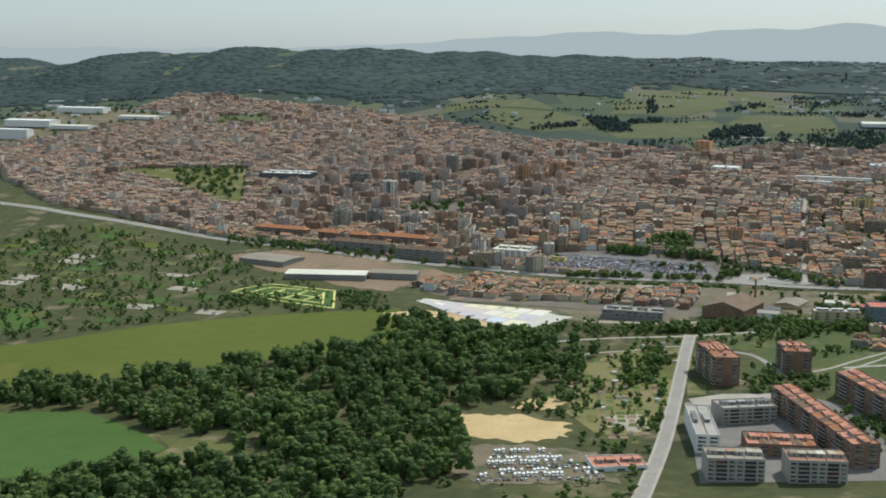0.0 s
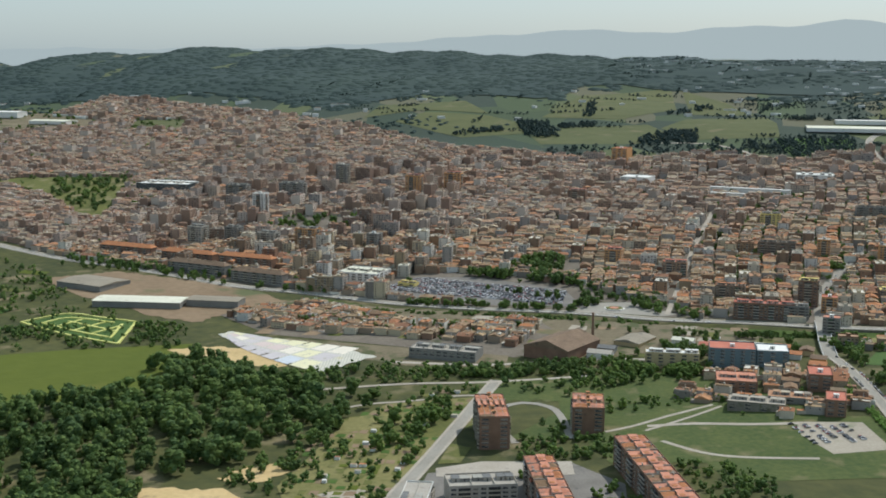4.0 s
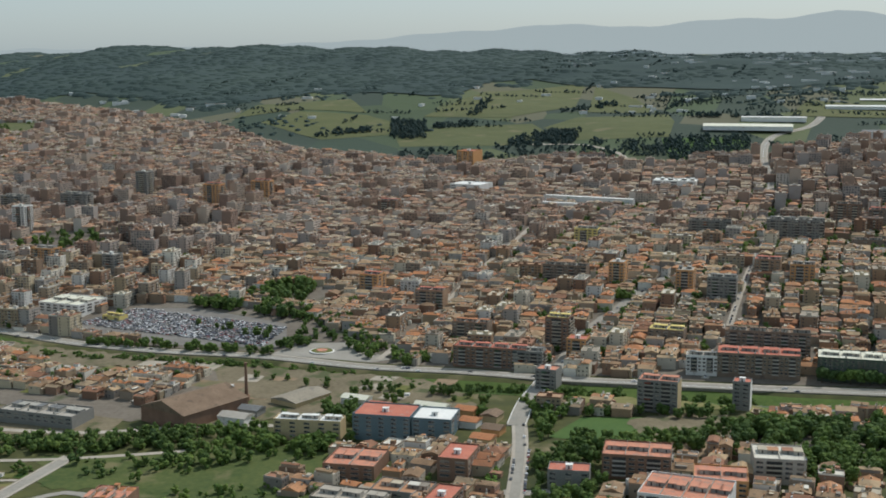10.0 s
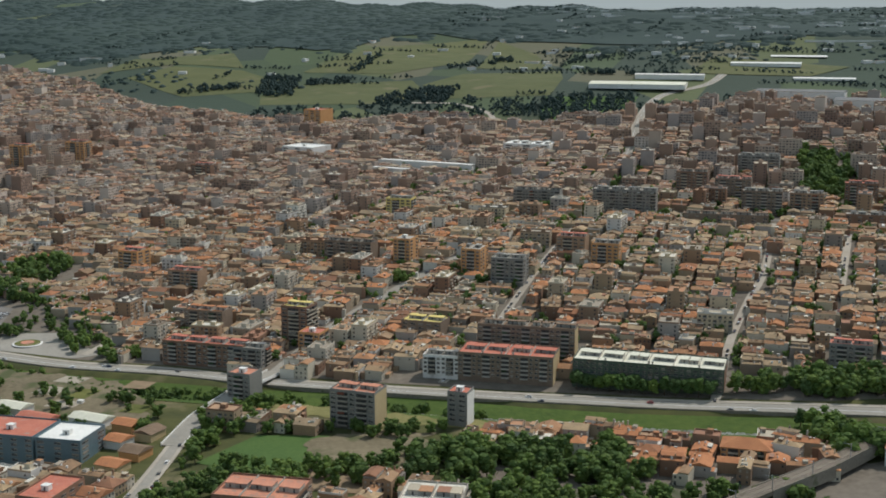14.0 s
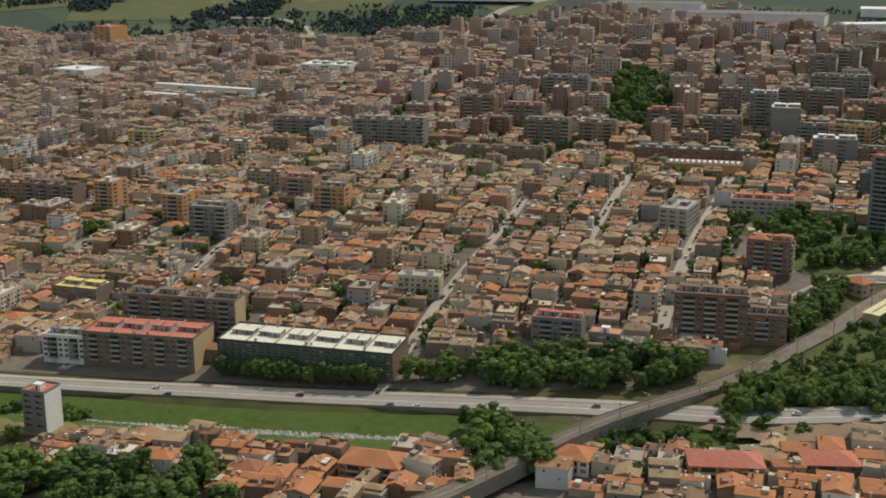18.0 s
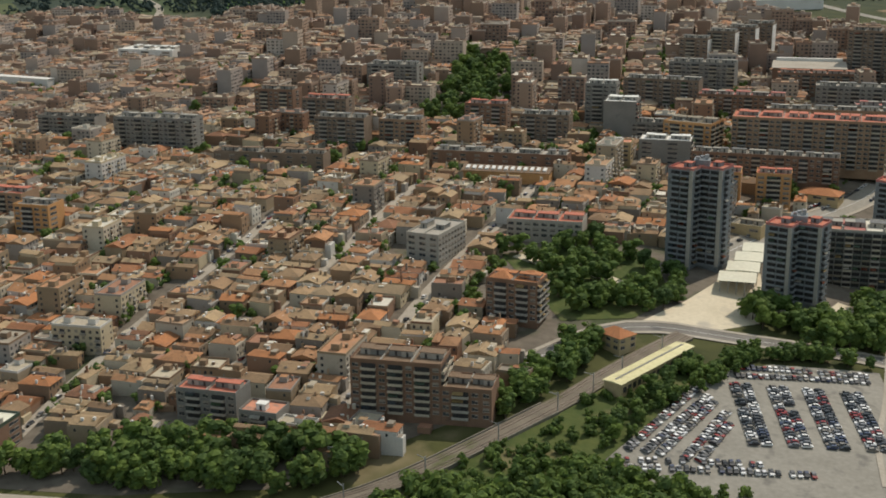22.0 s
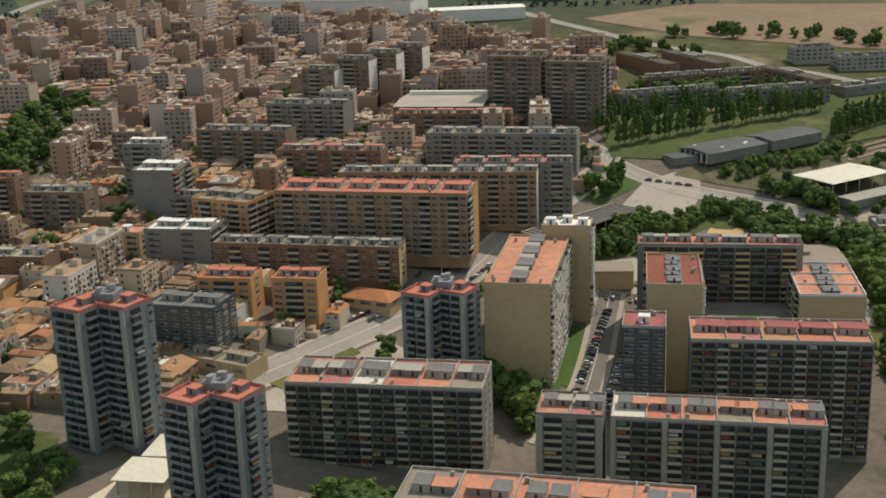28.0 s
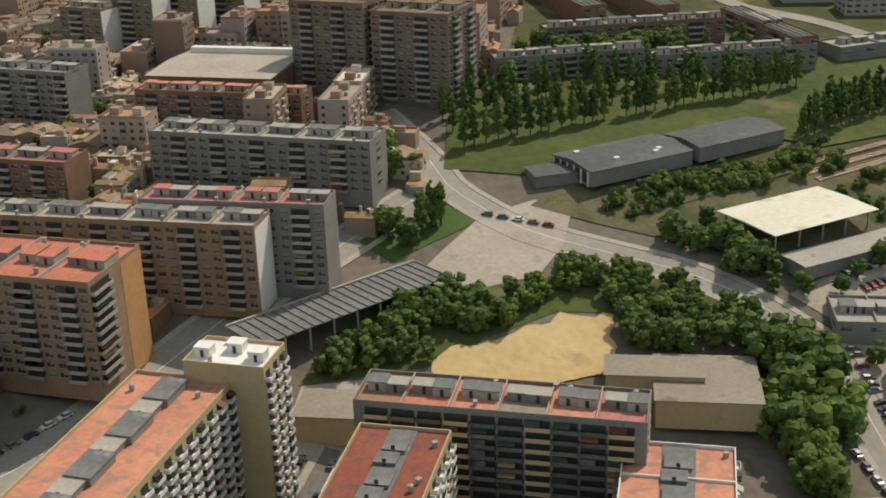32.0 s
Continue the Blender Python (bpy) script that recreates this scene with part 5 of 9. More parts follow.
mid = [
    (1262.4, 1700.4, 93, 28, -16, 105, M_TAN, {"f": "WBWWBWWBWWBWWBWWBWWBW", "r": "B...."}, M_RED, 6, "long brown brick apartment block"),
    (1294, 1733, 100, 15, -12, 104, M_TAN, {"f": "WBWWBWWBWWBWWBWWBWWBW", "r": "..."}, M_CONC, 7, "brown apartment block with white gable end"),
    (1333, 1740, 60, 14, -11, 105.5, M_GREY, {"f": "WBWWBWWBWWBW", "r": "..."}, M_ROSE, 4, "grey block with pink roof terraces"),
    (1335, 1800, 84, 18, -16, 109, M_GREY, {"f": "WWBWWBWWBWWBWWBWW", "r": ".W."}, M_CONC, 6, "grey apartment block with pale huts on its roof"),
    (1230, 1673, 88, 14, -16, 87, M_BRICK, {"f": "WWBWWBWWBWWBWWBWWBW", "r": ".W."}, M_CONC, 8, "five-storey dark brown block with pale roof boxes"),
    (1197, 1640, 24, 16, -14, 84, M_OCHRE, {"f": "WBW", "r": ".W."}, M_RED, 2, "orange rendered flats in warm sun"), (1227, 1634, 20, 16, -14, 84, M_OCHRE, {"f": "WBW", "r": "..."}, M_RED, 2, "orange rendered flats with blank side wall"),
    (1358, 1893, 34, 30, -24, 139, M_TAUPE, {"f": "WBWWBWW", "r": "WBWWBW"}, M_BROWNTILE, 3, "tall brown brick apartment building"),
    (1392, 1880, 34, 30, -24, 136, M_TAUPE, {"f": "WBWWBWW", "r": "WBWWBW"}, M_BROWNTILE, 3, "tall brown brick apartment building"),
    (1233, 1962, 24, 15, -24, 126, M_TAUPE, {"f": "WBWW", "r": "..."}, M_CONC, 2, "dark grey slab with white gable edge"),
    (1256, 1967, 24, 15, -24, 131, M_TAUPE, {"f": "WBWW", "r": "..."}, M_CONC, 2, "dark grey slab with white gable edge"),
    (1275, 1979, 24, 15, -24, 133, M_TAUPE, {"f": "WBWW", "r": "..."}, M_CONC, 2, "dark grey slab with white gable edge"),
    (1294, 2001, 24, 15, -24, 134, M_TAUPE, {"f": "WBWW", "r": "..."}, M_CONC, 2, "dark grey slab with white gable edge"),
    (1033, 1531, 18, 32, -24, 78, M_PIER, {"f": "WWW", "r": "WWWWWWWWW"}, M_CONC, 2, "grey five-storey office with rows of windows"),
    (1072, 1452, 24, 15, -20, 76, M_BRICK, {"f": "WBWBW", "r": "BBB"}, M_ORANGE, 2, "brown brick flats with red tiled roof edges"),
    (1068, 1697, 88, 16, -13, 84, M_BRICK, {"f": "W.W.W.W.W.W.W.W.W.W"}, M_CONC, 5, "long brown school building"),
    (1091, 1560, 40, 20, -12, 76, M_CONC, {"f": "WWWWWWWWW"}, M_RED, 3, "grey public building with red roof"),
    (1025, 1372, 36, 18, -11, 69, M_BRICK, {"f": "WBWBWBW", "r": "BB"}, M_BROWNTILE, 3, "dark brick flats with brown roof"), (1052, 1366, 20, 16, -11, 60, M_BRICK, {"f": "WBWW"}, M_BROWNTILE, 2, "lower dark brick flats beside it"),
    (949, 1379, 26, 14, -14, 53, M_GREY, {"f": "WBWBW"}, M_RED, 2, "grey flats behind riverside trees"), (972, 1364, 16, 12, -16, 50, M_GREY, {"f": "WBW"}, M_SALMON, 1, "small flats with red flat roof"),
    (822.5, 1370.5, 94, 29, -13, 42.5, M_DARKGREEN, {"f": "WWWWWWWWWWWWWWWWWWWWWWWW", "r": "...W"}, M_CREAM, 6, "long four-storey riverside building with pale roof"),
    (733, 1386, 62, 28, -10, 42.5, M_TAUPE, {"f": "WBWWBWWBWWBWWBW", "r": "..."}, M_RED, 4, "brown riverside flats with blank gable"), (690, 1387, 24, 14, -10, 39, M_PALE, {"f": "WBWWBW"}, M_CONC, 2, "white riverside flats with balconies"),
    (745, 1416, 66, 15, -11, 52, M_TAUPE, {"f": "WBWWBWWBWWBWWBW", "r": "..."}, M_BROWNTILE, 4, "long grey-brown flats behind the riverside ones"),
    (525, 1420, 60, 18, -12, 36, M_BRICK, {"f": "WBWWBWWBWWBW", "r": ".W."}, M_RED, 4, "brick riverside flats with balconies"), (556, 1412, 24, 16, -12, 35, M_GREY, {"f": "WBWBW", "r": "WB"}, M_CONC, 2, "grey riverside flats beside brick ones"),
    (581, 1464, 20, 18, -16, 52, M_BRICK, {"f": "WBW", "r": "BBBB"}, M_YELLOW, 2, "eight-storey brick tower with yellow top"), (596, 1436, 16, 16, -16, 40, M_OCHRE, {"f": "WBW", "r": "BB"}, M_RED, 1, "orange flats at the bridge"),
    (706, 1299, 12, 13, -16, 42, M_GREY, {"f": "WW", "r": "."}, M_RED, 1, "slim white-sided tower with red roof"),
    (647, 1290, 28, 18, -16, 45, M_GREY, {"f": "WBWBW", "r": "..."}, M_SALMON, 2, "grey flats with terracotta roof"), (570, 1335, 16, 15, -18, 40, M_GREY, {"f": "WBW", "r": ".."}, M_SALMON, 1, "grey flats at the bridge"),
    (672, 1468, 30, 20, -16, 42, M_TAUPE, {"f": "WWWWW"}, M_YELLOW, 2, "brown flats with yellow roof"),
    (459, 1249.5, 40, 30, -9, 31, M_TEAL, {"f": "W.W.W.W.W", "l": "W.W"}, M_RED, 1, "works building with bluish front and red roof"), (493, 1244, 27, 28, -9, 30.5, M_TEAL, {"f": "W.W.W", "r": "W.W"}, M_WHITE, 1, "works building with bluish front and white roof"),
    (406, 1248, 47, 15, -6, 25, M_BEIGE, {"f": "W.W.W.W.W"}, M_WHITE, 3, "low pale office with white roof"),
    (513, 1163, 19, 30, -12, 31, M_BRICK, {"f": "WW", "r": "WWWW", "l": "WWW"}, M_RED, 1, "red-brown brick flats, flat roof"), (508, 1098, 15, 28, -15, 28, M_BRICK, {"f": "WW", "r": "WWW"}, M_RED, 1, "red-brown brick flats on the avenue"),
    (448, 1176, 33, 34, -9, 22, M_BRICK, {"f": "WWWW"}, M_SALMON, 2, "low works with orange roofs"), (453, 1120, 44, 22, -15, 18, M_OLDCONC, {"f": "W.W.W.W"}, M_PAVE, 3, "row of workshops with dark walls and pale roof"),
    (482, 1133, 34, 22, -14, 19, M_GREY, {"f": "W.W.W"}, M_DECK, 2, "low workshop with grey roof"),
    (620, 1152, 40, 28, -8, 38, M_BRICK, {"f": "WBWWBW", "r": "WBW"}, M_SALMON, 3, "brown flats with terracotta terraces"), (640, 1079, 46, 36, -18, 41, M_PALE, {"f": "WBWWBWWB", "l": "WBW"}, M_SALMON, 4, "white flats with dark balconies and terracotta roof"),
    (701, 1147, 29, 28, -6, 39, M_CONC, {"f": "WBWW", "r": "WBWB"}, M_DECK, 2, "grey flats standing among trees"), (664, 1120, 30, 26, -8, 35, M_OCHRE, {"f": "WBWW"}, M_SALMON, 2, "low orange-roofed flats near trees"),
    (244, 1066, 22, 60, 4, 26, M_BRICK, {"f": "W.W", "r": "WBWWBWWB", "l": "WBWWBWWB"}, M_SALMON, 5, "tall brick block end-on, terracotta roof"), (318, 1089, 24, 40, -4, 24, M_BRICK, {"f": "W.W", "l": "WBWWB"}, M_SALMON, 4, "brick block with terracotta roof"),
    (282, 886, 152, 20, -84, 22, M_BRICK, {"b": "WBWWBWWBWWBWWBWWBWWBW", "r": "WW", "f": "WBWWBWWBWWBWWBWW"}, M_SALMON, 10, "long row of brick flats with terracotta roof"),
    (350, 924, 158, 22, -82, 24, M_BRICK, {"b": "WBWWBWWBWWBWWBWWBWWBW", "r": "WW", "f": "WBWWBWWBWWBWWBWW"}, M_SALMON, 10, "long row of brick flats with terracotta roof"),
    (236, 934, 44, 24, 10, 15, M_CONC, {"f": "WBWWBWW"}, M_CONC, 3, "flats with pale concrete roof"), (194, 889, 17, 78, -5, 15, M_PALE, {"f": "WW", "r": "WBWWBWWB"}, M_CONC, 2, "white-roofed flats along the new road"),
    (242, 853, 49, 30, -6, 12, M_BRICK, {"f": "WWWWWW"}, M_SALMON, 3, "low brick flats with terracotta roof"), (197, 801, 38, 26, -4, 18, M_CONC, {"f": "WBWWBW"}, M_DECK, 3, "grey flats beside the new road"), (250, 795, 38, 26, -4, 19, M_CONC, {"f": "WBWWBW"}, M_DECK, 3, "grey flats beside the new road"),
    (204, 1290, 64, 26, -16, 16, M_GREY, {"f": "WWWWWWWWWW"}, M_CONC, 4, "dark office block by the river lane"),
    (96, 1636, 50, 44, -20, 27, M_PALE, {"f": "WWWWWW", "r": "WWWW"}, M_CREAM, 3, "white flat-roofed building by the car park"),
    (469, 2230, 26, 30, -24, 133, M_OCHRE, {"f": "WWW"}, M_RED, 1, "orange tower at the town's edge"),
    (478, 2086, 44, 40, -24, 100, M_PALE, {"f": "W.W.W"}, M_WHITE, 1, "wide white-roofed hall in town"), (748, 2079, 56, 36, -15, 106, M_PALE, {"f": "W.W.W"}, M_WHITE, 2, "wide white-roofed hall in town"),
]
for i, (x, y, L, W, ang, top, wall, sides, deck, mods, label) in enumerate(mid):
    split = i < 7 or (x, y) == (822.5, 1370.5)
    ob = building("apartment_building", label, x, y, L, W, ang, top, wall, sides, "terrace" if mods > 1 else "huts", deck, mods, split, category="building")
    if (x, y) in ((282, 886), (350, 924), (244, 1066), (318, 1089), (242, 853)):
        rise, n, long_x = top - land(x, y) + 3.0, mods * 2, L > W
        cell, deep = max(L, W) / n, min(L, W)
        pick = random.Random(int(x))
        for k in range(n):
            l, w = cell * pick.uniform(0.62, 0.9), deep * pick.uniform(0.36, 0.46)
            for sd in (-1, 1):
                if pick.random() < 0.86:
                    u, v = -max(L, W) / 2 + cell * (k + 0.5), sd * deep * pick.uniform(0.22, 0.26)
                    me = roof_geo(l if long_x else w, w if long_x else l, rise - 0.7, pick.uniform(0.35, 0.6)).mesh("roof", [pick.choice([M_TILE_F, M_SALMON, M_ORANGE])])
                    link("roof", me, ob, at(u if long_x else v, v if long_x else u, 0))
            if k % 2:
                link("stair_hut", hut_mesh(2.6, 2.6, 2.6, M_BEIGE, M_ORANGE), ob, at((u if long_x else 0), (0 if long_x else u), rise - 0.8))
    for gx, gy, lo, hi, paint in ((1262.4, 1700.4, 0.1, 0.5, M_OCHRE), (1294, 1733, -0.46, 0.46, M_PALE), (1230, 1673, -0.48, 0.48, M_BEIGE), (733, 1386, -0.48, 0.48, M_BEIGE), (745, 1416, -0.48, 0.48, M_BEIGE), (1233, 1962, -0.48, 0.48, M_WHITE), (1256, 1967, -0.48, 0.48, M_WHITE), (1275, 1979, -0.48, 0.48, M_WHITE), (1294, 2001, -0.48, 0.48, M_WHITE), (822.5, 1370.5, -0.48, 0.48, M_BRICK), (706, 1299, -0.48, 0.48, M_PALE), (647, 1290, -0.48, 0.48, M_BEIGE), (592, 1655, -0.48, 0.48, M_OCHRE)):
        if (x, y) == (gx, gy):
            # gable panel painted as its sunlit side; white and brick ends are real
            g = Geo()
            g.box(L / 2, lo * W, 0.5, L / 2 + 0.08, hi * W, top - land(x, y) + 1.6, 0)
            link("gable_wall", g.mesh("gable_wall", [paint]), ob)
    if (x, y) == (1072, 1452):
        rise = top - land(x, y) + 3.0
        for px, py, l, w in ((-5.5, -2.5, 9, 8), (6.5, 2.5, 10, 8)):
            link("roof", roof_geo(l, w, rise + 0.2, 0.5).mesh("roof", [M_ORANGE]), ob, at(px, py, 0))
# lower buildings, given by their height over the ground
for x, y, L, W, ang, tall, wall, sides, deck, mods, label in [
        (1453, 1902, 66, 12, 9, 10, M_GREY, {"f": "WWBWWWWBWWWWBWW"}, M_PIER, 5, "long grey row of flats behind the poplars"),
        (1526, 1909, 74, 12, 9, 10, M_GREY, {"f": "WWBWWWWBWWWWBWW"}, M_PIER, 5, "long grey row of flats behind the poplars"),
        (1488, 1946, 86, 12, 8, 10, M_BRICK, {"f": "WWBWWWWBWWWWBWW"}, M_PIER, 6, "long brown row of flats among trees"),
        (1463, 1999, 12, 74, 15, 10, M_BRICK, {"r": "WBWWBWWBWW", "f": "W.W"}, M_PIER, 4, "row of flats with pale roof strips"),
        (1498, 2000, 12, 78, 14, 10, M_BRICK, {"r": "WBWWBWWBWW", "f": "W.W"}, M_PIER, 4, "row of flats with pale roof strips"),
        (1551, 1948, 12, 74, 13, 10, M_BRICK, {"r": "WBWWBWWBWW", "l": "WBWWBWWBWW", "f": "W.W"}, M_PIER, 4, "row of brown flats beside the railway"),
        (1591, 2022, 30, 16, 2, 12, M_PIER, {"f": "WWWWWWW", "l": "WWW"}, M_SLATE, 2, "pale office block beyond the railway"),
        (1622, 1999, 42, 16, 2, 10, M_PIER, {"f": "WWWWWWWWWW", "l": "WWW"}, M_SLATE, 2, "long pale office block beyond the railway"),
        (1595, 1935, 44, 18, 20, 6, M_GREY, {"f": "W.W.W.W"}, M_PIER, 2, "low grey hall beside the railway"),
        (1529, 1722, 24, 20, -8, 6, M_GREY, {"f": "W.W.W", "l": "W.W"}, M_PIER, 2, "low grey building beside the parking"),
        (1541, 1690, 30, 16, -8, 7, M_PALE, {"f": "W.W.W", "l": "W.W"}, M_PIER, 2, "low pale building beside the parking"),
        (864, 1256, 27, 17, -14, 10, M_OCHRE, {"f": "WBWWBW", "r": "WW"}, M_ORANGE, 2, "riverside house with broad orange roof"),
        (949, 1252, 15, 15, -20, 10, M_PALE, {"f": "WBW", "r": "WW"}, M_SALMON, 1, "white house with red terrace by the viaduct"),
        (1009, 1240, 30, 16, -4, 10, M_OCHRE, {"f": "WBWWBW", "r": "WW"}, M_ORANGE, 3, "orange-roofed house over the river"),
        (1052, 1243, 22, 15, -2, 10, M_BRICK, {"f": "WBWW", "r": "WW"}, M_SALMON, 2, "brick house with salmon roof over the river"),
        (1092, 1238, 28, 16, -2, 10, M_PALE, {"f": "WBWWBW", "r": "WW"}, M_ROSE, 2, "white house with pink roof terrace"),
        (-236, 1794, 86, 14, -24, 14, M_BRICK, {"f": "WBWWBWWBWWBWWBWWBWW"}, M_ORANGE, 6, "long riverside flats with orange roofs"),
        (-139, 1734, 80, 14, -24, 14, M_BRICK, {"f": "WBWWBWWBWWBWWBWWBWW"}, M_ORANGE, 6, "long riverside flats with orange roofs"),
        (-57, 1697, 80, 14, -24, 14, M_BRICK, {"f": "WBWWBWWBWWBWWBWWBWW"}, M_ORANGE, 6, "long riverside flats with orange roofs"),
        (-112, 1669, 88, 14, -26, 14, M_GREY, {"f": "WBWWBWWBWWBWWBWWBWW"}, M_BROWNTILE, 6, "long riverside flats with brown roofs"),
        (-29, 1622, 74, 14, -26, 14, M_GREY, {"f": "WBWWBWWBWWBWWBWW"}, M_BROWNTILE, 5, "long riverside flats with brown roofs"),
        (-85, 1952, 18, 18, -14, 38, M_PALE, {"f": "WBW", "r": "WBW"}, M_CONC, 1, "slim pale tower among lower flats"),
        (-150, 1832, 22, 20, -20, 26, M_PIER, {"f": "WBWW", "r": "WBW"}, M_CONC, 2, "beige flats of eight storeys"),
        (-102, 1838, 20, 18, -20, 20, M_GREY, {"f": "WBWW", "r": "WBW"}, M_CONC, 2, "grey flats of six storeys"),
        (-47, 1794, 26, 18, -20, 20, M_PIER, {"f": "WBWW", "r": "WBW"}, M_CONC, 2, "beige flats of six storeys"),
        (5, 1799, 30, 18, -20, 22, M_OCHRE, {"f": "WBWWBW", "r": "WBW"}, M_CONC, 2, "ochre flats of seven storeys"),
        (98, 1753, 16, 16, -20, 26, M_GREY, {"f": "WBW", "r": "WBW"}, M_CONC, 1, "dark narrow tower of flats"),
        (-270, 2165, 92, 60, -14, 11, M_BLUE, {"f": "WWWWWWWWWWWW"}, M_WHITE, 4, "blue and white works hall"),
        (133, 2066, 24, 18, -14, 30, M_OCHRE, {"f": "WBWW", "r": "WBW"}, M_RED, 2, "tall ochre flats in the sun"),
        (193, 2094, 26, 18, -14, 26, M_OCHRE, {"f": "WBWW", "r": "WBW"}, M_RED, 2, "tall ochre flats in the sun"),
        (-138, 2056, 34, 18, -14, 28, M_GREY, {"f": "WBWWBW", "r": "WBW"}, M_CONC, 2, "tall grey flats in the town"),
        (-54, 2060, 40, 18, -14, 26, M_GREY, {"f": "WBWWBWW", "r": "WBW"}, M_CONC, 3, "tall grey flats in the town"),
        (15, 2140, 18, 18, -14, 36, M_GREY, {"f": "WBW", "r": "WBW"}, M_CONC, 1, "slim grey tower in the town"),
        (592, 1655, 44, 16, -16, 18, M_TAUPE, {"f": "WBWWBWWBWWB", "r": "..."}, M_BROWNTILE, 4, "brown mid-rise flats with blank gable"),
        (642, 1632, 15, 20, -16, 23, M_OCHRE, {"f": "WBW", "r": "W.W"}, M_CONC, 1, "slim ochre tower of flats"),
        (620, 1812, 26, 16, -14, 16, M_YELLOW, {"f": "WBWW", "r": "BB"}, M_CONC, 2, "yellow rendered flats among old houses"),
        (378, 1985, 26, 16, -18, 16, M_BRICK, {"f": "WBWW", "r": ".W"}, M_RED, 2, "brick flats in the town"),
        (398, 1660, 20, 20, -18, 18, M_OCHRE, {"f": "WBW", "r": "WW"}, M_RED, 2, "ochre flats in the town"),
        (462, 1600, 28, 16, -14, 17, M_TAN, {"f": "WBWWB", "r": "..."}, M_RED, 2, "tan flats with lit gable"),
        (506, 1496, 32, 16, -14, 17, M_TAUPE, {"f": "WBWWBW", "r": "..."}, M_ORANGE, 3, "brown flats near the river"),
        (702, 1592, 16, 24, -14, 21, M_OCHRE, {"f": "WBW", "r": "WW.W"}, M_CONC, 2, "ochre flats in the sun"),
        (731, 1560, 26, 18, -14, 21, M_GREY, {"f": "WBWWB", "r": "W.W"}, M_CONC, 2, "grey flats in the town"),
        (755, 1810, 46, 16, -12, 17, M_GREY, {"f": "WBWWBWWBWWB", "r": "..."}, M_BROWNTILE, 4, "long grey flats in the town"),
        (835, 1750, 58, 18, -12, 24, M_GREY, {"f": "WBWWBWWBWWBWWB", "r": "W.W"}, M_CONC, 4, "wide grey flats over the old town"),
        (906, 1822, 30, 18, -14, 27, M_BRICK, {"f": "WBWWBW", "r": ".W."}, M_BROWNTILE, 2, "tall brick flats over the old town"),
        (944, 1812, 34, 18, -14, 22, M_TAUPE, {"f": "WBWWBWW", "r": ".W."}, M_RED, 3, "brown flats over the old town"),
        (920, 1704, 74, 16, -10, 10, M_TAUPE, {"f": "W.W.W.W.W.W.W.W"}, M_BROWNTILE, 5, "long low brown building in the old town"),
        (986, 1912, 42, 18, -14, 20, M_GREY, {"f": "WBWWBWWBW", "r": ".W."}, M_CONC, 3, "grey flats beside the inner park"),
        (782, 1616, 24, 18, -14, 16, M_TAN, {"f": "WBWW", "r": "..."}, M_RED, 2, "tan flats in the old town"),
        (808, 1586, 22, 16, -14, 18, M_OCHRE, {"f": "WBWW", "r": "W."}, M_CONC, 2, "ochre flats in the old town"),
        (961, 1754, 36, 16, -14, 22, M_TAUPE, {"f": "WBWWBWWB", "r": "..."}, M_CONC, 3, "brown flats with pale piers"),
        (1002, 1756, 30, 16, -14, 20, M_TAN, {"f": "WBWWBW", "r": "W.W"}, M_CONC, 2, "tan flats with pale piers"),
        (1141, 1796, 22, 16, -14, 32, M_GREY, {"f": "WBWW", "r": "WWW"}, M_WHITE, 2, "tall grey flats with pale side"),
        (1178, 1752, 40, 14, -14, 14, M_GREY, {"f": "WBWWBWWBW", "r": ".W"}, M_CONC, 3, "grey flats with pale roof boxes"),
        (1193, 1718, 32, 24, -30, 24, M_OCHRE, {"f": "WBWWBW", "r": "BBB", "l": "WWW"}, M_FLATROOF, 3, "ochre flats stepping up with balconies"),
        (1152, 1766, 22, 26, -14, 27, M_GREY, {"f": "...", "r": "BWB"}, M_WHITE, 2, "grey flats with blank dark gable"),
        (1172, 1692, 32, 20, -14, 20, M_GREY, {"f": "W.W.", "r": "BB"}, M_WHITE, 2, "grey flats with white-edged balconies"),
        (1144, 1704, 16, 14, -14, 15, M_BEIGE, {"f": "WW", "r": "W"}, M_SALMON, 1, "beige house over the old town"),
        (1184, 1610, 30, 20, -20, 19, M_BLUE, {"f": "WWWWWW", "r": "WWW"}, M_SLATE, 2, "dark glazed building behind trees"),
        (1197, 1590, 34, 14, -32, 5, M_BEIGE, {"f": "W.W.W"}, M_FLATROOF, 2, "low building with broad brown roof"),
        (1100, 1762, 34, 16, -14, 20, M_TAUPE, {"f": "WBWWBWW", "r": ".W."}, M_CONC, 3, "brown flats in the upper town"),
        (1060, 1790, 30, 16, -14, 22, M_BRICK, {"f": "WBWWBW", "r": ".W."}, M_RED, 2, "brick flats in the upper town"),
        (1190, 1842, 56, 16, -20, 22, M_TAUPE, {"f": "WBWWBWWBWWBWW", "r": "..."}, M_CONC, 4, "long brown flats in the upper town"),
        (1240, 1800, 60, 16, -16, 18, M_BRICK, {"f": "WBWWBWWBWWBWW", "r": "..."}, M_ROSE, 5, "long brick flats with pink terraces"),
        (1226, 1880, 50, 16, -20, 24, M_GREY, {"f": "WBWWBWWBWWB", "r": "..."}, M_CONC, 4, "long grey flats in the upper town"),
        (1312, 1851, 70, 13, -15, 17, M_BRICK, {"f": "WBWWBWWBWWBWWBW", "r": ".W."}, M_SALMON, 6, "brick flats with cluttered terraces before the hall"),
        (579, 1131, 24, 15, -6, 12, M_GREY, {"f": "W.W.W", "l": "W.W"}, M_RED, 1, "grey works with long red roof by the avenue"),
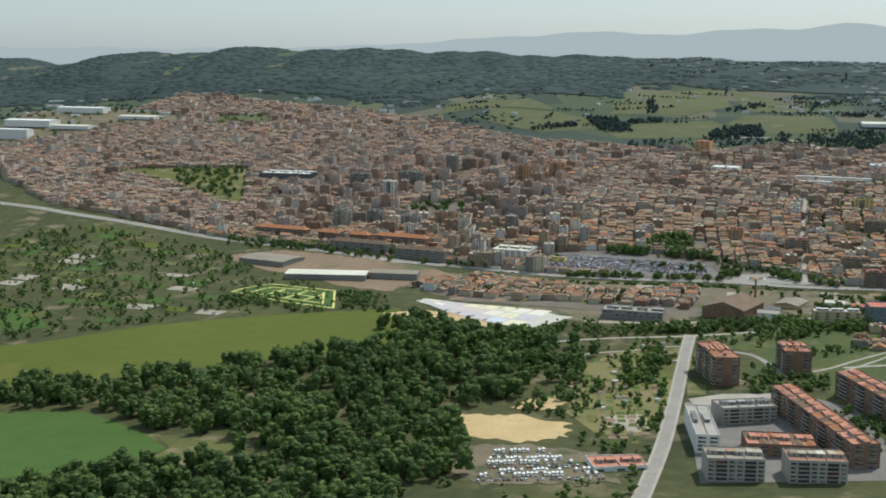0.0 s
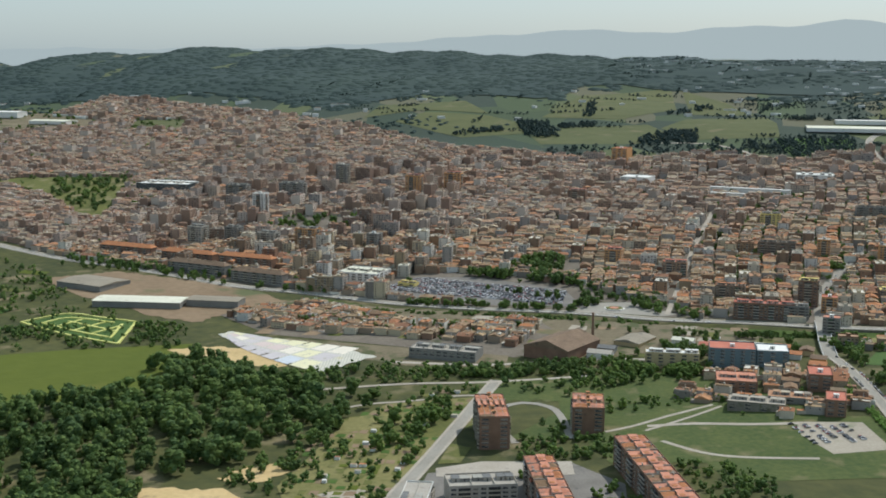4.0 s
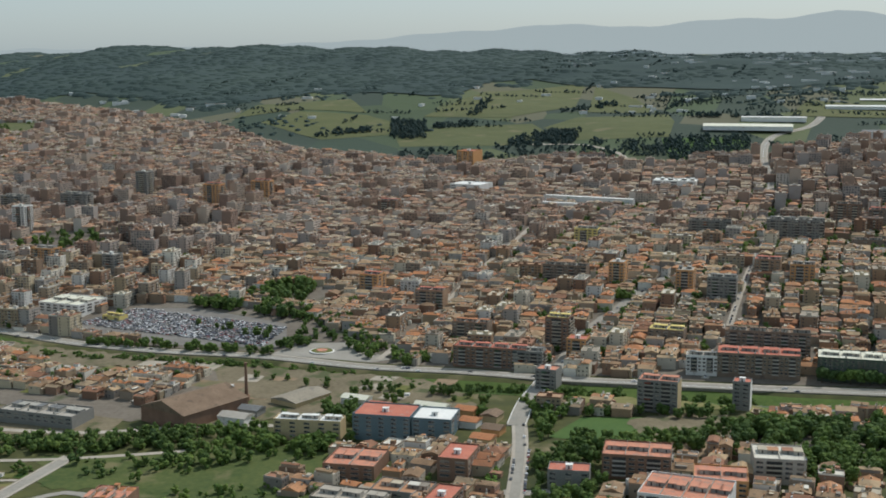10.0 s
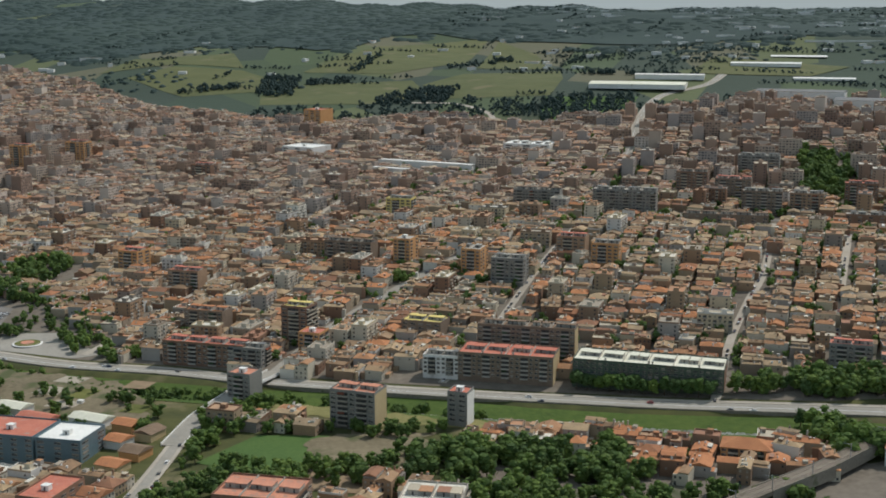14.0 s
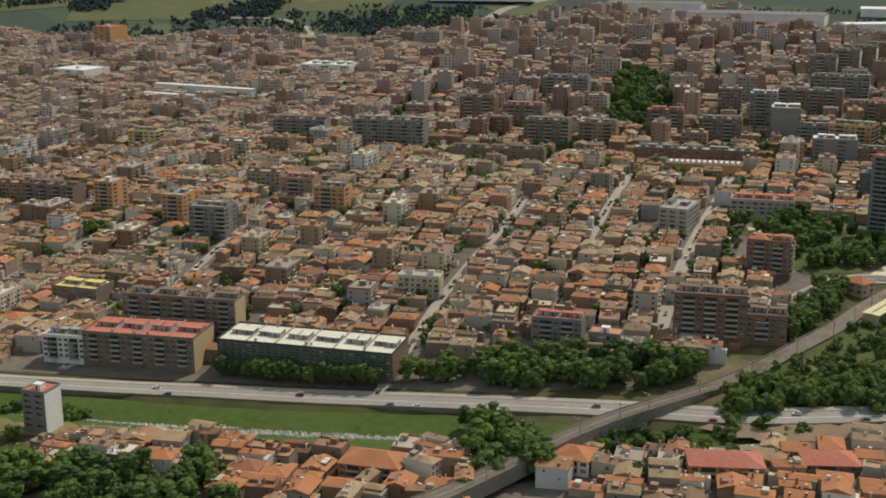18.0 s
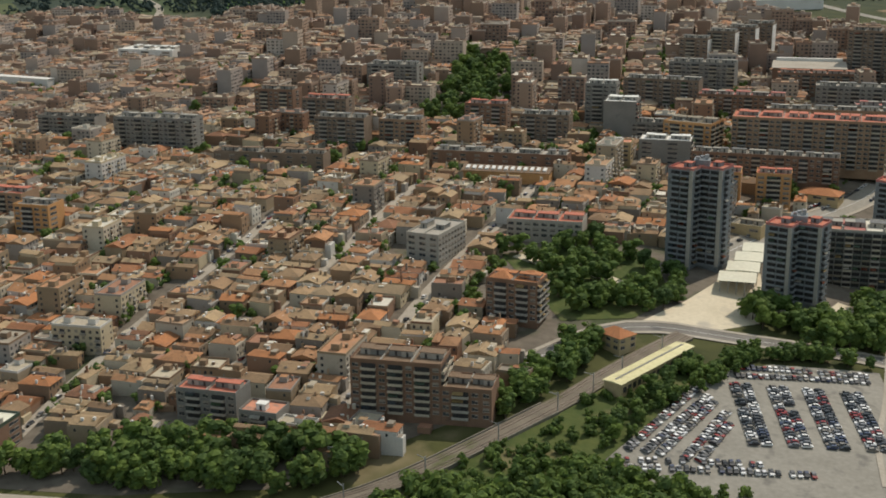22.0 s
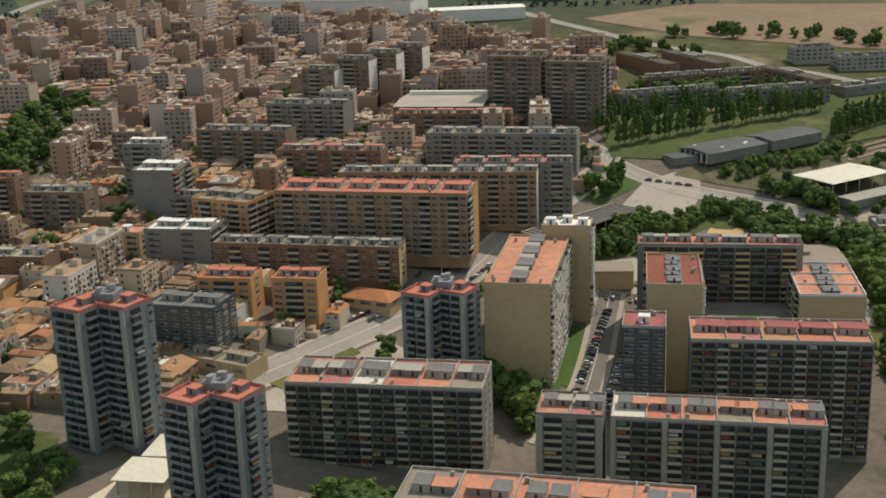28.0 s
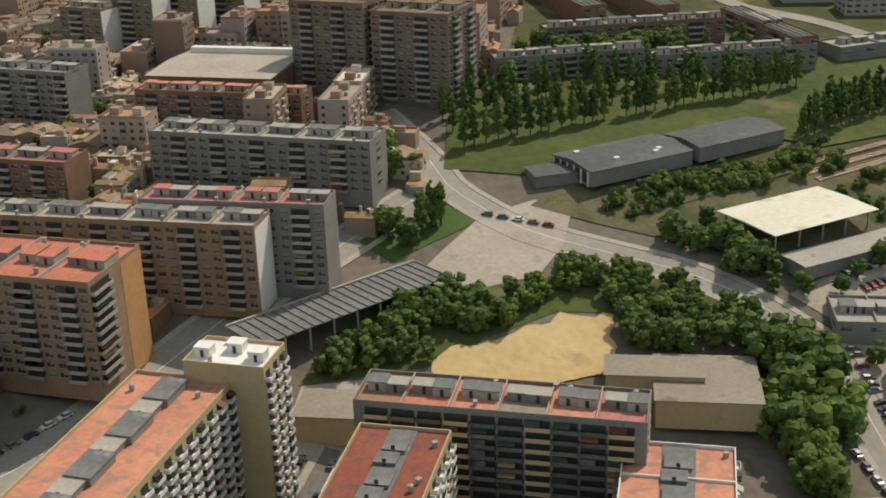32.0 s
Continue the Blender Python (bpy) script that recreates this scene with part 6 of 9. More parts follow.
        (151, 1600, 22, 12, -24, 5, M_YELLOW, {"f": "W.W"}, M_YELLOW, 2, "low yellow building at the car park"),
        (122, 826, 38, 25, 8, 4, M_PALE, {"f": "W.W.W"}, M_SALMON, 2, "low farm house with terracotta roof")]:
    if y < 1260 and x > 850:
        hipped("villa", label.replace(" terrace", ""), x, y, L, W, ang, land(x, y) + tall - 3, wall, M_ORANGE if x < 1000 else M_RED if x < 1070 else M_ROSE, sides, 0.42 if x < 1070 else 0.25, category="house")
    elif x < 0 and L >= 74 and tall == 14:
        row = hipped("terraced_flats", label, x, y, L, W, ang, land(x, y) + tall - 1.5, wall, deck, sides, 0.55, category="building")
        for k in range(mods):
            link("stair_hut", hut_mesh(2.6, 3.0, 3.4, M_PALE, deck), row, at(-L / 2 + L * (k + 0.5) / mods, 1.5, tall + 1.0))
    else:
        building("low_building", label, x, y, L, W, ang, land(x, y) + tall, wall, sides, "terrace" if mods > 1 else "huts", deck, mods, False, category="building")
def court():
    """A raised paved court between the blocks, with planted bed and pale paving strips; its dark top paints the block's
    shadow.
    """
    root = tagged(new("raised_court"), "raised paved court with a small green between blocks", "court")
    root.matrix_basis = at(1414, 1597, 40, radians(-13))
    g = Geo()
    g.box(-18.5, -34, 0, 18.5, 31, 22, 0)
    # asphalt tone, darkened ground in place of the shadow cast by the block
    link("podium", g.mesh("podium", [M_ASPH]), root)
    g = Geo()
    g.box(-6, 0.5, 22.004, 3, 14, 22.2, 0)
    link("lawn", g.mesh("lawn", [M_LAWN]), root)
    g = Geo()
    g.box(-0.7, -4.5, 22.004, 0.7, 4.5, 22.08, 0)
    me = g.mesh("paving_strip", [M_PLAZA])
    for k in range(16):
        u = -17 + 2.2 * k
        if not -7 < u < 4:
            link("paving_strip", me, root, at(u, 5.5, 0))


court()
hipped("station_building", "small station house with orange hipped roof", 1114.5, 1425, 10, 13, 40, land(1114, 1425) + 7, M_BEIGE, M_ORANGE, {"f": "W.W", "r": "WWW", "l": "WWW"}, 0.5)
hipped("gate_house", "low house with orange hipped roof at the avenue", 1258, 1646, 24, 14, -30, land(1258, 1646) + 5, M_BEIGE, M_ORANGE, {"f": "WWW", "r": "W"}, 0.4)


def tower(label, x, y, top, size=13.0):
    """A tower of two splayed wings and a core between them."""
    FOOT.append((x, y, 2.4 * size, 1.6 * size, GRID))
    base = land(x, y) - 3.0
    H = top - base
    root = tagged(new("tower_block"), label, "tower block", "towers by the station square")
    root.matrix_basis = at(x, y, base, GRID)
    for sx, turn in ((-0.52, -0.36), (0.52, -0.36)):
        g = Geo()
        g.box(-size / 2, -size / 2, 0, size / 2, size / 2, H - 1, 0)
        wing = link("wing", g.mesh("wing", [M_TOWER]), root, at(sx * size, 0.3 * sx * size, 0, turn))
        g = Geo()
        g.box(-size / 2 + 0.3, -size / 2 + 0.3, H - 0.996, size / 2 - 0.3, size / 2 - 0.3, H - 0.8, 0)
        link("roof_deck", g.mesh("roof_deck", [M_RED]), wing)
        g = Geo()
        s = size / 2
        for x0, y0, x1, y1 in ((-s, -s, s, -s + 0.3), (-s, s - 0.3, s, s), (-s, -s + 0.3, -s + 0.3, s - 0.3), (s - 0.3, -s + 0.3, s, s - 0.3)):
            g.box(x0, y0, H - 0.996, x1, y1, H + 0.2, 0)
        link("parapet", g.mesh("parapet", [M_ROSE]), wing)
        storeys = int((H - 4) / 2.9)
        dress(wing, size, size, H - 1.2 - storeys * 2.9, storeys, {"f": ".TTP", "r": ".T.W"}, True)
        link("stair_hut", hut_mesh(4, 4, 2.2, M_TOWER, M_RED), wing, at(0.5, 2, H - 0.8))
    g = Geo()
    g.box(-4, 1, 0, 4, 9, H + 2.2, 0)
    link("core", g.mesh("core", [M_TOWER]), root)
    g = Geo()
    for px, py, h in ((-2, 3, 1.6), (2.2, 5, 2.4), (0, 7.5, 1.2)):
        g.box(px - 0.9, py - 0.9, H + 2.2, px + 0.9, py + 0.9, H + 2.2 + h, 0)
    g.box(-0.1, 4, H + 2.2, 0.1, 4.2, H + 7.5, 0)
    link("roof_plant", g.mesh("roof_plant", [M_METAL]), root)


tower("grey tower block with balconies, the tallest by the square", 1166, 1531, 109.5, 13.5)
tower("grey tower block with red roof terraces", 1206, 1491, 91, 13)
tower("grey tower block with red roof terraces beside the slab", 1284, 1581, 91, 12.5)


def shed(name, label, x, y, L, W, ang, top, wall, roof, category="shed", arch=0.12, legs=False):
    """A wide low hall with a shallow gabled roof, or an open canopy on posts."""
    FOOT.append((x, y, L, W, radians(ang)))
    base = land(x, y) - 1.0
    H = top - base
    g = Geo()
    if not legs:
        g.box(-L / 2, -W / 2, 0, L / 2, W / 2, H, 0)
        root = link(name, g.mesh(name, [wall]), None, at(x, y, base, radians(ang)), label)
    else:
        root = tagged(new(name), label)
        root.matrix_basis = at(x, y, base, radians(ang))
        g.box(-0.25, -0.25, 0, 0.25, 0.25, H, 0)
        me = g.mesh("post", [wall])
        for i in range(5):
            for sy in (-0.44, 0.44):
                link("post", me, root, at(-L * 0.46 + L * 0.92 * i / 4, sy * W, 0))
    tagged(root, category=category)
    link("roof", roof_geo(L, W, H, arch, True, 0.6).mesh("roof", [roof]), root)
    return root


platform = shed("platform_building", "long platform building under a straw-yellow roof", 1126, 1402, 56, 8, 51, land(1126, 1402) + 5.0, M_BEIGE, M_STRAW, "station building", 0.1)
g = Geo()
g.box(-26, -0.5, 0.03, 26, 0.5, 0.35, 0)
link("roof_ridge", g.mesh("roof_ridge", [M_GREY]), platform, at(0, 0, 6.2))
g = Geo()
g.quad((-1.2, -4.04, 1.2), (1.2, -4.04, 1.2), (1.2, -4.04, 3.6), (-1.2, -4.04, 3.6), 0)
arch = g.mesh("opening", [M_OPENING_SHADE])
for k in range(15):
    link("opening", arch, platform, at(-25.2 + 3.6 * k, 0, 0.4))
for k in range(4):
    cx, cy = 1181 + 6.2 * k, 1502 + 16.5 * k
    shed("square_canopy", "white stepped canopy on the station square", cx, cy, 17 - 2 * k, 16, -14, land(1183, 1514) + 6.0 + 0.3 * k, M_CONC, M_CREAM, "canopy", 0.04, True)
shed("shelter", "small white shelter between apartment blocks", 1259, 1474, 13, 4, -14, land(1259, 1474) + 3.2, M_PIER, M_WHITE, "shelter", 0.04, True)
shed("yard_canopy", "large pale flat canopy in the goods yard", 1520, 1776, 46, 28, 28, land(1520, 1776) + 6.5, M_METAL, M_CREAM, "canopy", 0.03, True)
goods = shed("goods_shed", "long dark-roofed goods shed by the railway", 1465, 1816, 46, 25, 28, land(1465, 1816) + 5.0, M_GREY, M_DARKROOF, "shed", 0.12)
for px, py in ((-8, -7), (9, -8), (12, -6), (-16, 7)):
    g = Geo()
    g.box(-1.1, -0.8, 0, 1.1, 0.8, 0.9, 0)
    link("roof_light", g.mesh("roof_light", [M_WHITE]), goods, at(px, py, 6.5))
g = Geo()
g.box(-0.25, -0.25, 0, 0.25, 0.25, 5.9, 0)
post = g.mesh("post", [M_WHITE])
g = Geo()
for k in range(6):
    link("post", post, goods, at(-23.4, -11 + 4.4 * k, 0))
    if k < 5:
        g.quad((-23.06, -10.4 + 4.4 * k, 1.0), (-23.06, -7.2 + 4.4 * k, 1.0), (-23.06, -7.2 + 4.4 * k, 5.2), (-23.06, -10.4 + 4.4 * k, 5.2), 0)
link("open_bay", g.mesh("open_bay", [M_OPENING_SHADE]), goods)
shed("goods_shed", "long dark-roofed goods shed by the railway", 1507, 1834, 42, 21, 29, land(1507, 1834) + 5.0, M_GREY, M_DARKROOF, "shed", 0.12)
shed("goods_shed", "low dark-roofed annex of the goods sheds", 1440, 1806, 22, 12, 16, land(1440, 1806) + 3.6, M_GREY, M_DARKROOF, "shed", 0.06)
shed("yard_store", "long low grey store beside the yard canopy", 1535, 1759, 53, 12, 26, land(1535, 1759) + 4.0, M_GREY, M_PIER, "shed", 0.06)
hall = shed("market_hall", "hall with a broad cream roof among flats", 1309, 1889, 54, 46, -14, 112.5, M_BRICK, M_PAVE, "hall", 0.05)
g = Geo()
g.box(-25, 17, 0, 25, 21, 2.4, 0)
link("roof_monitor", g.mesh("roof_monitor", [M_PALE]), hall, at(0, 0, 112.8 - land(1309, 1889) + 1.0))
shed("school_wing", "low school building with brown flat roof", 1471, 1689, 29, 28, -8, land(1471, 1689) + 8, M_BEIGE, M_FLATROOF, "school", 0.02)
shed("school_wing", "low school wing with brown flat roof", 1457, 1694, 28, 12, -8, land(1457, 1694) + 8, M_BEIGE, M_FLATROOF, "school", 0.02)
shed("school_wing", "low school building beside the parked cars", 1368, 1674, 24, 15, -8, land(1368, 1674) + 8, M_BEIGE, M_FLATROOF, "school", 0.02)
shed("works_hall", "large brown gabled works hall", 312, 1300, 46, 62, -33, 20, M_BRICK, M_BROWNTILE, "hall", 0.32)
shed("works_hall", "tan workshop with a shallow roof", 384, 1334, 26, 38, -33, 16, M_BEIGE, M_FLATROOF, "hall", 0.2)
for x, y, w, d, wall, tiles in ((346, 1284, 22, 14, M_PALE, M_CONC), (354, 1300, 16, 12, M_GREY, M_SLATE), (428, 1322, 20, 12, M_PALE, M_CREAM), (452, 1300, 24, 12, M_BEIGE, M_RED), (486, 1296, 24, 12, M_PALE, M_CREAM), (512, 1284, 14, 12, M_OCHRE, M_ORANGE), (530, 1268, 12, 14, M_BEIGE, M_BROWNTILE), (516, 1256, 12, 12, M_PALE, M_ORANGE), (532, 1236, 13, 13, M_OCHRE, M_BROWNTILE), (526, 1216, 14, 12, M_BEIGE, M_ORANGE)):
    shed("yard_shed", "small gabled shed among the riverside works", x, y, w, d, -20, land(x, y) + 5.0, wall, tiles, "shed", 0.3)


def round_house():
    """A low round hall under a fan of orange tiles, with a small court house at its edge."""
    x, y, n, r = 576, 1079, 20, 12.5
    FOOT.append((x, y, 26, 26, 0.0))
    base = land(x, y) - 1.0
    rim = []
    for k in range(n):
        c, d = math.cos(6.2832 * k / n), math.sin(6.2832 * k / n)
        rim.append((c, d))
    g = Geo()
    g.add([(r * c, r * d, z) for z in (0, 7.5) for c, d in rim], [(k, (k + 1) % n, n + (k + 1) % n, n + k) for k in range(n)], 0)
    root = link("round_house", g.mesh("round_house", [M_BEIGE]), None, at(x, y, base), "low round hall with orange tiled roof among trees")
    tagged(root, category="hall")
    g = Geo()
    for k in range(n):
        a, b = rim[k], rim[(k + 1) % n]
        lift = 0.35 * (k % 2)
        g.add([(13.3 * a[0], 13.3 * a[1], 7.5), (13.3 * b[0], 13.3 * b[1], 7.5), (2 * b[0], 2 * b[1], 11.6 + lift), (2 * a[0], 2 * a[1], 11.6 + lift)], [(0, 1, 2, 3)], 0)
    link("roof", g.mesh("roof", [M_ORANGE]), root)
    link("lantern", hut_mesh(3.6, 3.6, 2.4, M_PALE, M_ORANGE), root, at(0, 0, 11.2))
    for k in range(n):
        a = 6.2832 * (k + 0.5) / n
        link("window", shared("W", 2.0), root, at(r * 0.992 * math.cos(a), r * 0.992 * math.sin(a), 3.0, a + math.pi / 2))
    link("porch", hut_mesh(7, 6, 5.5, M_PALE, M_TILE_F), root, at(10, -11, 0))


round_house()


def chimney():
    """A tapered brick factory chimney on a square foot, with a rim."""
    root = tagged(new("factory_chimney"), "tall slim brick factory chimney beside the works", "chimney")
    root.matrix_basis = at(343, 1331, land(343, 1331) - 0.5)
    g = Geo()
    g.box(-2.0, -2.0, 0, 2.0, 2.0, 5.0, 0)
    link("plinth", g.mesh("plinth", [M_BRICK]), root)
    for name_of, z0, z1, r0, r1 in (("shaft", 4.9, 29.0, 1.5, 0.95), ("rim", 29.0, 30.4, 1.35, 1.25)):
        g, n = Geo(), 12
        lo, hi = [(r0 * math.cos(6.2832 * k / n), r0 * math.sin(6.2832 * k / n), z0) for k in range(n)], [(r1 * math.cos(6.2832 * k / n), r1 * math.sin(6.2832 * k / n), z1) for k in range(n)]
        g.add(lo + hi, [(k, (k + 1) % n, n + (k + 1) % n, n + k) for k in range(n)] + [tuple(range(n, 2 * n))], 0)
        link(name_of, g.mesh(name_of, [M_BRICK]), root)


chimney()
arcade = shed("arcade_hall", "low hall with rows of pale skylights on its roof", 1072, 1669, 54, 18, -12, 78, M_OCHRE, M_BROWNTILE, "hall", 0.2)
g = Geo()
g.add([(-1.1, -4.6, 0), (1.1, -4.6, 0), (1.1, 0, 0.9), (-1.1, 0, 0.9), (-1.1, 0, 1.6), (1.1, 0, 1.6), (-1.1, -4.6, 0.7), (1.1, -4.6, 0.7)], [(0, 1, 7, 6), (6, 7, 5, 4), (1, 2, 5, 7), (3, 0, 6, 4), (2, 3, 4, 5)], 0)
skylight = g.mesh("skylight", [M_PALE])
for k in range(13):
    link("skylight", skylight, arcade, at(-24 + 4 * k, -2.4, 78 - land(1072, 1669) + 1.0 + 0.6))
for i, (x, y, L, W, ang, top, m, label) in enumerate([
        (911, 2492, 141, 66, -11, 154, M_CREAM, "huge low cream-roofed warehouse"), (965, 2560, 105, 26, -10, 164, M_PALE, "distant long white-roofed warehouse"), (1195, 2536, 90, 30, -12, 160, M_WHITE, "long low white-roofed warehouse"),
        (1130, 2660, 110, 36, -12, 178, M_WHITE, "long low white-roofed warehouse"), (1200, 2745, 90, 40, -12, 186, M_WHITE, "long low white-roofed warehouse"), (1240, 2301, 162, 54, -20, 143, M_SLATE, "vast bluish-grey warehouse roof"),
        (1365, 2243, 84, 30, 4, 135, M_WHITE, "low white-roofed storage warehouse"), (1130, 2390, 120, 44, -18, 150, M_SLATE, "wide low grey warehouse"), (1420, 2330, 90, 40, -18, 146, M_WHITE, "wide low pale warehouse"),
        (-144, 1518, 100, 34, -4, 12, M_CREAM, "cream-roofed shed by the river flats"), (-226, 1610, 70, 50, -28, 15, M_FLATROOF, "works under a grey roof"), (-60, 1520, 60, 26, -8, 13, M_FLATROOF, "grey works shed by flats"),
        (630, 1996, 120, 8, -24, 92, M_PALE, "long hall with a white curved roof"), (600, 1975, 60, 7, -24, 87, M_PALE, "hall with serrated white roofs"),
        (-930, 2800, 110, 50, -12, 128, M_WHITE, "long factory with white roof"), (-860, 2960, 120, 40, -12, 150, M_WHITE, "long factory with white roof"), (-700, 2860, 90, 50, -12, 136, M_CREAM, "long factory with cream roof"), (-960, 2690, 130, 30, -10, 114, M_WHITE, "long factory with white roof"),
        (-820, 2740, 90, 40, -12, 120, M_CREAM, "long factory with cream roof"), (1300, 2860, 130, 40, -10, 205, M_WHITE, "distant low white-roofed warehouse"), (1480, 2620, 140, 50, -10, 185, M_SLATE, "distant low grey-roofed warehouse")]):
    shed("warehouse", label, x, y, L, W, ang, top, M_GREY if x < 0 and y < 1700 else M_PALE, m, "warehouse", 0.08)


def covered_walk():
    """A long slatted cover on posts beside the avenue."""
    p0, p1 = Vector((1338, 1698, 0)), Vector((1393, 1744, 0))
    d = p1 - p0
    L, a = d.length, math.atan2(d.y, d.x)
    z = max(land(p0.x, p0.y), land(p1.x, p1.y)) + 2.6
    root = tagged(new("covered_walk"), "long grey slatted cover over a sloping walk", "canopy")
    root.matrix_basis = at((p0.x + p1.x) / 2, (p0.y + p1.y) / 2, z, a)
    FOOT.append(((p0.x + p1.x) / 2, (p0.y + p1.y) / 2, L, 18.0, a))
    g = Geo()
    g.box(-L / 2, -8.5, -0.3, L / 2, 8.5, 0, 0, bottom=True)
    link("roof", g.mesh("roof", [M_SLATE]), root)
    g = Geo()
    g.box(-0.18, -8.8, 0.004, 0.18, 8.8, 0.4, 0, bottom=True)
    rib = g.mesh("slat", [M_OLDCONC])
    n = int(L / 3.2)
    for i in range(n + 1):
        link("slat", rib, root, at(-L / 2 + L * i / n, 0, 0))
    g = Geo()
    g.box(-L / 2, -0.4, 0.01, L / 2, 0.4, 0.9, 0, bottom=True)
    edge = g.mesh("edge_beam", [M_CONC])
    link("edge_beam", edge, root, at(0, 9.2, -0.3))
    g = Geo()
    g.box(-0.25, -0.25, -8, 0.25, 0.25, -0.3, 0)
    post = g.mesh("post", [M_CONC])
    for i in range(9):
        for sy in (-7.5, 7.5):
            link("post", post, root, at(-L / 2 + 1 + (L - 2) * i / 8, sy, 0))


covered_walk()
# tracks of the goods yard
for k in range(5):
    o = 5.5 * k + 6
    line = [(1528 + 0.45 * o, 1822 - 0.9 * o), (1580 + 0.45 * o, 1847 - 0.9 * o), (1640 + 0.45 * o, 1876 - 0.9 * o), (1760 + 0.45 * o, 1930 - 0.9 * o)]
    if k < 3:
        strip("yard_track", line, -1.4, 1.4, 0.5, M_BROWN, "brown sleepers of a goods yard track", "track bed", 0.2)
        for q in (-0.8, 0.8):
            strip("rail", line, q - 0.12, q + 0.12, 0.72, M_STEEL, "rusty steel rail", "rail", 0.2)
# the clipped hedges of a formal garden
patch("garden_soil", [(-249, 1436), (-213, 1470), (-129, 1440), (-123, 1354), (-187, 1390)], M_LAWN, "dark planted beds inside the formal garden", "garden", 0.5)
for line in ([(-250, 1437), (-213, 1472), (-170, 1457), (-128, 1440)], [(-128, 1440), (-122, 1352)], [(-122, 1352), (-187, 1389), (-250, 1437)], [(-226, 1432), (-204, 1455), (-150, 1436)], [(-140, 1430), (-136, 1374)], [(-140, 1378), (-182, 1402), (-222, 1430)],
             [(-205, 1420), (-188, 1448)], [(-182, 1404), (-160, 1438)], [(-160, 1392), (-138, 1424)], [(-200, 1440), (-140, 1402)]):
    strip("garden_hedge", line, -1.3, 1.3, 1.4, M_HEDGE, "clipped yellow-green garden hedge", "hedge", 1.6, kind="")


def roundabout():
    """A planted island with a pale kerb ring."""
    root = tagged(new("roundabout_island"), "round planted island with a pale kerb", "roundabout")
    root.matrix_basis = at(378, 1466, land(378, 1466) + 0.4)
    n = 28
    for name_of, r, h, m in (("kerb", 11.0, 0.35, M_PALE), ("planting", 9.4, 0.7, M_GRASS), ("flower_bed", 5.0, 1.1, M_SALMON)):
        g = Geo()
        lo, hi = [(r * math.cos(6.2832 * k / n), r * math.sin(6.2832 * k / n), 0) for k in range(n)], [(r * 0.97 * math.cos(6.2832 * k / n), r * 0.97 * math.sin(6.2832 * k / n), h) for k in range(n)]
        g.add(lo + hi, [(k, (k + 1) % n, n + (k + 1) % n, n + k) for k in range(n)] + [tuple(range(n, 2 * n))], 0)
        link(name_of, g.mesh(name_of, [m]), root)


roundabout()


# ---- houses of the town, row by row ----
def boxed(x, y, keep=3.0):
    for fx, fy, L, W, a in FOOT:
        dx, dy = x - fx, y - fy
        if abs(dx) + abs(dy) < L + W:
            u, v = dx * math.cos(a) + dy * math.sin(a), -dx * math.sin(a) + dy * math.cos(a)
            if abs(u) < L / 2 + keep and abs(v) < W / 2 + keep:
                return True
    return False


ROADCELLS = set()
for name, pts, half, m, label in ROADS:
    q, r = ribbon(pts, 3.0)
    for p, n in zip(q, r):
        for o in np.arange(-half - 3, half + 3.1, 2.0):
            ROADCELLS.add((int((p[0] + n[0] * o) // 3), int((p[1] + n[1] * o) // 3)))


def on_road(x, y):
    return (int(x // 3), int(y // 3)) in ROADCELLS


NOFILL = [
    [(100, 1580), (150, 1655), (235, 1650), (345, 1570), (455, 1450), (430, 1420), (250, 1470)],
    [(1085, 1395), (1052, 1470), (1062, 1540), (1130, 1552), (1175, 1545), (1210, 1585), (1240, 1618), (1300, 1690), (1330, 1720), (1400, 1790), (1370, 1850), (1430, 1900), (1750, 1900), (1750, 1300), (1060, 1300)],
    [(1005, 1825), (1048, 1796), (1085, 1870), (1100, 1960), (1040, 2000)], [(280, 1650), (340, 1610), (370, 1660), (300, 1700)],
    [(-80, 1870), (40, 1840), (80, 1930), (-40, 1960)],
    [(-500, 2285), (-352, 2262), (-334, 2083), (-328, 1990), (-362, 1984), (-470, 2140), (-606, 2250), (-574, 2296)],
    [(-511, 2747), (-377, 2690), (-400, 2870), (-527, 2886)],
    [(-1010, 2640), (-790, 2650), (-700, 2770), (-600, 2790), (-600, 2880), (-846, 3060), (-1010, 2950)]]


def free(x, y, keep=5.0):
    a, b = grid_of(x, y)
    off = b - float(river_b(a))
    if -3 < off < (49 if 858 < a < 1010 else 36 if 640 < a else 15) and a < 1075:
        return False
    return not any(inside(x, y, p) for p in NOFILL) and not on_road(x, y) and not boxed(x, y, keep)


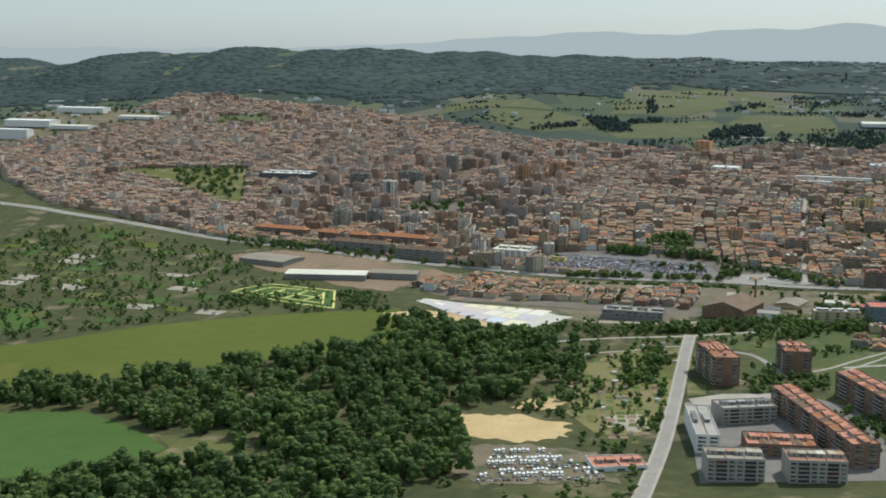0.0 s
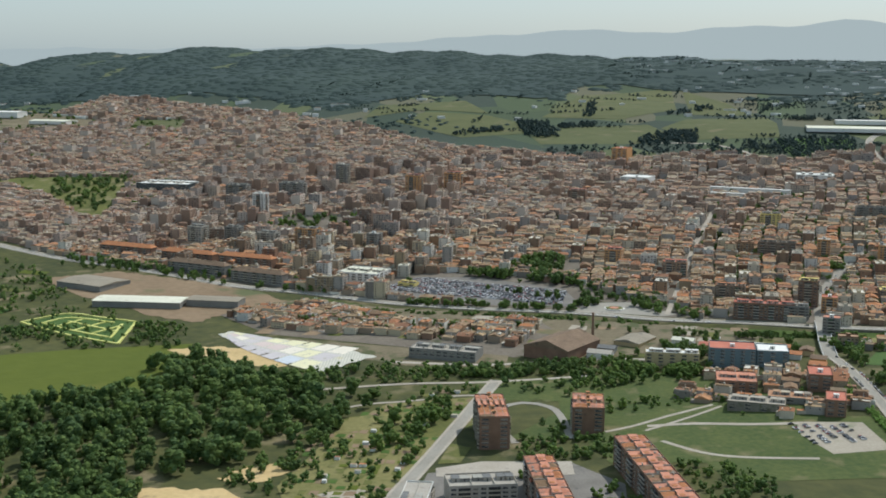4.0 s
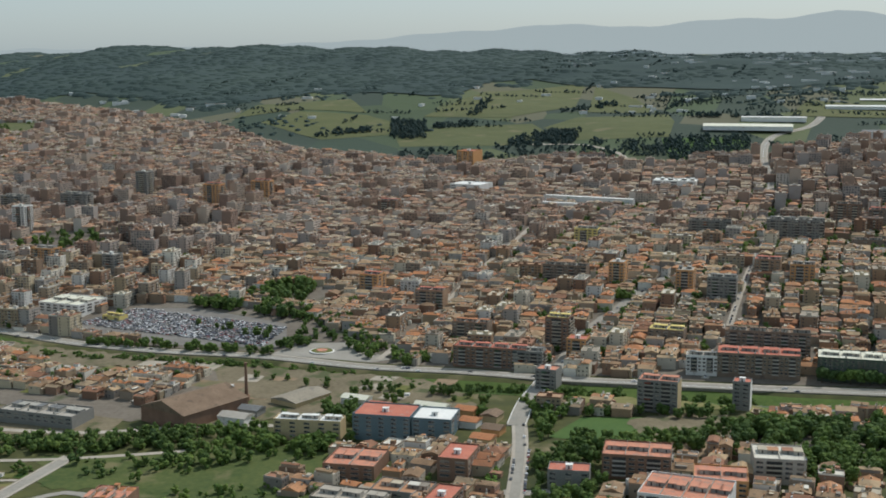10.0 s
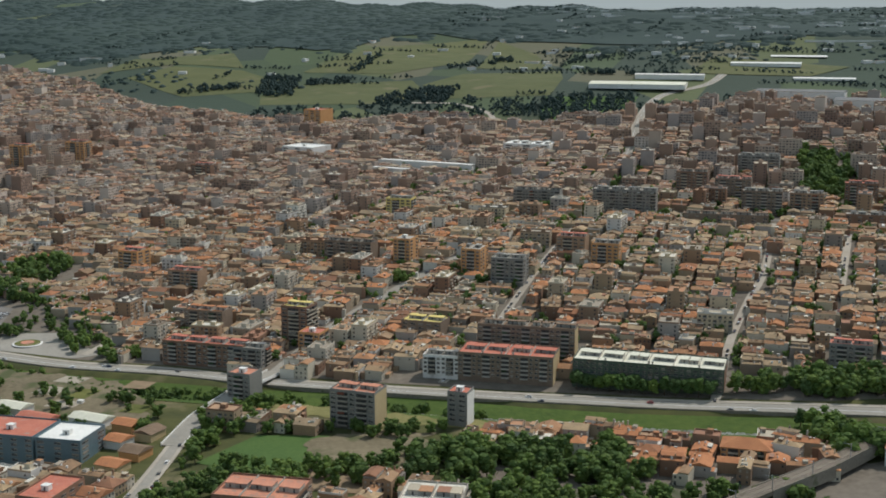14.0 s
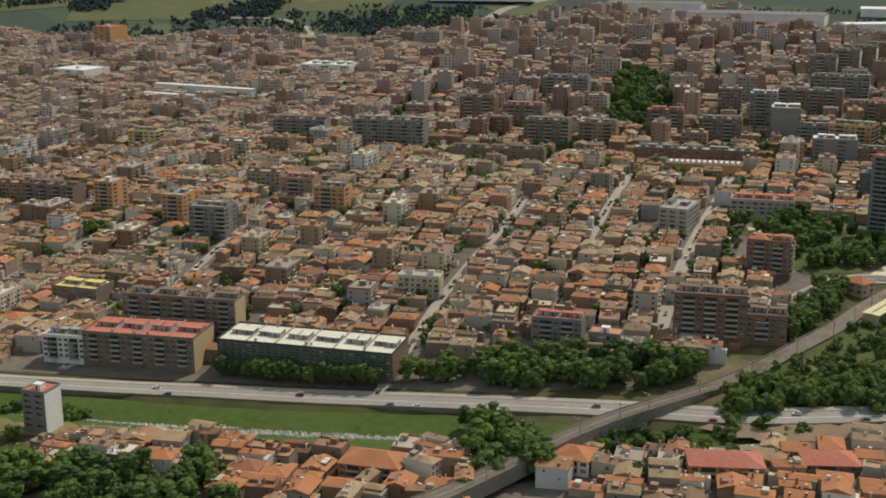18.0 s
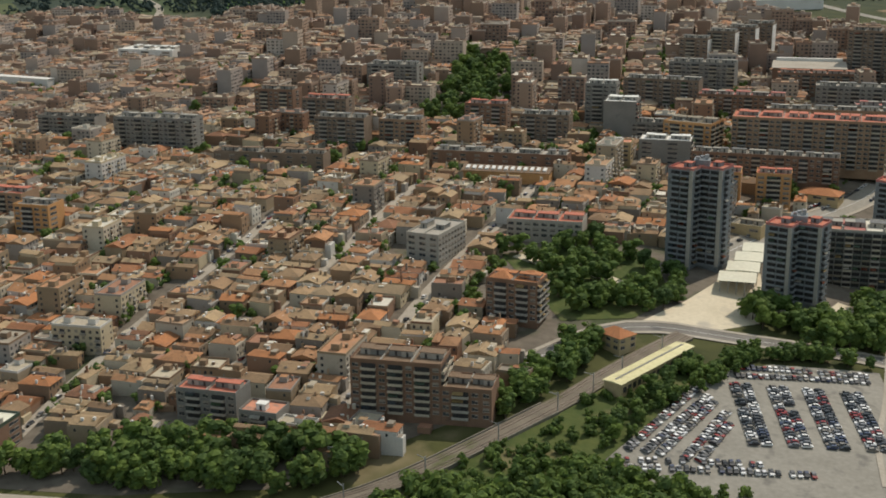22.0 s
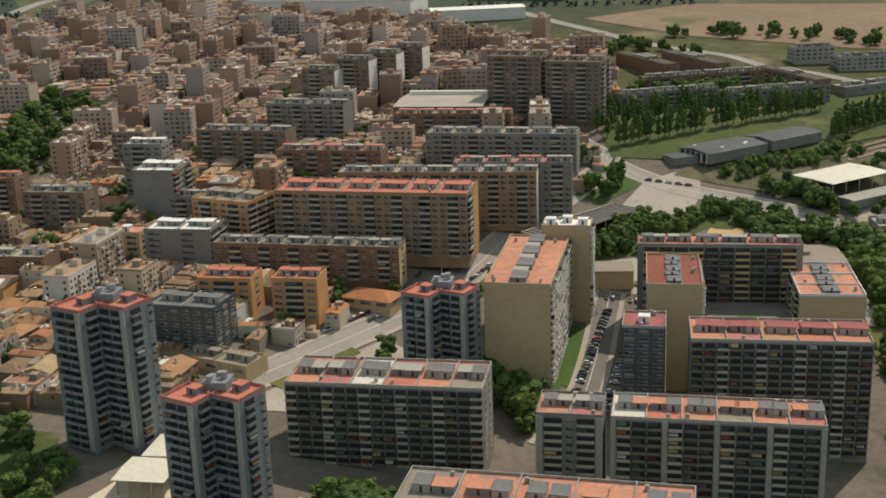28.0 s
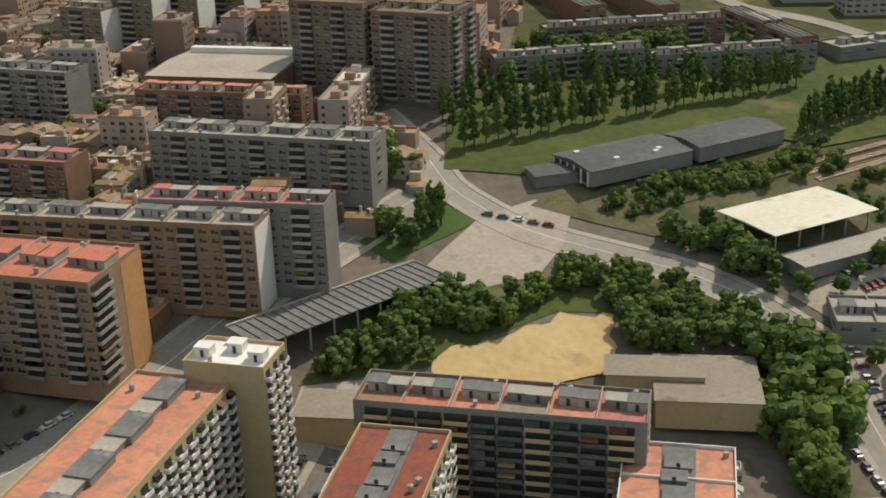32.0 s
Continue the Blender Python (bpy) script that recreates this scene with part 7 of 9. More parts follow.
def openings(g, w, d, z0, storeys, rng, both=True):
    """Windows and doors on the street side and the yard side of a house."""
    for side in (-1, 1):
        n = max(1, int(w / 2.6))
        for s in range(storeys):
            for i in range(n):
                if rng.random() < 0.12:
                    continue
                cx, ww, zz, hh = -w / 2 + w * (i + 0.5) / n, 0.55, z0 + s * 2.9 + 0.9, 1.4
                if s == 0 and i == 0:
                    ww, zz, hh = 0.6, z0 + 0.1, 2.1
                y = side * (d / 2 + 0.03)
                p = [(cx - ww, y, zz), (cx + ww, y, zz), (cx + ww, y, zz + hh), (cx - ww, y, zz + hh)]
                g.quad(*(p if side < 0 else p[::-1]), 1 if rng.random() < 0.6 else 2)
    for side in (-1, 1):
        for s in range(1, storeys):
            for i in (-1, 1):
                if rng.random() < 0.55:
                    continue
                x, cy = side * (w / 2 + 0.03), i * d * 0.24
                zz = z0 + s * 2.9 + 1.0
                p = [(x, cy - 0.45, zz), (x, cy + 0.45, zz), (x, cy + 0.45, zz + 1.2), (x, cy - 0.45, zz + 1.2)]
                g.quad(*(p if side > 0 else p[::-1]), 1 if rng.random() < 0.6 else 2)


def house_geo(w, d, storeys, kind, rng, glass=True):
    """Body and roof of one terraced house; x along the street, the foundation reaching 4 m down."""
    H = storeys * 2.9 + 0.5
    body, roof = Geo(), Geo()
    body.box(-w / 2, -d / 2, -4, w / 2, d / 2, H, 0)
    if glass:
        openings(body, w, d, 0.2, storeys, rng)
    for k in range(rng.choice([1, 2, 3])):
        # pale chimneys, tanks, aerial boxes and walls on the roof
        cx, cy, sx, sy = rng.uniform(-w * 0.42, w * 0.36), rng.uniform(-d * 0.42, d * 0.36), rng.uniform(0.25, 0.6), rng.uniform(0.25, 0.8)
        roof.box(cx - sx, cy - sy, H - 0.1, cx + sx, cy + sy, H + rng.uniform(1.2, 3.0), rng.choice([2, 2, 3]), rng.choice([0, 1, 3, 3]))
    if kind == "flat":
        roof.box(-w / 2 + 0.25, -d / 2 + 0.25, H + 0.004, w / 2 - 0.25, d / 2 - 0.25, H + 0.15, 1)
        for x0, y0, x1, y1 in ((-w / 2, -d / 2, w / 2, -d / 2 + 0.25), (-w / 2, d / 2 - 0.25, w / 2, d / 2), (-w / 2, -d / 2 + 0.25, -w / 2 + 0.25, d / 2 - 0.25), (w / 2 - 0.25, -d / 2 + 0.25, w / 2, d / 2 - 0.25)):
            roof.box(x0, y0, H + 0.004, x1, y1, H + 1.0, 2)
        hx, hy = rng.uniform(-w * 0.2, w * 0.2), rng.uniform(-d * 0.25, d * 0.25)
        roof.box(hx - 1.5, hy - 1.6, H + 0.15, hx + 1.5, hy + 1.6, H + 2.5, 2, 0)
    else:
        if rng.random() < 0.6:
            ah = H * rng.uniform(0.5, 1.25)
            ax = rng.uniform(0.25, 0.5) * w
            x0 = rng.choice([-w / 2, w / 2 - ax])
            body.box(x0, d / 2, -4, x0 + ax, d / 2 + rng.uniform(2, 4), ah, 0)
            roof.box(x0 + 0.2, d / 2 + 0.2, ah + 0.01, x0 + ax - 0.2, d / 2 + 1.8, ah + 0.2, rng.choice([0, 1, 1]))
        split = rng.uniform(0.3, 0.7) if w > 7.5 and rng.random() < 0.45 else 0.0
        if split:
            # two ridges of different height behind one front
            for x0, x1, up in ((-w / 2, -w / 2 + w * split, 0.0), (-w / 2 + w * split, w / 2, rng.uniform(0.6, 2.2))):
                g = roof_geo(x1 - x0 - 0.5, d * rng.uniform(0.8, 1.0), H + up, rng.uniform(0.26, 0.42), kind == "gable", 0.25)
                roof.add([(px + (x0 + x1) / 2, py, pz) for px, py, pz in g.v], g.f, 0)
                if up:
                    body.box(x0 + 0.02, -d * 0.39, H, x1 - 0.02, d * 0.39, H + up, 0)
        else:
            g = roof_geo(w - 0.9, d, H, rng.uniform(0.28, 0.4), kind == "gable", 0.45)
            roof.add(g.v, g.f, 0)
        if rng.random() < 0.6:
            cx, cy = rng.uniform(-w * 0.3, w * 0.3), rng.uniform(-d * 0.2, d * 0.2)
            roof.box(cx - 0.4, cy - 0.4, H + 0.2, cx + 0.4, cy + 0.4, H + d * 0.2 + 0.9, 2)
        if rng.random() < 0.5:
            cy = rng.choice([-1, 1]) * d * 0.27
            roof.box(-w * 0.25, cy - 1.3, H + 0.1, w * 0.2, cy + 1.3, H + 2.0, 2, 1)
    return body, roof


rng = random.Random(7)
KIT = {}
WIDTHS = [6, 7, 8, 9.5, 11, 13, 15]
for w in WIDTHS:
    for i in range(12):
        d, storeys = rng.choice([10.5, 11.5, 12.5, 13.5, 14.5]), rng.choice([1, 2, 2, 2, 2, 2, 2, 3, 3])
        kind = rng.choice(["gable", "gable", "gable", "gable", "hip", "hip", "flat"])
        b, r = house_geo(w, d, storeys, kind, rng)
        plain = house_geo(w, d, storeys, kind, random.Random(i), False)[0]
        KIT.setdefault(w, []).append((d, storeys, kind, b, r, plain, b.mesh("house", [M_WALL, M_GLASS, M_BLIND]), r.mesh("roof", [M_TILE, M_DECK, M_WALL, M_PALE]), r.mesh("roof", [M_ORANGE, M_DECK, M_WALL, M_PALE])))
WORDS = {"gable": "brown tiled gable roof", "hip": "hipped clay tile roof", "flat": "flat roof terrace and stair hut"}
COUNT = {1: "single-storey", 2: "two-storey", 3: "three-storey", 4: "four-storey"}
FAR, FLATS = {}, []
PLACED = {}


def note(x, y, L=0.0, ang=0.0):
    for k in range(-int(L // 8), int(L // 8) + 1):
        px, py = x + math.cos(ang) * 4 * k, y + math.sin(ang) * 4 * k
        PLACED.setdefault((int(px // 12), int(py // 12)), []).append((px, py))


def crowded(x, y, r):
    i, j = int(x // 12), int(y // 12)
    return any((x - a) ** 2 + (y - b) ** 2 < r * r for p in (i - 1, i, i + 1) for q in (j - 1, j, j + 1) for a, b in PLACED.get((p, q), ()))


SHEDS, YARDTREES = [], []


def house(w, x, y, ang, thing):
    d, storeys, kind, b, r, plain, bme, rme, red = rng.choice(KIT[w])
    if y < 1312 and x > 690 and rng.random() < 0.6:
        rme = red
    z = land(x, y)
    note(x, y, w, ang)
    if thing:
        root = link("house", bme, None, at(x, y, z, ang), "%s terraced town house with %s" % (COUNT[storeys], WORDS[kind]))
        tagged(root, category="house", group="terraced houses of the old town")
        link("roof", rme, root)
    else:
        cell = FAR.setdefault((int(x // 260), int(y // 260)), Geo())
        cell.put(plain if y > 1950 else b, x, y, z, ang)
        g = Geo()
        g.put(r, x, y, z, ang)
        cell.add(g.v, g.f, [(3, 4, 0, 6)[k] for k in g.m])


def flats(x, y, L, W, ang, storeys, thing):
    """A block of flats in the town's mass."""
    H = storeys * 2.9 + 1.0
    z = land(x, y)
    note(x, y, L, ang)
    g = Geo()
    g.box(-L / 2, -W / 2, -4, L / 2, W / 2, H, 0)
    n = int(L / 3.2)
    for side in (-1, 1):
        for s in range(storeys):
            for i in range(n):
                cx, y0 = -L / 2 + L * (i + 0.5) / n, side * (W / 2 + 0.04)
                wide = 1.2 if (i + s // 3) % 3 == 0 else 0.7
                zz = 0.6 + s * 2.9
                if y > 2350:
                    continue
                if wide > 1 and y < 1900:
                    ys = sorted((side * W / 2, side * (W / 2 + 0.9)))
                    g.box(cx - 1.4, ys[0], zz - 0.3, cx + 1.4, ys[1], zz + 0.7, 5)
                p = [(cx - wide, y0, zz + 0.7), (cx + wide, y0, zz + 0.7), (cx + wide, y0, zz + 2.0), (cx - wide, y0, zz + 2.0)]
                g.quad(*(p if side < 0 else p[::-1]), 1 if (i * 7 + s * 3) % 5 else 2)
    m = int(W / 3.5)
    for side in (-1, 1):
        for s in range(storeys):
            for i in range(m):
                if (i + side) % 3 == 0 or y > 1900:
                    continue
                x0, cy, zz = side * (L / 2 + 0.04), -W / 2 + W * (i + 0.5) / m, 1.2 + s * 2.9
                p = [(x0, cy - 0.6, zz), (x0, cy + 0.6, zz), (x0, cy + 0.6, zz + 1.3), (x0, cy - 0.6, zz + 1.3)]
                g.quad(*(p if side > 0 else p[::-1]), 1)
    t = Geo()
    t.box(-L / 2 + 0.3, -W / 2 + 0.3, H + 0.004, L / 2 - 0.3, W / 2 - 0.3, H + 0.15, 4)
    for x0, y0, x1, y1 in ((-L / 2, -W / 2, L / 2, -W / 2 + 0.3), (-L / 2, W / 2 - 0.3, L / 2, W / 2), (-L / 2, -W / 2 + 0.3, -L / 2 + 0.3, W / 2 - 0.3), (L / 2 - 0.3, -W / 2 + 0.3, L / 2, W / 2 - 0.3)):
        t.box(x0, y0, H + 0.004, x1, y1, H + 1.0, 0)
    for i in range(max(1, int(L / 9))):
        hx = -L / 2 + L * (i + 0.5) / max(1, int(L / 9))
        t.box(hx - 1.8, -1.8, H + 0.15, hx + 1.8, 1.9, H + 2.8, 0, 3 if i % 2 else 4)
        if rng.random() < 0.6:
            t.box(hx + 2.2, -W * 0.3, H + 0.15, hx + 3.4, -W * 0.3 + 1.2, H + 1.6, 0)
    mats = [M_WALL_F, M_GLASS, M_BLIND, M_TILE_F, M_DECK_F, M_BALC]
    if thing:
        root = link("apartment_house", g.mesh("apartment_house", [M_WALL] + mats[1:3] + [M_TILE, M_DECK, M_BALC]), None, at(x, y, z, ang), "%d-storey block of flats with roof terrace in the old town" % storeys)
        FLATS.append(root)
        tagged(root, category="flats", group="flats of the old town")
        link("roof", t.mesh("roof", [M_WALL, M_GLASS, M_BLIND, M_TILE, M_DECK]), root)
    else:
        cell = FAR.setdefault((int(x // 260), int(y // 260)), Geo())
        cell.put(g, x, y, z, ang)
        cell.put(t, x, y, z, ang)


def tall_share(x, y):
    if y < 1320 and x > 690 or y < 1535 and x < 400:
        return 0.0
    if y > 2350 or x < -250:
        return 0.08
    if x < 200 and y < 2250:
        return 0.4
    if x > 850 and y > 1760:
        return 0.42
    if y > 2000:
        return 0.2
    if 250 < x < 900 and 1400 < y < 1950:
        return 0.17
    if x > 1040 and y > 1640:
        return 0.6
    return 0.1


def is_near(a, b):
    return 800 < a < 1180 and b < 262


def bend(a, b):
    """The town's grid, bent a little from quarter to quarter."""
    k = 4.0 + 14.0 * float(soft((b - 350) / 300) + soft((600 - a) / 300)) * 0.6
    return plan_of(a + k * math.sin(b / 118 + a / 400), b + k * math.sin(a / 150 + 1.3))


def rows(zone, a0, a1, b0, b1, thing=None, pitch=26.0):
    a = a0
    while a < a1:
        width = rng.uniform(pitch - 4, pitch + 4)
        b = b0 + rng.uniform(0, 40)
        while b < b1:
            span = rng.uniform(55, 120)
            for side in (0, 1):
                bb = b
                while bb < b + span - 4:
                    w = rng.choice(WIDTHS)
                    ca = a + 6.4 + rng.uniform(-0.8, 0.8) if side == 0 else a + width - 6.4 + rng.uniform(-0.8, 0.8)
                    x, y = bend(ca, bb + w / 2)
                    near_by = is_near(ca, bb) if thing is None else thing
                    if inside(x, y, zone) and free(x, y, 6.0):
                        x1, y1 = bend(ca, bb + w / 2 + 4)
                        ang = math.atan2(y1 - y, x1 - x)
                        share = tall_share(x, y)
                        if rng.random() < share * 0.5 and bb + 18 < b + span:
                            L = rng.uniform(15, 27)
                            x, y = bend(ca, bb + L / 2)
                            if inside(x, y, zone) and free(x, y, 13):
                                flats(x, y, L, rng.uniform(11, 14), ang + rng.uniform(-0.05, 0.05) + (math.pi / 2 if rng.random() < 0.3 else 0), rng.choice([4, 5, 5, 6, 6, 7, 8] if share > 0.2 else [4, 4, 5, 5]), y < 1790 and x > 350 and len(FLATS) < 170)
                            bb += L
                            continue
                        if rng.random() > 0.04:
                            house(w, x, y, ang + (math.pi if side else 0) + (math.pi / 2 if rng.random() < 0.16 else 0) + rng.uniform(-0.1, 0.1), near_by)
                    bb += w
            for k in range(int(span / 10)):
                x, y = bend(a + width / 2 + rng.uniform(-2, 2), b + rng.uniform(0, span))
                if inside(x, y, zone) and free(x, y, 4):
                    (SHEDS if rng.random() < 0.82 else YARDTREES).append((x, y))
            b += span + rng.uniform(4, 6)
        a += width + rng.uniform(2.4, 3.8)


rows([p for p in TOWN], -1150, 1560, 125, 1750)
rows([(-49, 1480), (69, 1523), (180, 1400), (299, 1410), (268, 1323), (151, 1364), (22, 1416)], -120, 320, -60, 170, False, 30)
rows([(722, 1252), (724, 1287), (898, 1263), (900, 1240), (826, 1222), (806, 1222), (800, 1258)], 690, 960, -60, 160, None, 24)
rows([(945, 1266), (1112, 1262), (1180, 1230), (1150, 1190), (1000, 1190), (935, 1235)], 900, 1250, -10, 200, None, 24)
rows([(560, 1296), (622, 1296), (625, 1270), (560, 1276)], 500, 700, -20, 100, False, 28)
rows([(395, 1160), (430, 1215), (540, 1215), (535, 1100), (470, 1090)], 330, 620, -230, 0, False, 30)
rows([(590, 1100), (680, 1200), (760, 1150), (740, 1040), (600, 1010)], 520, 850, -230, 20, False, 31)
for k in range(400):
    x, y = rng.uniform(1195, 1300), rng.uniform(1600, 1700)
    if inside(x, y, [(1198, 1608), (1222, 1622), (1262, 1662), (1290, 1692), (1262, 1700), (1225, 1672), (1196, 1650)]) and not crowded(x, y, 9) and not boxed(x, y, 6) and not on_road(x, y):
        house(rng.choice([7, 8, 9.5]), x, y, GRID + rng.choice([0, 1.57]) + rng.uniform(-0.1, 0.1), True)
for k in range(900):
    x, y = rng.uniform(700, 1185), rng.uniform(1205, 1296)
    if inside(x, y, [(708, 1262), (714, 1294), (800, 1284), (905, 1268), (908, 1224), (815, 1215), (800, 1256)] if x < 920 else [(945, 1266), (1112, 1262), (1180, 1236), (1150, 1205), (1000, 1200), (935, 1232)]) and not crowded(x, y, 8.5) and not boxed(x, y, 6) and not on_road(x, y):
        house(rng.choice([6, 7, 8, 9.5]), x, y, GRID + rng.choice([0, 1.57]) + rng.uniform(-0.3, 0.3), False)
# smaller houses that fill the yards and corners
for k in range(26000):
    x, y = plan_of(rng.uniform(-1000, 1560), rng.uniform(125, 1100))
    if crowded(x, y, 8.6) or rng.random() < 0.12 or not inside(x, y, TOWN) or not free(x, y, 5.0):
        continue
    a, b = grid_of(x, y)
    house(rng.choice([6, 6, 7, 8]), x, y, GRID + rng.choice([0, 1.57, 3.14, 4.71]) + rng.uniform(-0.12, 0.12), is_near(a, b) and b < 290)
for key, g in FAR.items():
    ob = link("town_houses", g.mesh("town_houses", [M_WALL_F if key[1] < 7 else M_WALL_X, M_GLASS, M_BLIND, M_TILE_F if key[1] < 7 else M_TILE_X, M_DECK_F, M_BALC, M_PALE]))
    tagged(ob, "dense rows of tiled houses and flats farther off", "houses", kind="stuff")
g = Geo()
for x, y in SHEDS:
    w, d, h = rng.uniform(1.5, 4), rng.uniform(1.5, 3.5), rng.uniform(2.2, 3.2)
    s = Geo()
    s.box(-w, -d, -2, w, d, h, 0, rng.choice([1, 2, 2, 0]))
    g.put(s, x, y, land(x, y), GRID + rng.uniform(-0.1, 0.1))
tagged(link("yard_sheds", g.mesh("yard_sheds", [M_WALL_F, M_TILE_F, M_DECK_F])), "small sheds in the back yards", "sheds", kind="stuff")


# ---- trees and woods ----
def crown_geo(h, w, lumps, leaves, rng, base=0.3, point=0.0):
    """Uneven boughs of foliage with leaf clumps standing out of them."""
    g = Geo()
    for i in range(lumps):
        t = (i + 0.5) / lumps
        a, r = i * 2.4 + rng.uniform(-0.5, 0.5), w * 0.5 * (1 - point * t) * rng.uniform(0.2, 0.72)
        br = w * rng.uniform(0.15, 0.28) * (1 - 0.6 * point * t)
        c = Vector((r * math.cos(a), r * math.sin(a), h * (base + (1 - base) * (0.12 + 0.76 * t)) + rng.uniform(-0.05, 0.05) * h))
        rings, tall = [], 0.85 + 0.5 * point
        for u in (-0.75, -0.1, 0.55):
            q = math.sqrt(1 - u * u)
            for k in range(5):
                ang, rr = k * 1.2566 + u * 0.6, br * rng.uniform(0.7, 1.15)
                rings.append(tuple(c + Vector((rr * q * math.cos(ang), rr * q * math.sin(ang), rr * u * tall))))
        rings.append(tuple(c + Vector((0, 0, br * tall))))
        f = [(m * 5 + k, m * 5 + (k + 1) % 5, m * 5 + 5 + (k + 1) % 5, m * 5 + 5 + k) for m in (0, 1) for k in range(5)] + [(10 + k, 10 + (k + 1) % 5, 15) for k in range(5)]
        g.add(rings, f, 0)
        for k in range(leaves // lumps):
            u, t = rng.uniform(-0.5, 1), rng.uniform(0, 6.283)
            q = math.sqrt(1 - u * u)
            n = Vector((q * math.cos(t), q * math.sin(t), u * tall))
            p = c + n * br * rng.uniform(0.85, 1.15)
            s = br * rng.uniform(0.28, 0.55)
            n = (n + Vector((rng.uniform(-0.5, 0.5), rng.uniform(-0.5, 0.5), rng.uniform(-0.2, 0.6)))).normalized()
            e = n.orthogonal().normalized()
            f = n.cross(e)
            g.add([tuple(p + e * s), tuple(p + f * s * 0.8 + n * s * 0.3), tuple(p - e * s), tuple(p - f * s * 0.8 + n * s * 0.2)], [(0, 1, 2, 3)], 0)
    return g


def trunk_geo(h, r, rng):
    g = Geo()

    def limb(a, b, ra, rb):
        a, b = Vector(a), Vector(b)
        n = (b - a).normalized()
        e = n.orthogonal().normalized()
        f = n.cross(e)
        ring = [tuple(a + (e * math.cos(t) + f * math.sin(t)) * ra) for t in (0, 1.26, 2.51, 3.77, 5.03)] + [tuple(b + (e * math.cos(t) + f * math.sin(t)) * rb) for t in (0, 1.26, 2.51, 3.77, 5.03)]
        g.add(ring, [(i, (i + 1) % 5, 5 + (i + 1) % 5, 5 + i) for i in range(5)], 0)
    limb((0, 0, -0.6), (0, 0, h * 0.4), r, r * 0.7)
    limb((0, 0, h * 0.4), (0.1, 0, h * 0.75), r * 0.7, r * 0.25)
    for i in range(4):
        a = i * 1.57 + rng.uniform(-0.4, 0.4)
        limb((0, 0, h * 0.36), (math.cos(a) * h * 0.2, math.sin(a) * h * 0.2, h * rng.uniform(0.55, 0.68)), r * 0.45, r * 0.15)
    return g


rng = random.Random(11)
SPECIES, CROWNS = {"broad": [], "poplar": [], "bush": []}, {"broad": [], "poplar": [], "bush": []}


def species(kind, trunk, crown):
    SPECIES[kind].append((trunk.mesh("trunk", [M_BARK]), crown.mesh("crown", [M_LEAF])))
    t = Geo()
    t.v, t.f, t.m = trunk.v, trunk.f, [1] * len(trunk.m)
    CROWNS[kind].append((crown, t))


for i in range(6):
    species("broad", trunk_geo(10, 0.28, rng), crown_geo(10, rng.uniform(7, 9), 17, 136, rng))
for i in range(3):
    species("poplar", trunk_geo(16, 0.3, rng), crown_geo(16, 5.6, 20, 140, rng, 0.12, 0.5))
for i in range(3):
    species("bush", trunk_geo(3, 0.12, rng), crown_geo(3.4, 4.8, 5, 80, rng, 0.05))
CLUMPS = [crown_geo(10, rng.uniform(8, 10), 11, 77, rng, 0.12) for i in range(6)]
HEDGE_CLUMPS = [crown_geo(9, rng.uniform(9, 12), 3, 9, rng, 0.05) for i in range(5)]
FAR_CLUMPS = [crown_geo(9, rng.uniform(9, 13), 5, 15, rng, 0.05) for i in range(4)]
TREEWORDS = {"broad": "leafy broad-crowned tree", "poplar": "slim upright poplar in a row", "bush": "low green bush"}


def tree(kind, x, y, scale, group, where):
    trunk, crown = rng.choice(SPECIES[kind])
    root = link("tree" if kind != "bush" else "bush", trunk, None, at(x, y, land(x, y), rng.uniform(0, 6.28), scale), "%s %s" % (TREEWORDS[kind], where))
    tagged(root, category="tree" if kind != "bush" else "bush", group=group)
    link("crown", crown, root)


def scatter(poly, n):
    xs, ys = [p[0] for p in poly], [p[1] for p in poly]
    out = []
    for k in range(n * 12):
        if len(out) >= n:
            break
        x, y = rng.uniform(min(xs), max(xs)), rng.uniform(min(ys), max(ys))
        if inside(x, y, poly):
            out.append((x, y))
    return out


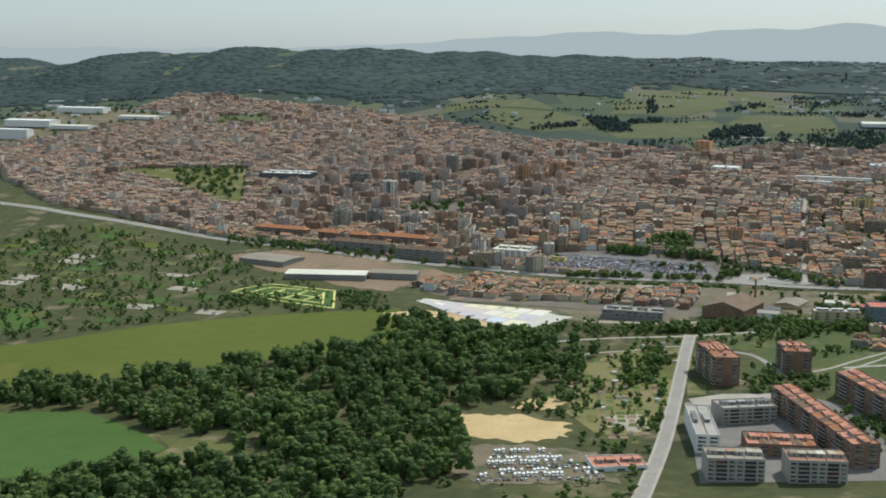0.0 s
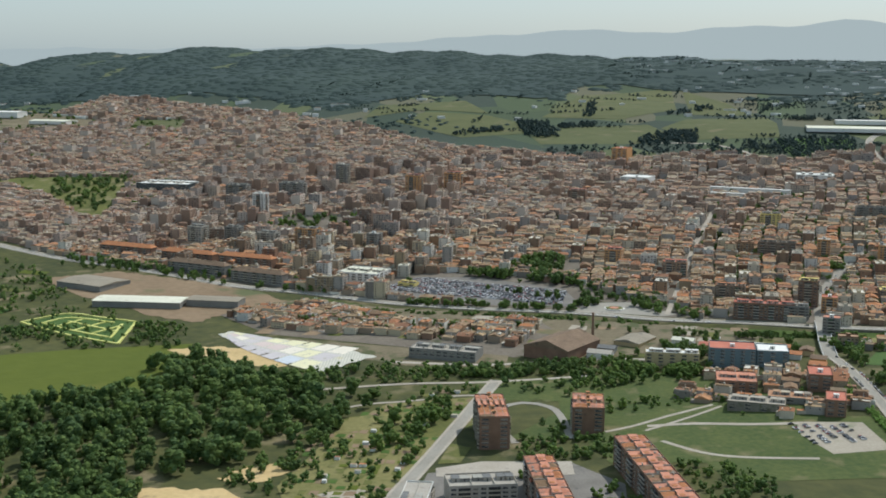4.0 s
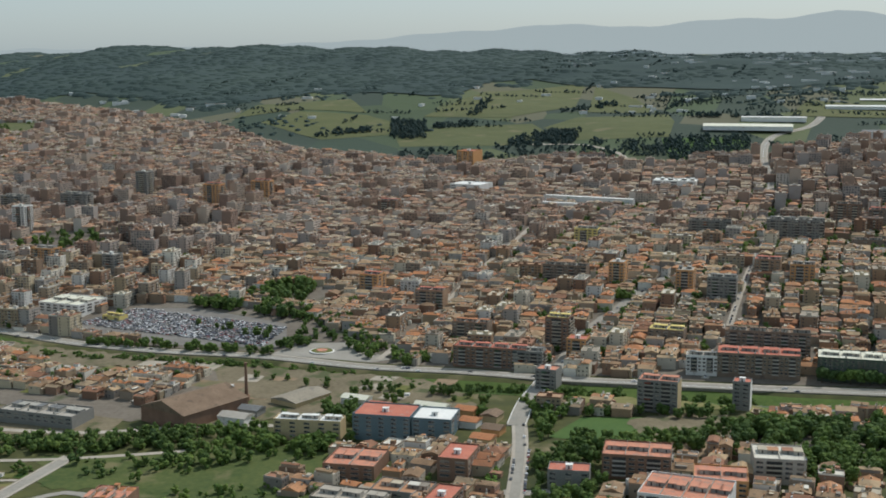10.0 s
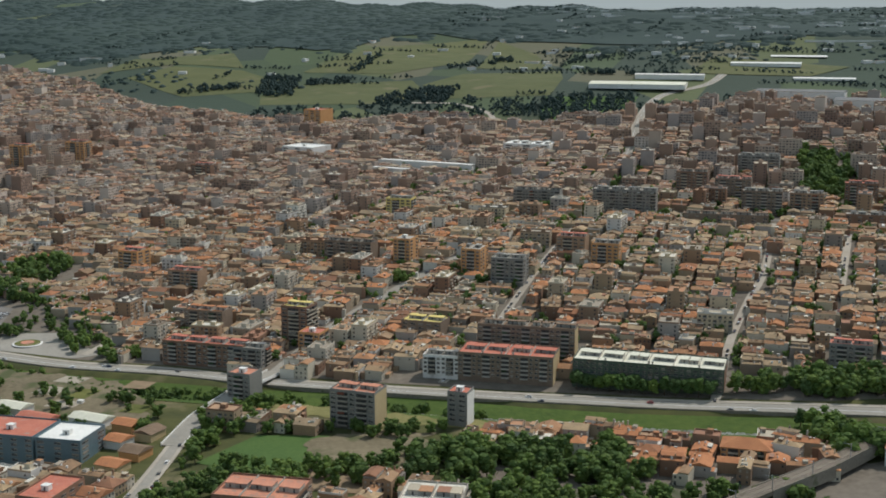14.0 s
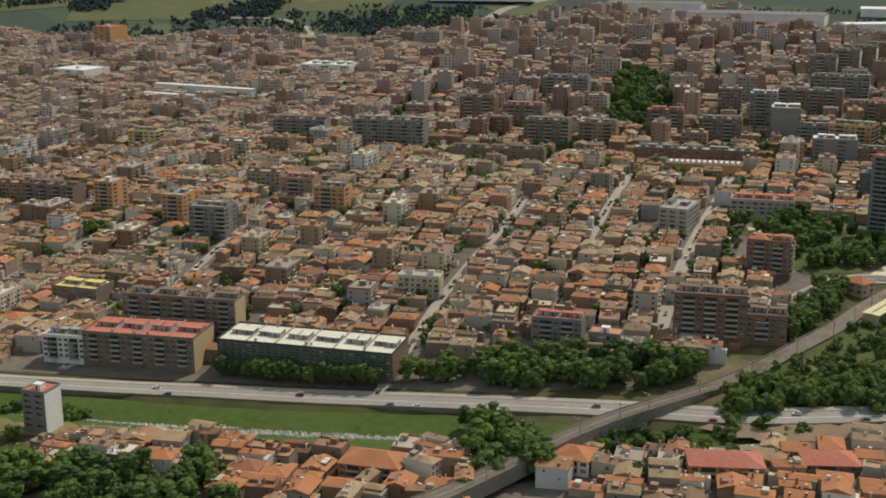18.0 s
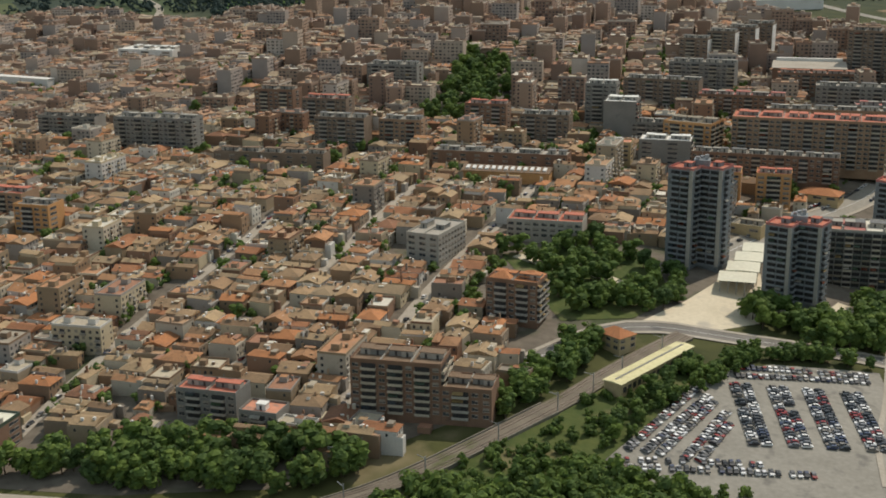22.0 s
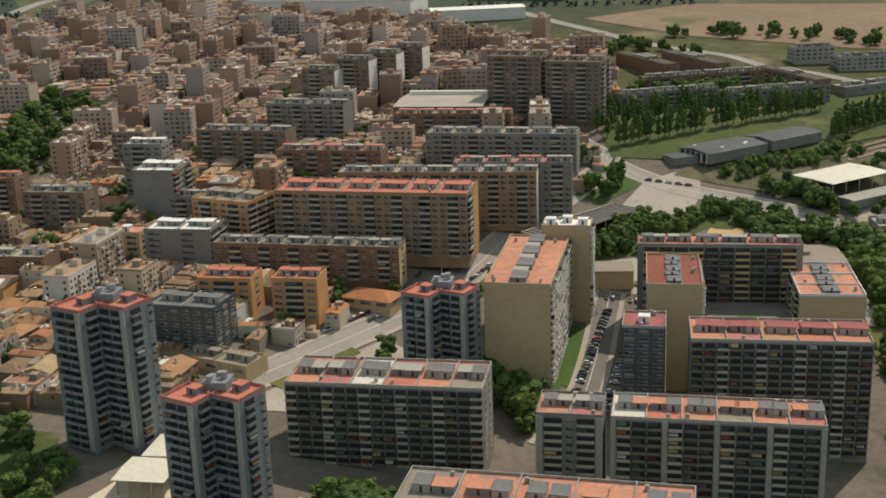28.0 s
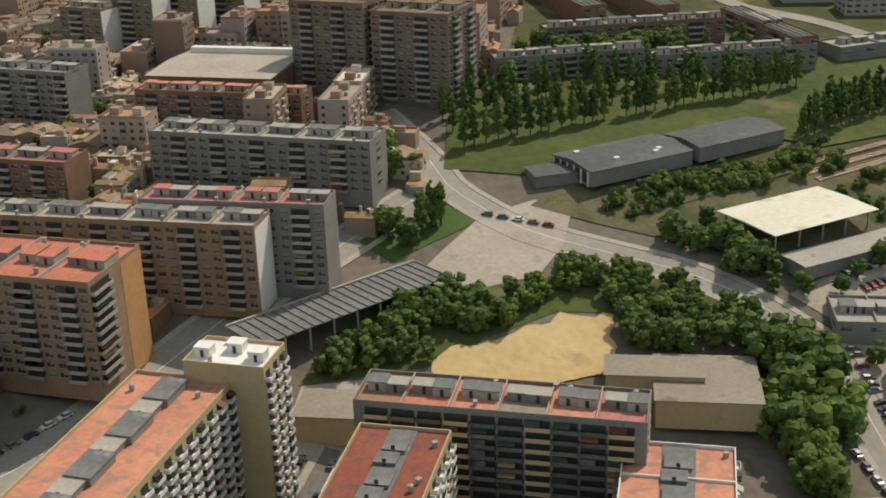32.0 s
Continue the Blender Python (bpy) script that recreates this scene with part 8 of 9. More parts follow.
GROVES = [
    ("broad", [(1066, 1534), (1111, 1546), (1140, 1538), (1150, 1500), (1133, 1470), (1100, 1464), (1088, 1482)], 52, 0.7, 1.15, "trees of the park", "in the park", 3),
    ("broad", [(872, 1348), (903, 1360), (960, 1354), (1000, 1346), (1015, 1330), (985, 1318), (915, 1332)], 105, 0.85, 1.3, "riverside trees", "by the river road", 3),
    ("broad", [(1052, 1362), (1098, 1438), (1112, 1432), (1086, 1392), (1066, 1362)], 46, 0.6, 1.05, "trees by the railway", "beside the railway", 2),
    ("broad", [(1162, 1436), (1205, 1449), (1240, 1475), (1252, 1498), (1262, 1470), (1234, 1441)], 64, 0.85, 1.4, "trees by the blocks", "in the shade of the blocks", 3),
    ("broad", [(1136, 1384), (1168, 1428), (1222, 1432), (1224, 1423), (1174, 1419), (1142, 1384)], 60, 0.5, 0.8, "trees of the car park", "at the edge of the car park", 2),
    ("broad", [(1222, 1500), (1300, 1485), (1330, 1470), (1330, 1455), (1262, 1470)], 46, 0.8, 1.3, "trees between blocks", "between apartment blocks", 4),
    ("broad", [(1296, 1548), (1320, 1546), (1332, 1575), (1352, 1628), (1346, 1636), (1322, 1590)], 26, 0.6, 1.0, "trees between blocks", "by the lawn", 3),
    ("broad", [(1356, 1692), (1366, 1709), (1387, 1733), (1410, 1736), (1413, 1716), (1392, 1703)], 62, 0.6, 0.95, "trees by the school", "by the sports ground", 1),
    ("broad", [(1413, 1717), (1410, 1734), (1432, 1743), (1440, 1757), (1465, 1752), (1499, 1736), (1490, 1712), (1451, 1729), (1431, 1729)], 120, 0.5, 0.85, "trees by the school", "by the sports ground", 2),
    ("broad", [(1488, 1700), (1505, 1722), (1510, 1700), (1509, 1672), (1490, 1645), (1486, 1668)], 60, 0.9, 1.5, "trees by the school", "beside the school road", 2),
    ("broad", [(1372, 1768), (1394, 1784), (1400, 1775), (1384, 1758)], 10, 0.8, 1.2, "trees at the junction", "on the grass corner", 1),
    ("poplar", [(1384, 1764), (1393, 1779), (1398, 1774), (1390, 1762)], 8, 0.8, 1.1, "trees at the junction", "on the grass corner", 1),
    ("broad", [(1362, 1800), (1384, 1832), (1392, 1800), (1382, 1786)], 20, 0.7, 1.2, "trees at the junction", "beside the road", 2),
    ("broad", [(1468, 1764), (1486, 1774), (1512, 1752), (1506, 1736), (1480, 1750)], 40, 0.7, 1.1, "trees by the yard", "beside the goods yard", 2),
    ("broad", [(1420, 1880), (1440, 1935), (1530, 1942), (1540, 1918), (1480, 1912)], 50, 0.7, 1.1, "trees between rows of flats", "between rows of flats", 2),
    ("broad", [(1526, 1640), (1540, 1660), (1560, 1720), (1570, 1680), (1545, 1600)], 30, 0.6, 1.0, "trees by the parking", "beside the parking", 2),
    ("broad", [(1092, 1458), (1138, 1462), (1146, 1480), (1140, 1500), (1110, 1470)], 20, 0.7, 1.2, "trees of the park", "in the park", 2),
    ("broad", [(1180, 1446), (1178, 1474), (1192, 1478), (1216, 1466), (1220, 1450), (1190, 1440)], 28, 0.8, 1.3, "trees by the blocks", "at the foot of a tower", 2),
    ("broad", [(1230, 1447), (1234, 1488), (1256, 1500), (1256, 1462)], 26, 0.9, 1.4, "trees by the blocks", "in the shade of the blocks", 2),
    ("broad", [(1312, 1550), (1326, 1598), (1338, 1612), (1346, 1608), (1330, 1556)], 26, 0.7, 1.1, "trees between blocks", "by the lawn", 2),
    ("broad", [(1092, 1555), (1117, 1562), (1124, 1530), (1100, 1535)], 14, 0.7, 1.1, "trees of the park", "in the park", 2),
    ("broad", [(1058, 1364), (1078, 1404), (1096, 1434), (1107, 1424), (1096, 1398), (1072, 1366)], 40, 0.6, 1.0, "trees by the railway", "beside the railway", 1),
    ("broad", [(900, 1304), (934, 1290), (936, 1240), (905, 1242)], 34, 1.0, 1.6, "tall trees at the viaduct", "beside the viaduct", 2),
    ("bush", [(1017, 1290), (1028, 1316), (1093, 1328), (1132, 1312), (1123, 1290)], 130, 1.2, 2.6, "scrub on the bank", "on the river bank", 1),
    ("broad", [(940, 1268), (990, 1290), (1020, 1286), (985, 1262)], 14, 0.6, 1.0, "tall trees at the viaduct", "beside the viaduct", 1),
    ("broad", [(689, 1200), (689, 1238), (708, 1262), (798, 1254), (800, 1210)], 70, 0.9, 1.5, "trees on the slope", "on the near river slope", 2),
    ("broad", [(707, 1150), (700, 1182), (890, 1210), (883, 1160)], 110, 0.6, 1.1, "trees on the slope", "on the near river slope", 2),
    ("broad", [(573, 1180), (601, 1172), (640, 1184), (690, 1200), (660, 1215), (600, 1196)], 30, 0.7, 1.1, "trees by the park", "by the small park", 2),
    ("broad", [(1009, 1825), (1042, 1898), (1071, 1884), (1048, 1800)], 34, 0.8, 1.3, "trees of an inner park", "in an inner park", 2),
    ("broad", [(420, 1470), (438, 1478), (470, 1436), (460, 1415), (436, 1440)], 16, 0.7, 1.0, "street trees by the river", "at the roundabout", 1),
    ("broad", [(1450, 1708), (1490, 1706), (1492, 1714), (1452, 1727)], 26, 0.7, 1.1, "trees by the school", "behind the school", 1),
    ("broad", [(1470, 1566), (1480, 1600), (1488, 1640), (1496, 1640), (1484, 1566)], 16, 0.7, 1.1, "street trees", "beside the side street", 2),
    ("broad", [(1560, 1660), (1570, 1760), (1640, 1800), (1640, 1660)], 40, 0.7, 1.1, "trees by the parking", "beside the parking", 2),
    ("broad", [(1098, 1338), (1111, 1366), (1146, 1416), (1152, 1402), (1146, 1396), (1119, 1354)], 44, 0.45, 0.8, "trees of the car park", "between the railway and the car park", 1),
    ("bush", [(1046, 1326), (1086, 1368), (1110, 1396), (1118, 1376), (1090, 1338), (1070, 1322)], 46, 0.7, 1.5, "scrub by the station", "beside the railway", 1),
    ("broad", [(1258, 1684), (1274, 1726), (1280, 1726), (1266, 1680)], 10, 0.5, 0.8, "trees between blocks", "beside the avenue", 1),
    ("broad", [(1222, 1640), (1236, 1672), (1262, 1672), (1272, 1655), (1240, 1632)], 12, 0.5, 0.8, "trees between blocks", "among low houses", 1),
    ("bush", [(1450, 1790), (1500, 1812), (1545, 1832), (1550, 1815), (1500, 1795), (1460, 1778)], 60, 0.8, 1.8, "scrub of the yard", "in the goods yard", 1),
    ("broad", [(330, 1392), (430, 1384), (520, 1340), (535, 1275), (440, 1280), (400, 1350)], 60, 0.45, 0.85, "trees by the works", "beside the works", 2),
    ("broad", [(20, 1430), (120, 1390), (250, 1340), (300, 1390), (180, 1430), (60, 1470)], 60, 0.45, 0.85, "trees by the works", "beside the works", 2),
    ("broad", [(540, 1005), (565, 1100), (562, 1200), (580, 1200), (590, 1010)], 40, 0.5, 0.85, "trees of the avenue", "along the avenue", 2),
    ("broad", [(1500, 2130), (1540, 2145), (1600, 2130), (1690, 2070), (1680, 2050), (1600, 2100)], 40, 0.6, 1.1, "trees on the hillside", "on the hillside", 2),
    ("broad", [(1440, 2060), (1480, 2070), (1530, 2040), (1540, 2060), (1470, 2110)], 40, 0.6, 1.0, "trees on the hillside", "behind rows of flats", 2),
    ("broad", [(-300, 1790), (-160, 1700), (10, 1612), (5, 1600), (-160, 1680), (-310, 1768)], 70, 0.6, 0.95, "street trees by the river", "along the river road", 1),
    ("broad", [(215, 1644), (335, 1604), (352, 1572), (344, 1560), (225, 1632)], 60, 0.8, 1.3, "trees behind the car park", "behind the large car park", 1),
    ("broad", [(345, 1505), (400, 1488), (432, 1455), (445, 1480), (385, 1566), (350, 1566)], 60, 0.5, 0.95, "trees behind the car park", "beside the roundabout", 1),
    ("broad", [(200, 1540), (260, 1530), (320, 1500), (335, 1520), (240, 1570)], 8, 0.6, 0.9, "trees behind the car park", "in the large car park", 1),
    ("broad", [(1252, 1592), (1262, 1566), (1272, 1558), (1270, 1600), (1262, 1606)], 12, 0.7, 1.1, "trees between blocks", "at the foot of a tower", 1),
    ("broad", [(1294, 1562), (1312, 1548), (1320, 1578), (1304, 1588)], 14, 0.9, 1.4, "trees between blocks", "at the foot of a tower", 1),
    ("broad", [(1256, 1436), (1262, 1452), (1275, 1452), (1272, 1434), (1335, 1414), (1330, 1404), (1262, 1424)], 46, 0.5, 0.9, "trees by the blocks", "before a long block", 2),
    ("broad", [(1140, 1470), (1146, 1500), (1150, 1540), (1162, 1545), (1156, 1505), (1148, 1470)], 24, 0.6, 1.0, "trees of the park", "at the edge of the square", 2),
    ("broad", [(1225, 1694), (1280, 1690), (1325, 1706), (1338, 1728), (1318, 1722), (1270, 1696)], 24, 0.7, 1.1, "trees between blocks", "behind the grey block", 2),
    ("broad", [(600, 1160), (680, 1205), (724, 1256), (790, 1262), (812, 1219), (760, 1150), (720, 1120), (660, 1180)], 105, 0.7, 1.2, "trees on the slope", "on the near river slope", 4),
    ("broad", [(555, 1268), (640, 1276), (700, 1288), (700, 1275), (640, 1262), (600, 1275)], 22, 0.6, 0.9, "trees by the park", "by the small park", 3),
    ("bush", [(1034, 1298), (1099, 1320), (1151, 1311), (1095, 1294)], 60, 0.8, 1.7, "scrub on the bank", "on the river bank", 1),
    ("bush", [(960, 1240), (1010, 1280), (1060, 1280), (1040, 1262), (980, 1230)], 26, 1.2, 2.4, "scrub on the bank", "under the viaduct", 1),
    ("broad", [(260, 1640), (300, 1700), (345, 1665), (330, 1610)], 36, 0.9, 1.4, "trees behind the car park", "behind the large car park", 3),
    ("broad", [(-330, 1740), (-150, 1650), (-40, 1590), (60, 1572), (60, 1580), (-40, 1604), (-150, 1668), (-325, 1756)], 40, 0.6, 0.9, "street trees by the river", "along the river road", 1),
    ("broad", [(1025, 1892), (1083, 1874), (1098, 1956), (1045, 1996)], 40, 0.9, 1.4, "trees of an inner park", "in an inner park", 2),
    ("broad", [(-75, 1872), (38, 1845), (75, 1928), (-38, 1955)], 24, 0.9, 1.3, "trees of an inner park", "among tall flats", 3),
    ("broad", [(1486, 1560), (1476, 1600), (1482, 1640), (1490, 1650), (1514, 1655), (1512, 1610), (1512, 1560)], 40, 0.6, 1.0, "street trees", "beside the side street", 2),
    ("broad", [(1512, 1640), (1522, 1720), (1508, 1738), (1560, 1765), (1590, 1780), (1600, 1640)], 60, 0.6, 1.0, "trees by the parking", "beside the parking", 2),
    ("broad", [(1270, 1690), (1330, 1680), (1340, 1695), (1330, 1712), (1300, 1700)], 16, 0.7, 1.1, "trees between blocks", "before the brown block", 2),
    ("broad", [(150, 1508), (245, 1476), (335, 1452), (335, 1462), (250, 1488), (160, 1520)], 60, 0.5, 0.85, "street trees by the river", "between road and car park", 0),
    ("broad", [(100, 1500), (240, 1452), (330, 1430), (420, 1402), (416, 1394), (328, 1420), (236, 1440), (96, 1486)], 90, 0.45, 0.9, "trees on the near bank", "on the near river bank", 1),
    ("broad", [(335, 1475), (352, 1500), (368, 1488), (352, 1470)], 14, 0.6, 0.95, "street trees by the river", "at the roundabout", 0),
    ("broad", [(395, 1488), (425, 1462), (440, 1440), (425, 1434), (405, 1460)], 16, 0.6, 0.95, "street trees by the river", "at the roundabout", 0),
    ("broad", [(255, 1250), (300, 1245), (420, 1275), (520, 1285), (520, 1310), (400, 1290), (360, 1285), (280, 1265)], 70, 0.5, 0.9, "trees by the works", "beside the works", 2),
    ("broad", [(264, 1232), (289, 1258), (389, 1240), (440, 1236), (432, 1200), (302, 1191)], 80, 0.5, 1.0, "trees by the works", "on the grassy bank", 2),
    ("broad", [(558, 1100), (600, 1090), (612, 1196), (562, 1204)], 46, 0.6, 1.1, "trees of the avenue", "along the avenue", 2),
    ("broad", [(125, 1030), (150, 1100), (205, 1110), (180, 1000)], 9, 0.9, 1.4, "garden trees", "between kitchen gardens", 1),
    ("broad", [(401, 1327), (430, 1312), (446, 1270), (436, 1262), (410, 1290)], 26, 0.6, 1.0, "trees by the works", "beside the works", 2),
    ("broad", [(552, 1300), (571, 1322), (595, 1322), (585, 1258), (563, 1210)], 40, 0.6, 1.05, "trees by the park", "by the small park", 2),
    ("broad", [(585, 1223), (610, 1214), (660, 1224), (690, 1260), (700, 1240), (656, 1188), (626, 1177), (576, 1196)], 60, 0.5, 0.95, "trees by the park", "by the small park", 2),
    ("bush", [(420, 1400), (520, 1368), (650, 1340), (720, 1330), (720, 1315), (640, 1322), (510, 1350), (416, 1385)], 130, 0.8, 1.8, "scrub on the bank", "in the river bed", 1),
    ("broad", [(1192, 1588), (1226, 1622), (1272, 1668), (1266, 1674), (1220, 1628), (1186, 1594)], 26, 0.45, 0.75, "street trees", "beside the avenue", 1),
    ("broad", [(1294, 1648), (1318, 1684), (1323, 1681), (1298, 1644)], 9, 0.4, 0.65, "street trees", "on the lawn strip", 1),
    ("broad", [(1464, 1570), (1470, 1600), (1476, 1636), (1484, 1634), (1478, 1600), (1472, 1568)], 16, 0.4, 0.7, "street trees", "beside the side street", 1),
    ("bush", [(1500, 1770), (1540, 1806), (1650, 1850), (1680, 1840), (1600, 1790), (1540, 1764)], 70, 0.7, 1.5, "scrub of the yard", "in the goods yard", 2),
    ("bush", [(230, 1210), (330, 1228), (420, 1215), (440, 1240), (300, 1260), (180, 1245)], 60, 1.2, 2.6, "scrub by the works", "on the grassy bank", 3),
]
REST = {}
for kind, poly, n, lo, hi, group, where, keep in GROVES:
    for i, (x, y) in enumerate(scatter(poly, n)):
        if not boxed(x, y, keep) and not on_road(x, y):
            if i < 6 and kind != "bush" and x > 860:
                tree(kind, x, y, rng.uniform(lo, hi), group, where)
            else:
                REST.setdefault((kind, group), []).append((x, y, rng.uniform(lo, hi)))
for (kind, group), items in REST.items():
    g = Geo()
    for x, y, s in items:
        c, b = rng.choice(CROWNS[kind])
        a = rng.uniform(0, 6.28)
        if kind == "broad":
            c = rng.choice(CLUMPS)
        g.put(c, x, y, land(x, y), a, s, s, s)
        g.put(b, x, y, land(x, y), a, s, s, s)
    tagged(link("grove", g.mesh("grove", [M_LEAF_F, M_BARK])), "leafy crowns of the " + group, "grove", kind="stuff")
g = Geo()
for x, y in YARDTREES:
    s = rng.uniform(0.3, 0.65)
    g.put(rng.choice(HEDGE_CLUMPS), x, y, land(x, y), rng.uniform(0, 6.28), s, s, s)
tagged(link("yard_trees", g.mesh("yard_trees", [M_LEAF_F])), "small trees in the back yards", "trees", kind="stuff")
POPLARS = []
for r in range(4):
    for k in range(34):
        t = k / 28
        x, y = 1406 + 122 * t - 4 * r + rng.uniform(-1.2, 1.2), 1827 + 52 * t + 12 * r + rng.uniform(-1.2, 1.2)
        if rng.random() < (0.9 if r < 1 else 0.7) and not boxed(x, y, 1):
            if r < 1:
                tree("poplar", x, y, rng.uniform(0.8, 1.15), "rows of poplars", "on the meadow")
            else:
                POPLARS.append((x, y, rng.uniform(0.8, 1.1)))
for r in range(3):
    for k in range(9):
        tree("poplar", 1538 + 6.5 * k + 5 * r, 1838 + 4.2 * k + 9 * r, rng.uniform(0.8, 1.2), "rows of poplars", "on the meadow")
g = Geo()
for x, y, s in POPLARS:
    c, b = rng.choice(CROWNS["poplar"])
    g.put(c, x, y, land(x, y), s, s, s, s)
    g.put(b, x, y, land(x, y), s, s, s, s)
tagged(link("poplar_grove", g.mesh("poplar_grove", [M_LEAF, M_BARK])), "close rows of slim poplars farther back", "grove", kind="stuff")
for k in range(13):
    tree("broad", 776 + 6.7 * k, 1362.5 - 1.67 * k, rng.uniform(0.95, 1.25), "riverside trees", "before the riverside building")
g = Geo()
for y in np.arange(1020, 1172, 2.6):
    for x in (531.5, 535):
        s = rng.uniform(0.38, 0.55)
        g.put(rng.choice(HEDGE_CLUMPS), x + rng.uniform(-0.6, 0.6), y, land(x, y) - 0.3, rng.uniform(0, 6.28), s, s, s * 0.8)
tagged(link("median_hedge", g.mesh("median_hedge", [M_LEAF_B])), "bright green hedge on the avenue's median", "hedge", kind="stuff")


def wood(name, label, polys, lo, hi, m, kit=CLUMPS, apart=0.0):
    g = Geo()
    for poly, n in polys:
        for x, y in scatter(poly, n):
            if not boxed(x, y, 3) and not on_road(x, y) and not (apart and crowded(x, y, apart)):
                s = rng.uniform(lo, hi)
                g.put(rng.choice(kit), x, y, land(x, y) - 0.4, rng.uniform(0, 6.28), s, s, s * rng.uniform(0.9, 1.2))
    tagged(link(name, g.mesh(name, [m])), label, "wood", kind="stuff")


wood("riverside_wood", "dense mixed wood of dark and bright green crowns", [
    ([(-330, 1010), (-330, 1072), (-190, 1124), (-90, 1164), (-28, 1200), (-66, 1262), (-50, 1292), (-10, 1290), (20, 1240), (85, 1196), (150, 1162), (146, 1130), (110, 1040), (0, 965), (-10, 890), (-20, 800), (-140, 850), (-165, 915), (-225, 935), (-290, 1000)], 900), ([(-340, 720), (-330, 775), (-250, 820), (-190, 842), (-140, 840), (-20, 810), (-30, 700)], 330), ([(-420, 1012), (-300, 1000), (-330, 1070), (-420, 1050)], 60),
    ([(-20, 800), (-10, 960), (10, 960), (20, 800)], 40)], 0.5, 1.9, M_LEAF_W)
wood("field_scrub", "scattered hedges, orchards and bushes by the river", [
    ([(-900, 1640), (-520, 1850), (-340, 1720), (-250, 1570), (-150, 1470), (-50, 1370), (-180, 1340), (-310, 1300), (-430, 1240), (-700, 1230), (-900, 1400)], 1500),
    ([(90, 1000), (150, 1170), (240, 1200), (225, 1060), (170, 940), (120, 900)], 80), ([(60, 1240), (120, 1195), (240, 1222), (420, 1228), (430, 1255), (300, 1275), (150, 1265)], 260), ([(250, 1170), (300, 1165), (380, 1200), (400, 1225), (260, 1212)], 40), ([(-100, 700), (140, 700), (150, 860), (100, 790), (20, 790), (-20, 850)], 60)], 0.25, 1.05, M_LEAF_F, HEDGE_CLUMPS)
wood("garden_bushes", "bushes and small trees round gardens and flats", [
    ([(60, 960), (60, 1010), (120, 1030), (130, 960), (104, 940)], 46), ([(100, 850), (98, 900), (130, 900), (170, 960), (180, 940), (150, 850)], 36), ([(120, 1030), (135, 1075), (200, 1090), (190, 1010), (160, 960), (125, 960)], 34),
    ([(191, 1100), (196, 1185), (214, 1185), (212, 1100)], 34), ([(255, 1000), (262, 1060), (300, 1066), (300, 1030), (296, 1012)], 34), ([(281, 1104), (312, 1104), (320, 1066), (340, 1056), (330, 1012), (304, 1014)], 60),
    ([(318, 960), (334, 944), (344, 856), (330, 800), (306, 830), (300, 900)], 80), ([(372, 1000), (384, 900), (400, 860), (430, 900), (430, 990)], 90), ([(330, 1120), (420, 1140), (440, 1100), (430, 1160), (340, 1150)], 26),
    ([(220, 960), (222, 975), (300, 980), (262, 950)], 16), ([(215, 1100), (232, 1140), (244, 1120), (232, 1098)], 14), ([(-127, 1445), (-65, 1434), (-61, 1330), (-112, 1350)], 60), ([(-250, 1425), (-190, 1380), (-130, 1340), (-150, 1330), (-260, 1400)], 50)], 0.3, 0.8, M_LEAF_F, FAR_CLUMPS)
wood("town_slope_trees", "trees covering a slope between the houses", [([(-497, 2259), (-362, 2286), (-262, 2078), (-316, 2029), (-437, 2076)], 150), ([(-310, 1790), (-150, 1705), (60, 1615), (55, 1590), (-150, 1670), (-320, 1768)], 90)], 0.6, 1.1, M_LEAF_F, FAR_CLUMPS)
wood("town_greenery", "trees standing between the houses farther off", [([(-900, 2500), (-300, 1850), (150, 1600), (560, 1460), (900, 1500), (1000, 1800), (1350, 2000), (1400, 2200), (760, 2200), (200, 2400), (-500, 3000)], 620), ([(-1010, 2560), (-300, 2300), (185, 2440), (-117, 2775), (-661, 3160), (-1010, 2860)], 420)], 0.55, 1.0, M_LEAF_F, FAR_CLUMPS)
wood("garden_trees", "trees in gardens and courts between houses", [([(860, 1380), (1060, 1400), (1070, 1560), (1200, 1620), (1330, 1850), (1300, 2050), (1000, 2050), (900, 1700)], 2600), ([(450, 1420), (860, 1380), (900, 1700), (950, 2000), (560, 2000)], 2200)], 0.55, 1.0, M_LEAF_F, FAR_CLUMPS, 5.6)
wood("copses", "dark copses between distant fields", [
    ([(330, 2300), (700, 2280), (800, 2340), (560, 2400), (360, 2400)], 150), ([(302, 2700), (367, 2665), (385, 2500), (325, 2510)], 190), ([(521, 2400), (525, 2470), (590, 2520), (640, 2515), (628, 2400)], 260),
    ([(385, 2625), (440, 2640), (470, 2600), (390, 2590)], 50), ([(177, 2590), (271, 2630), (290, 2595), (190, 2560)], 60), ([(440, 2700), (470, 2860), (490, 2860), (460, 2700)], 40), ([(640, 2330), (780, 2340), (800, 2420), (640, 2420)], 80),
    ([(765, 2430), (905, 2420), (880, 2310), (760, 2250)], 190), ([(830, 2620), (1020, 2590), (1010, 2570), (830, 2600)], 70), ([(600, 2700), (700, 2820), (730, 2800), (640, 2690)], 36), ([(1640, 2060), (1900, 2110), (2000, 2000), (1760, 1960)], 120)], 0.6, 1.1, M_PINE, HEDGE_CLUMPS)
hedge = Geo()
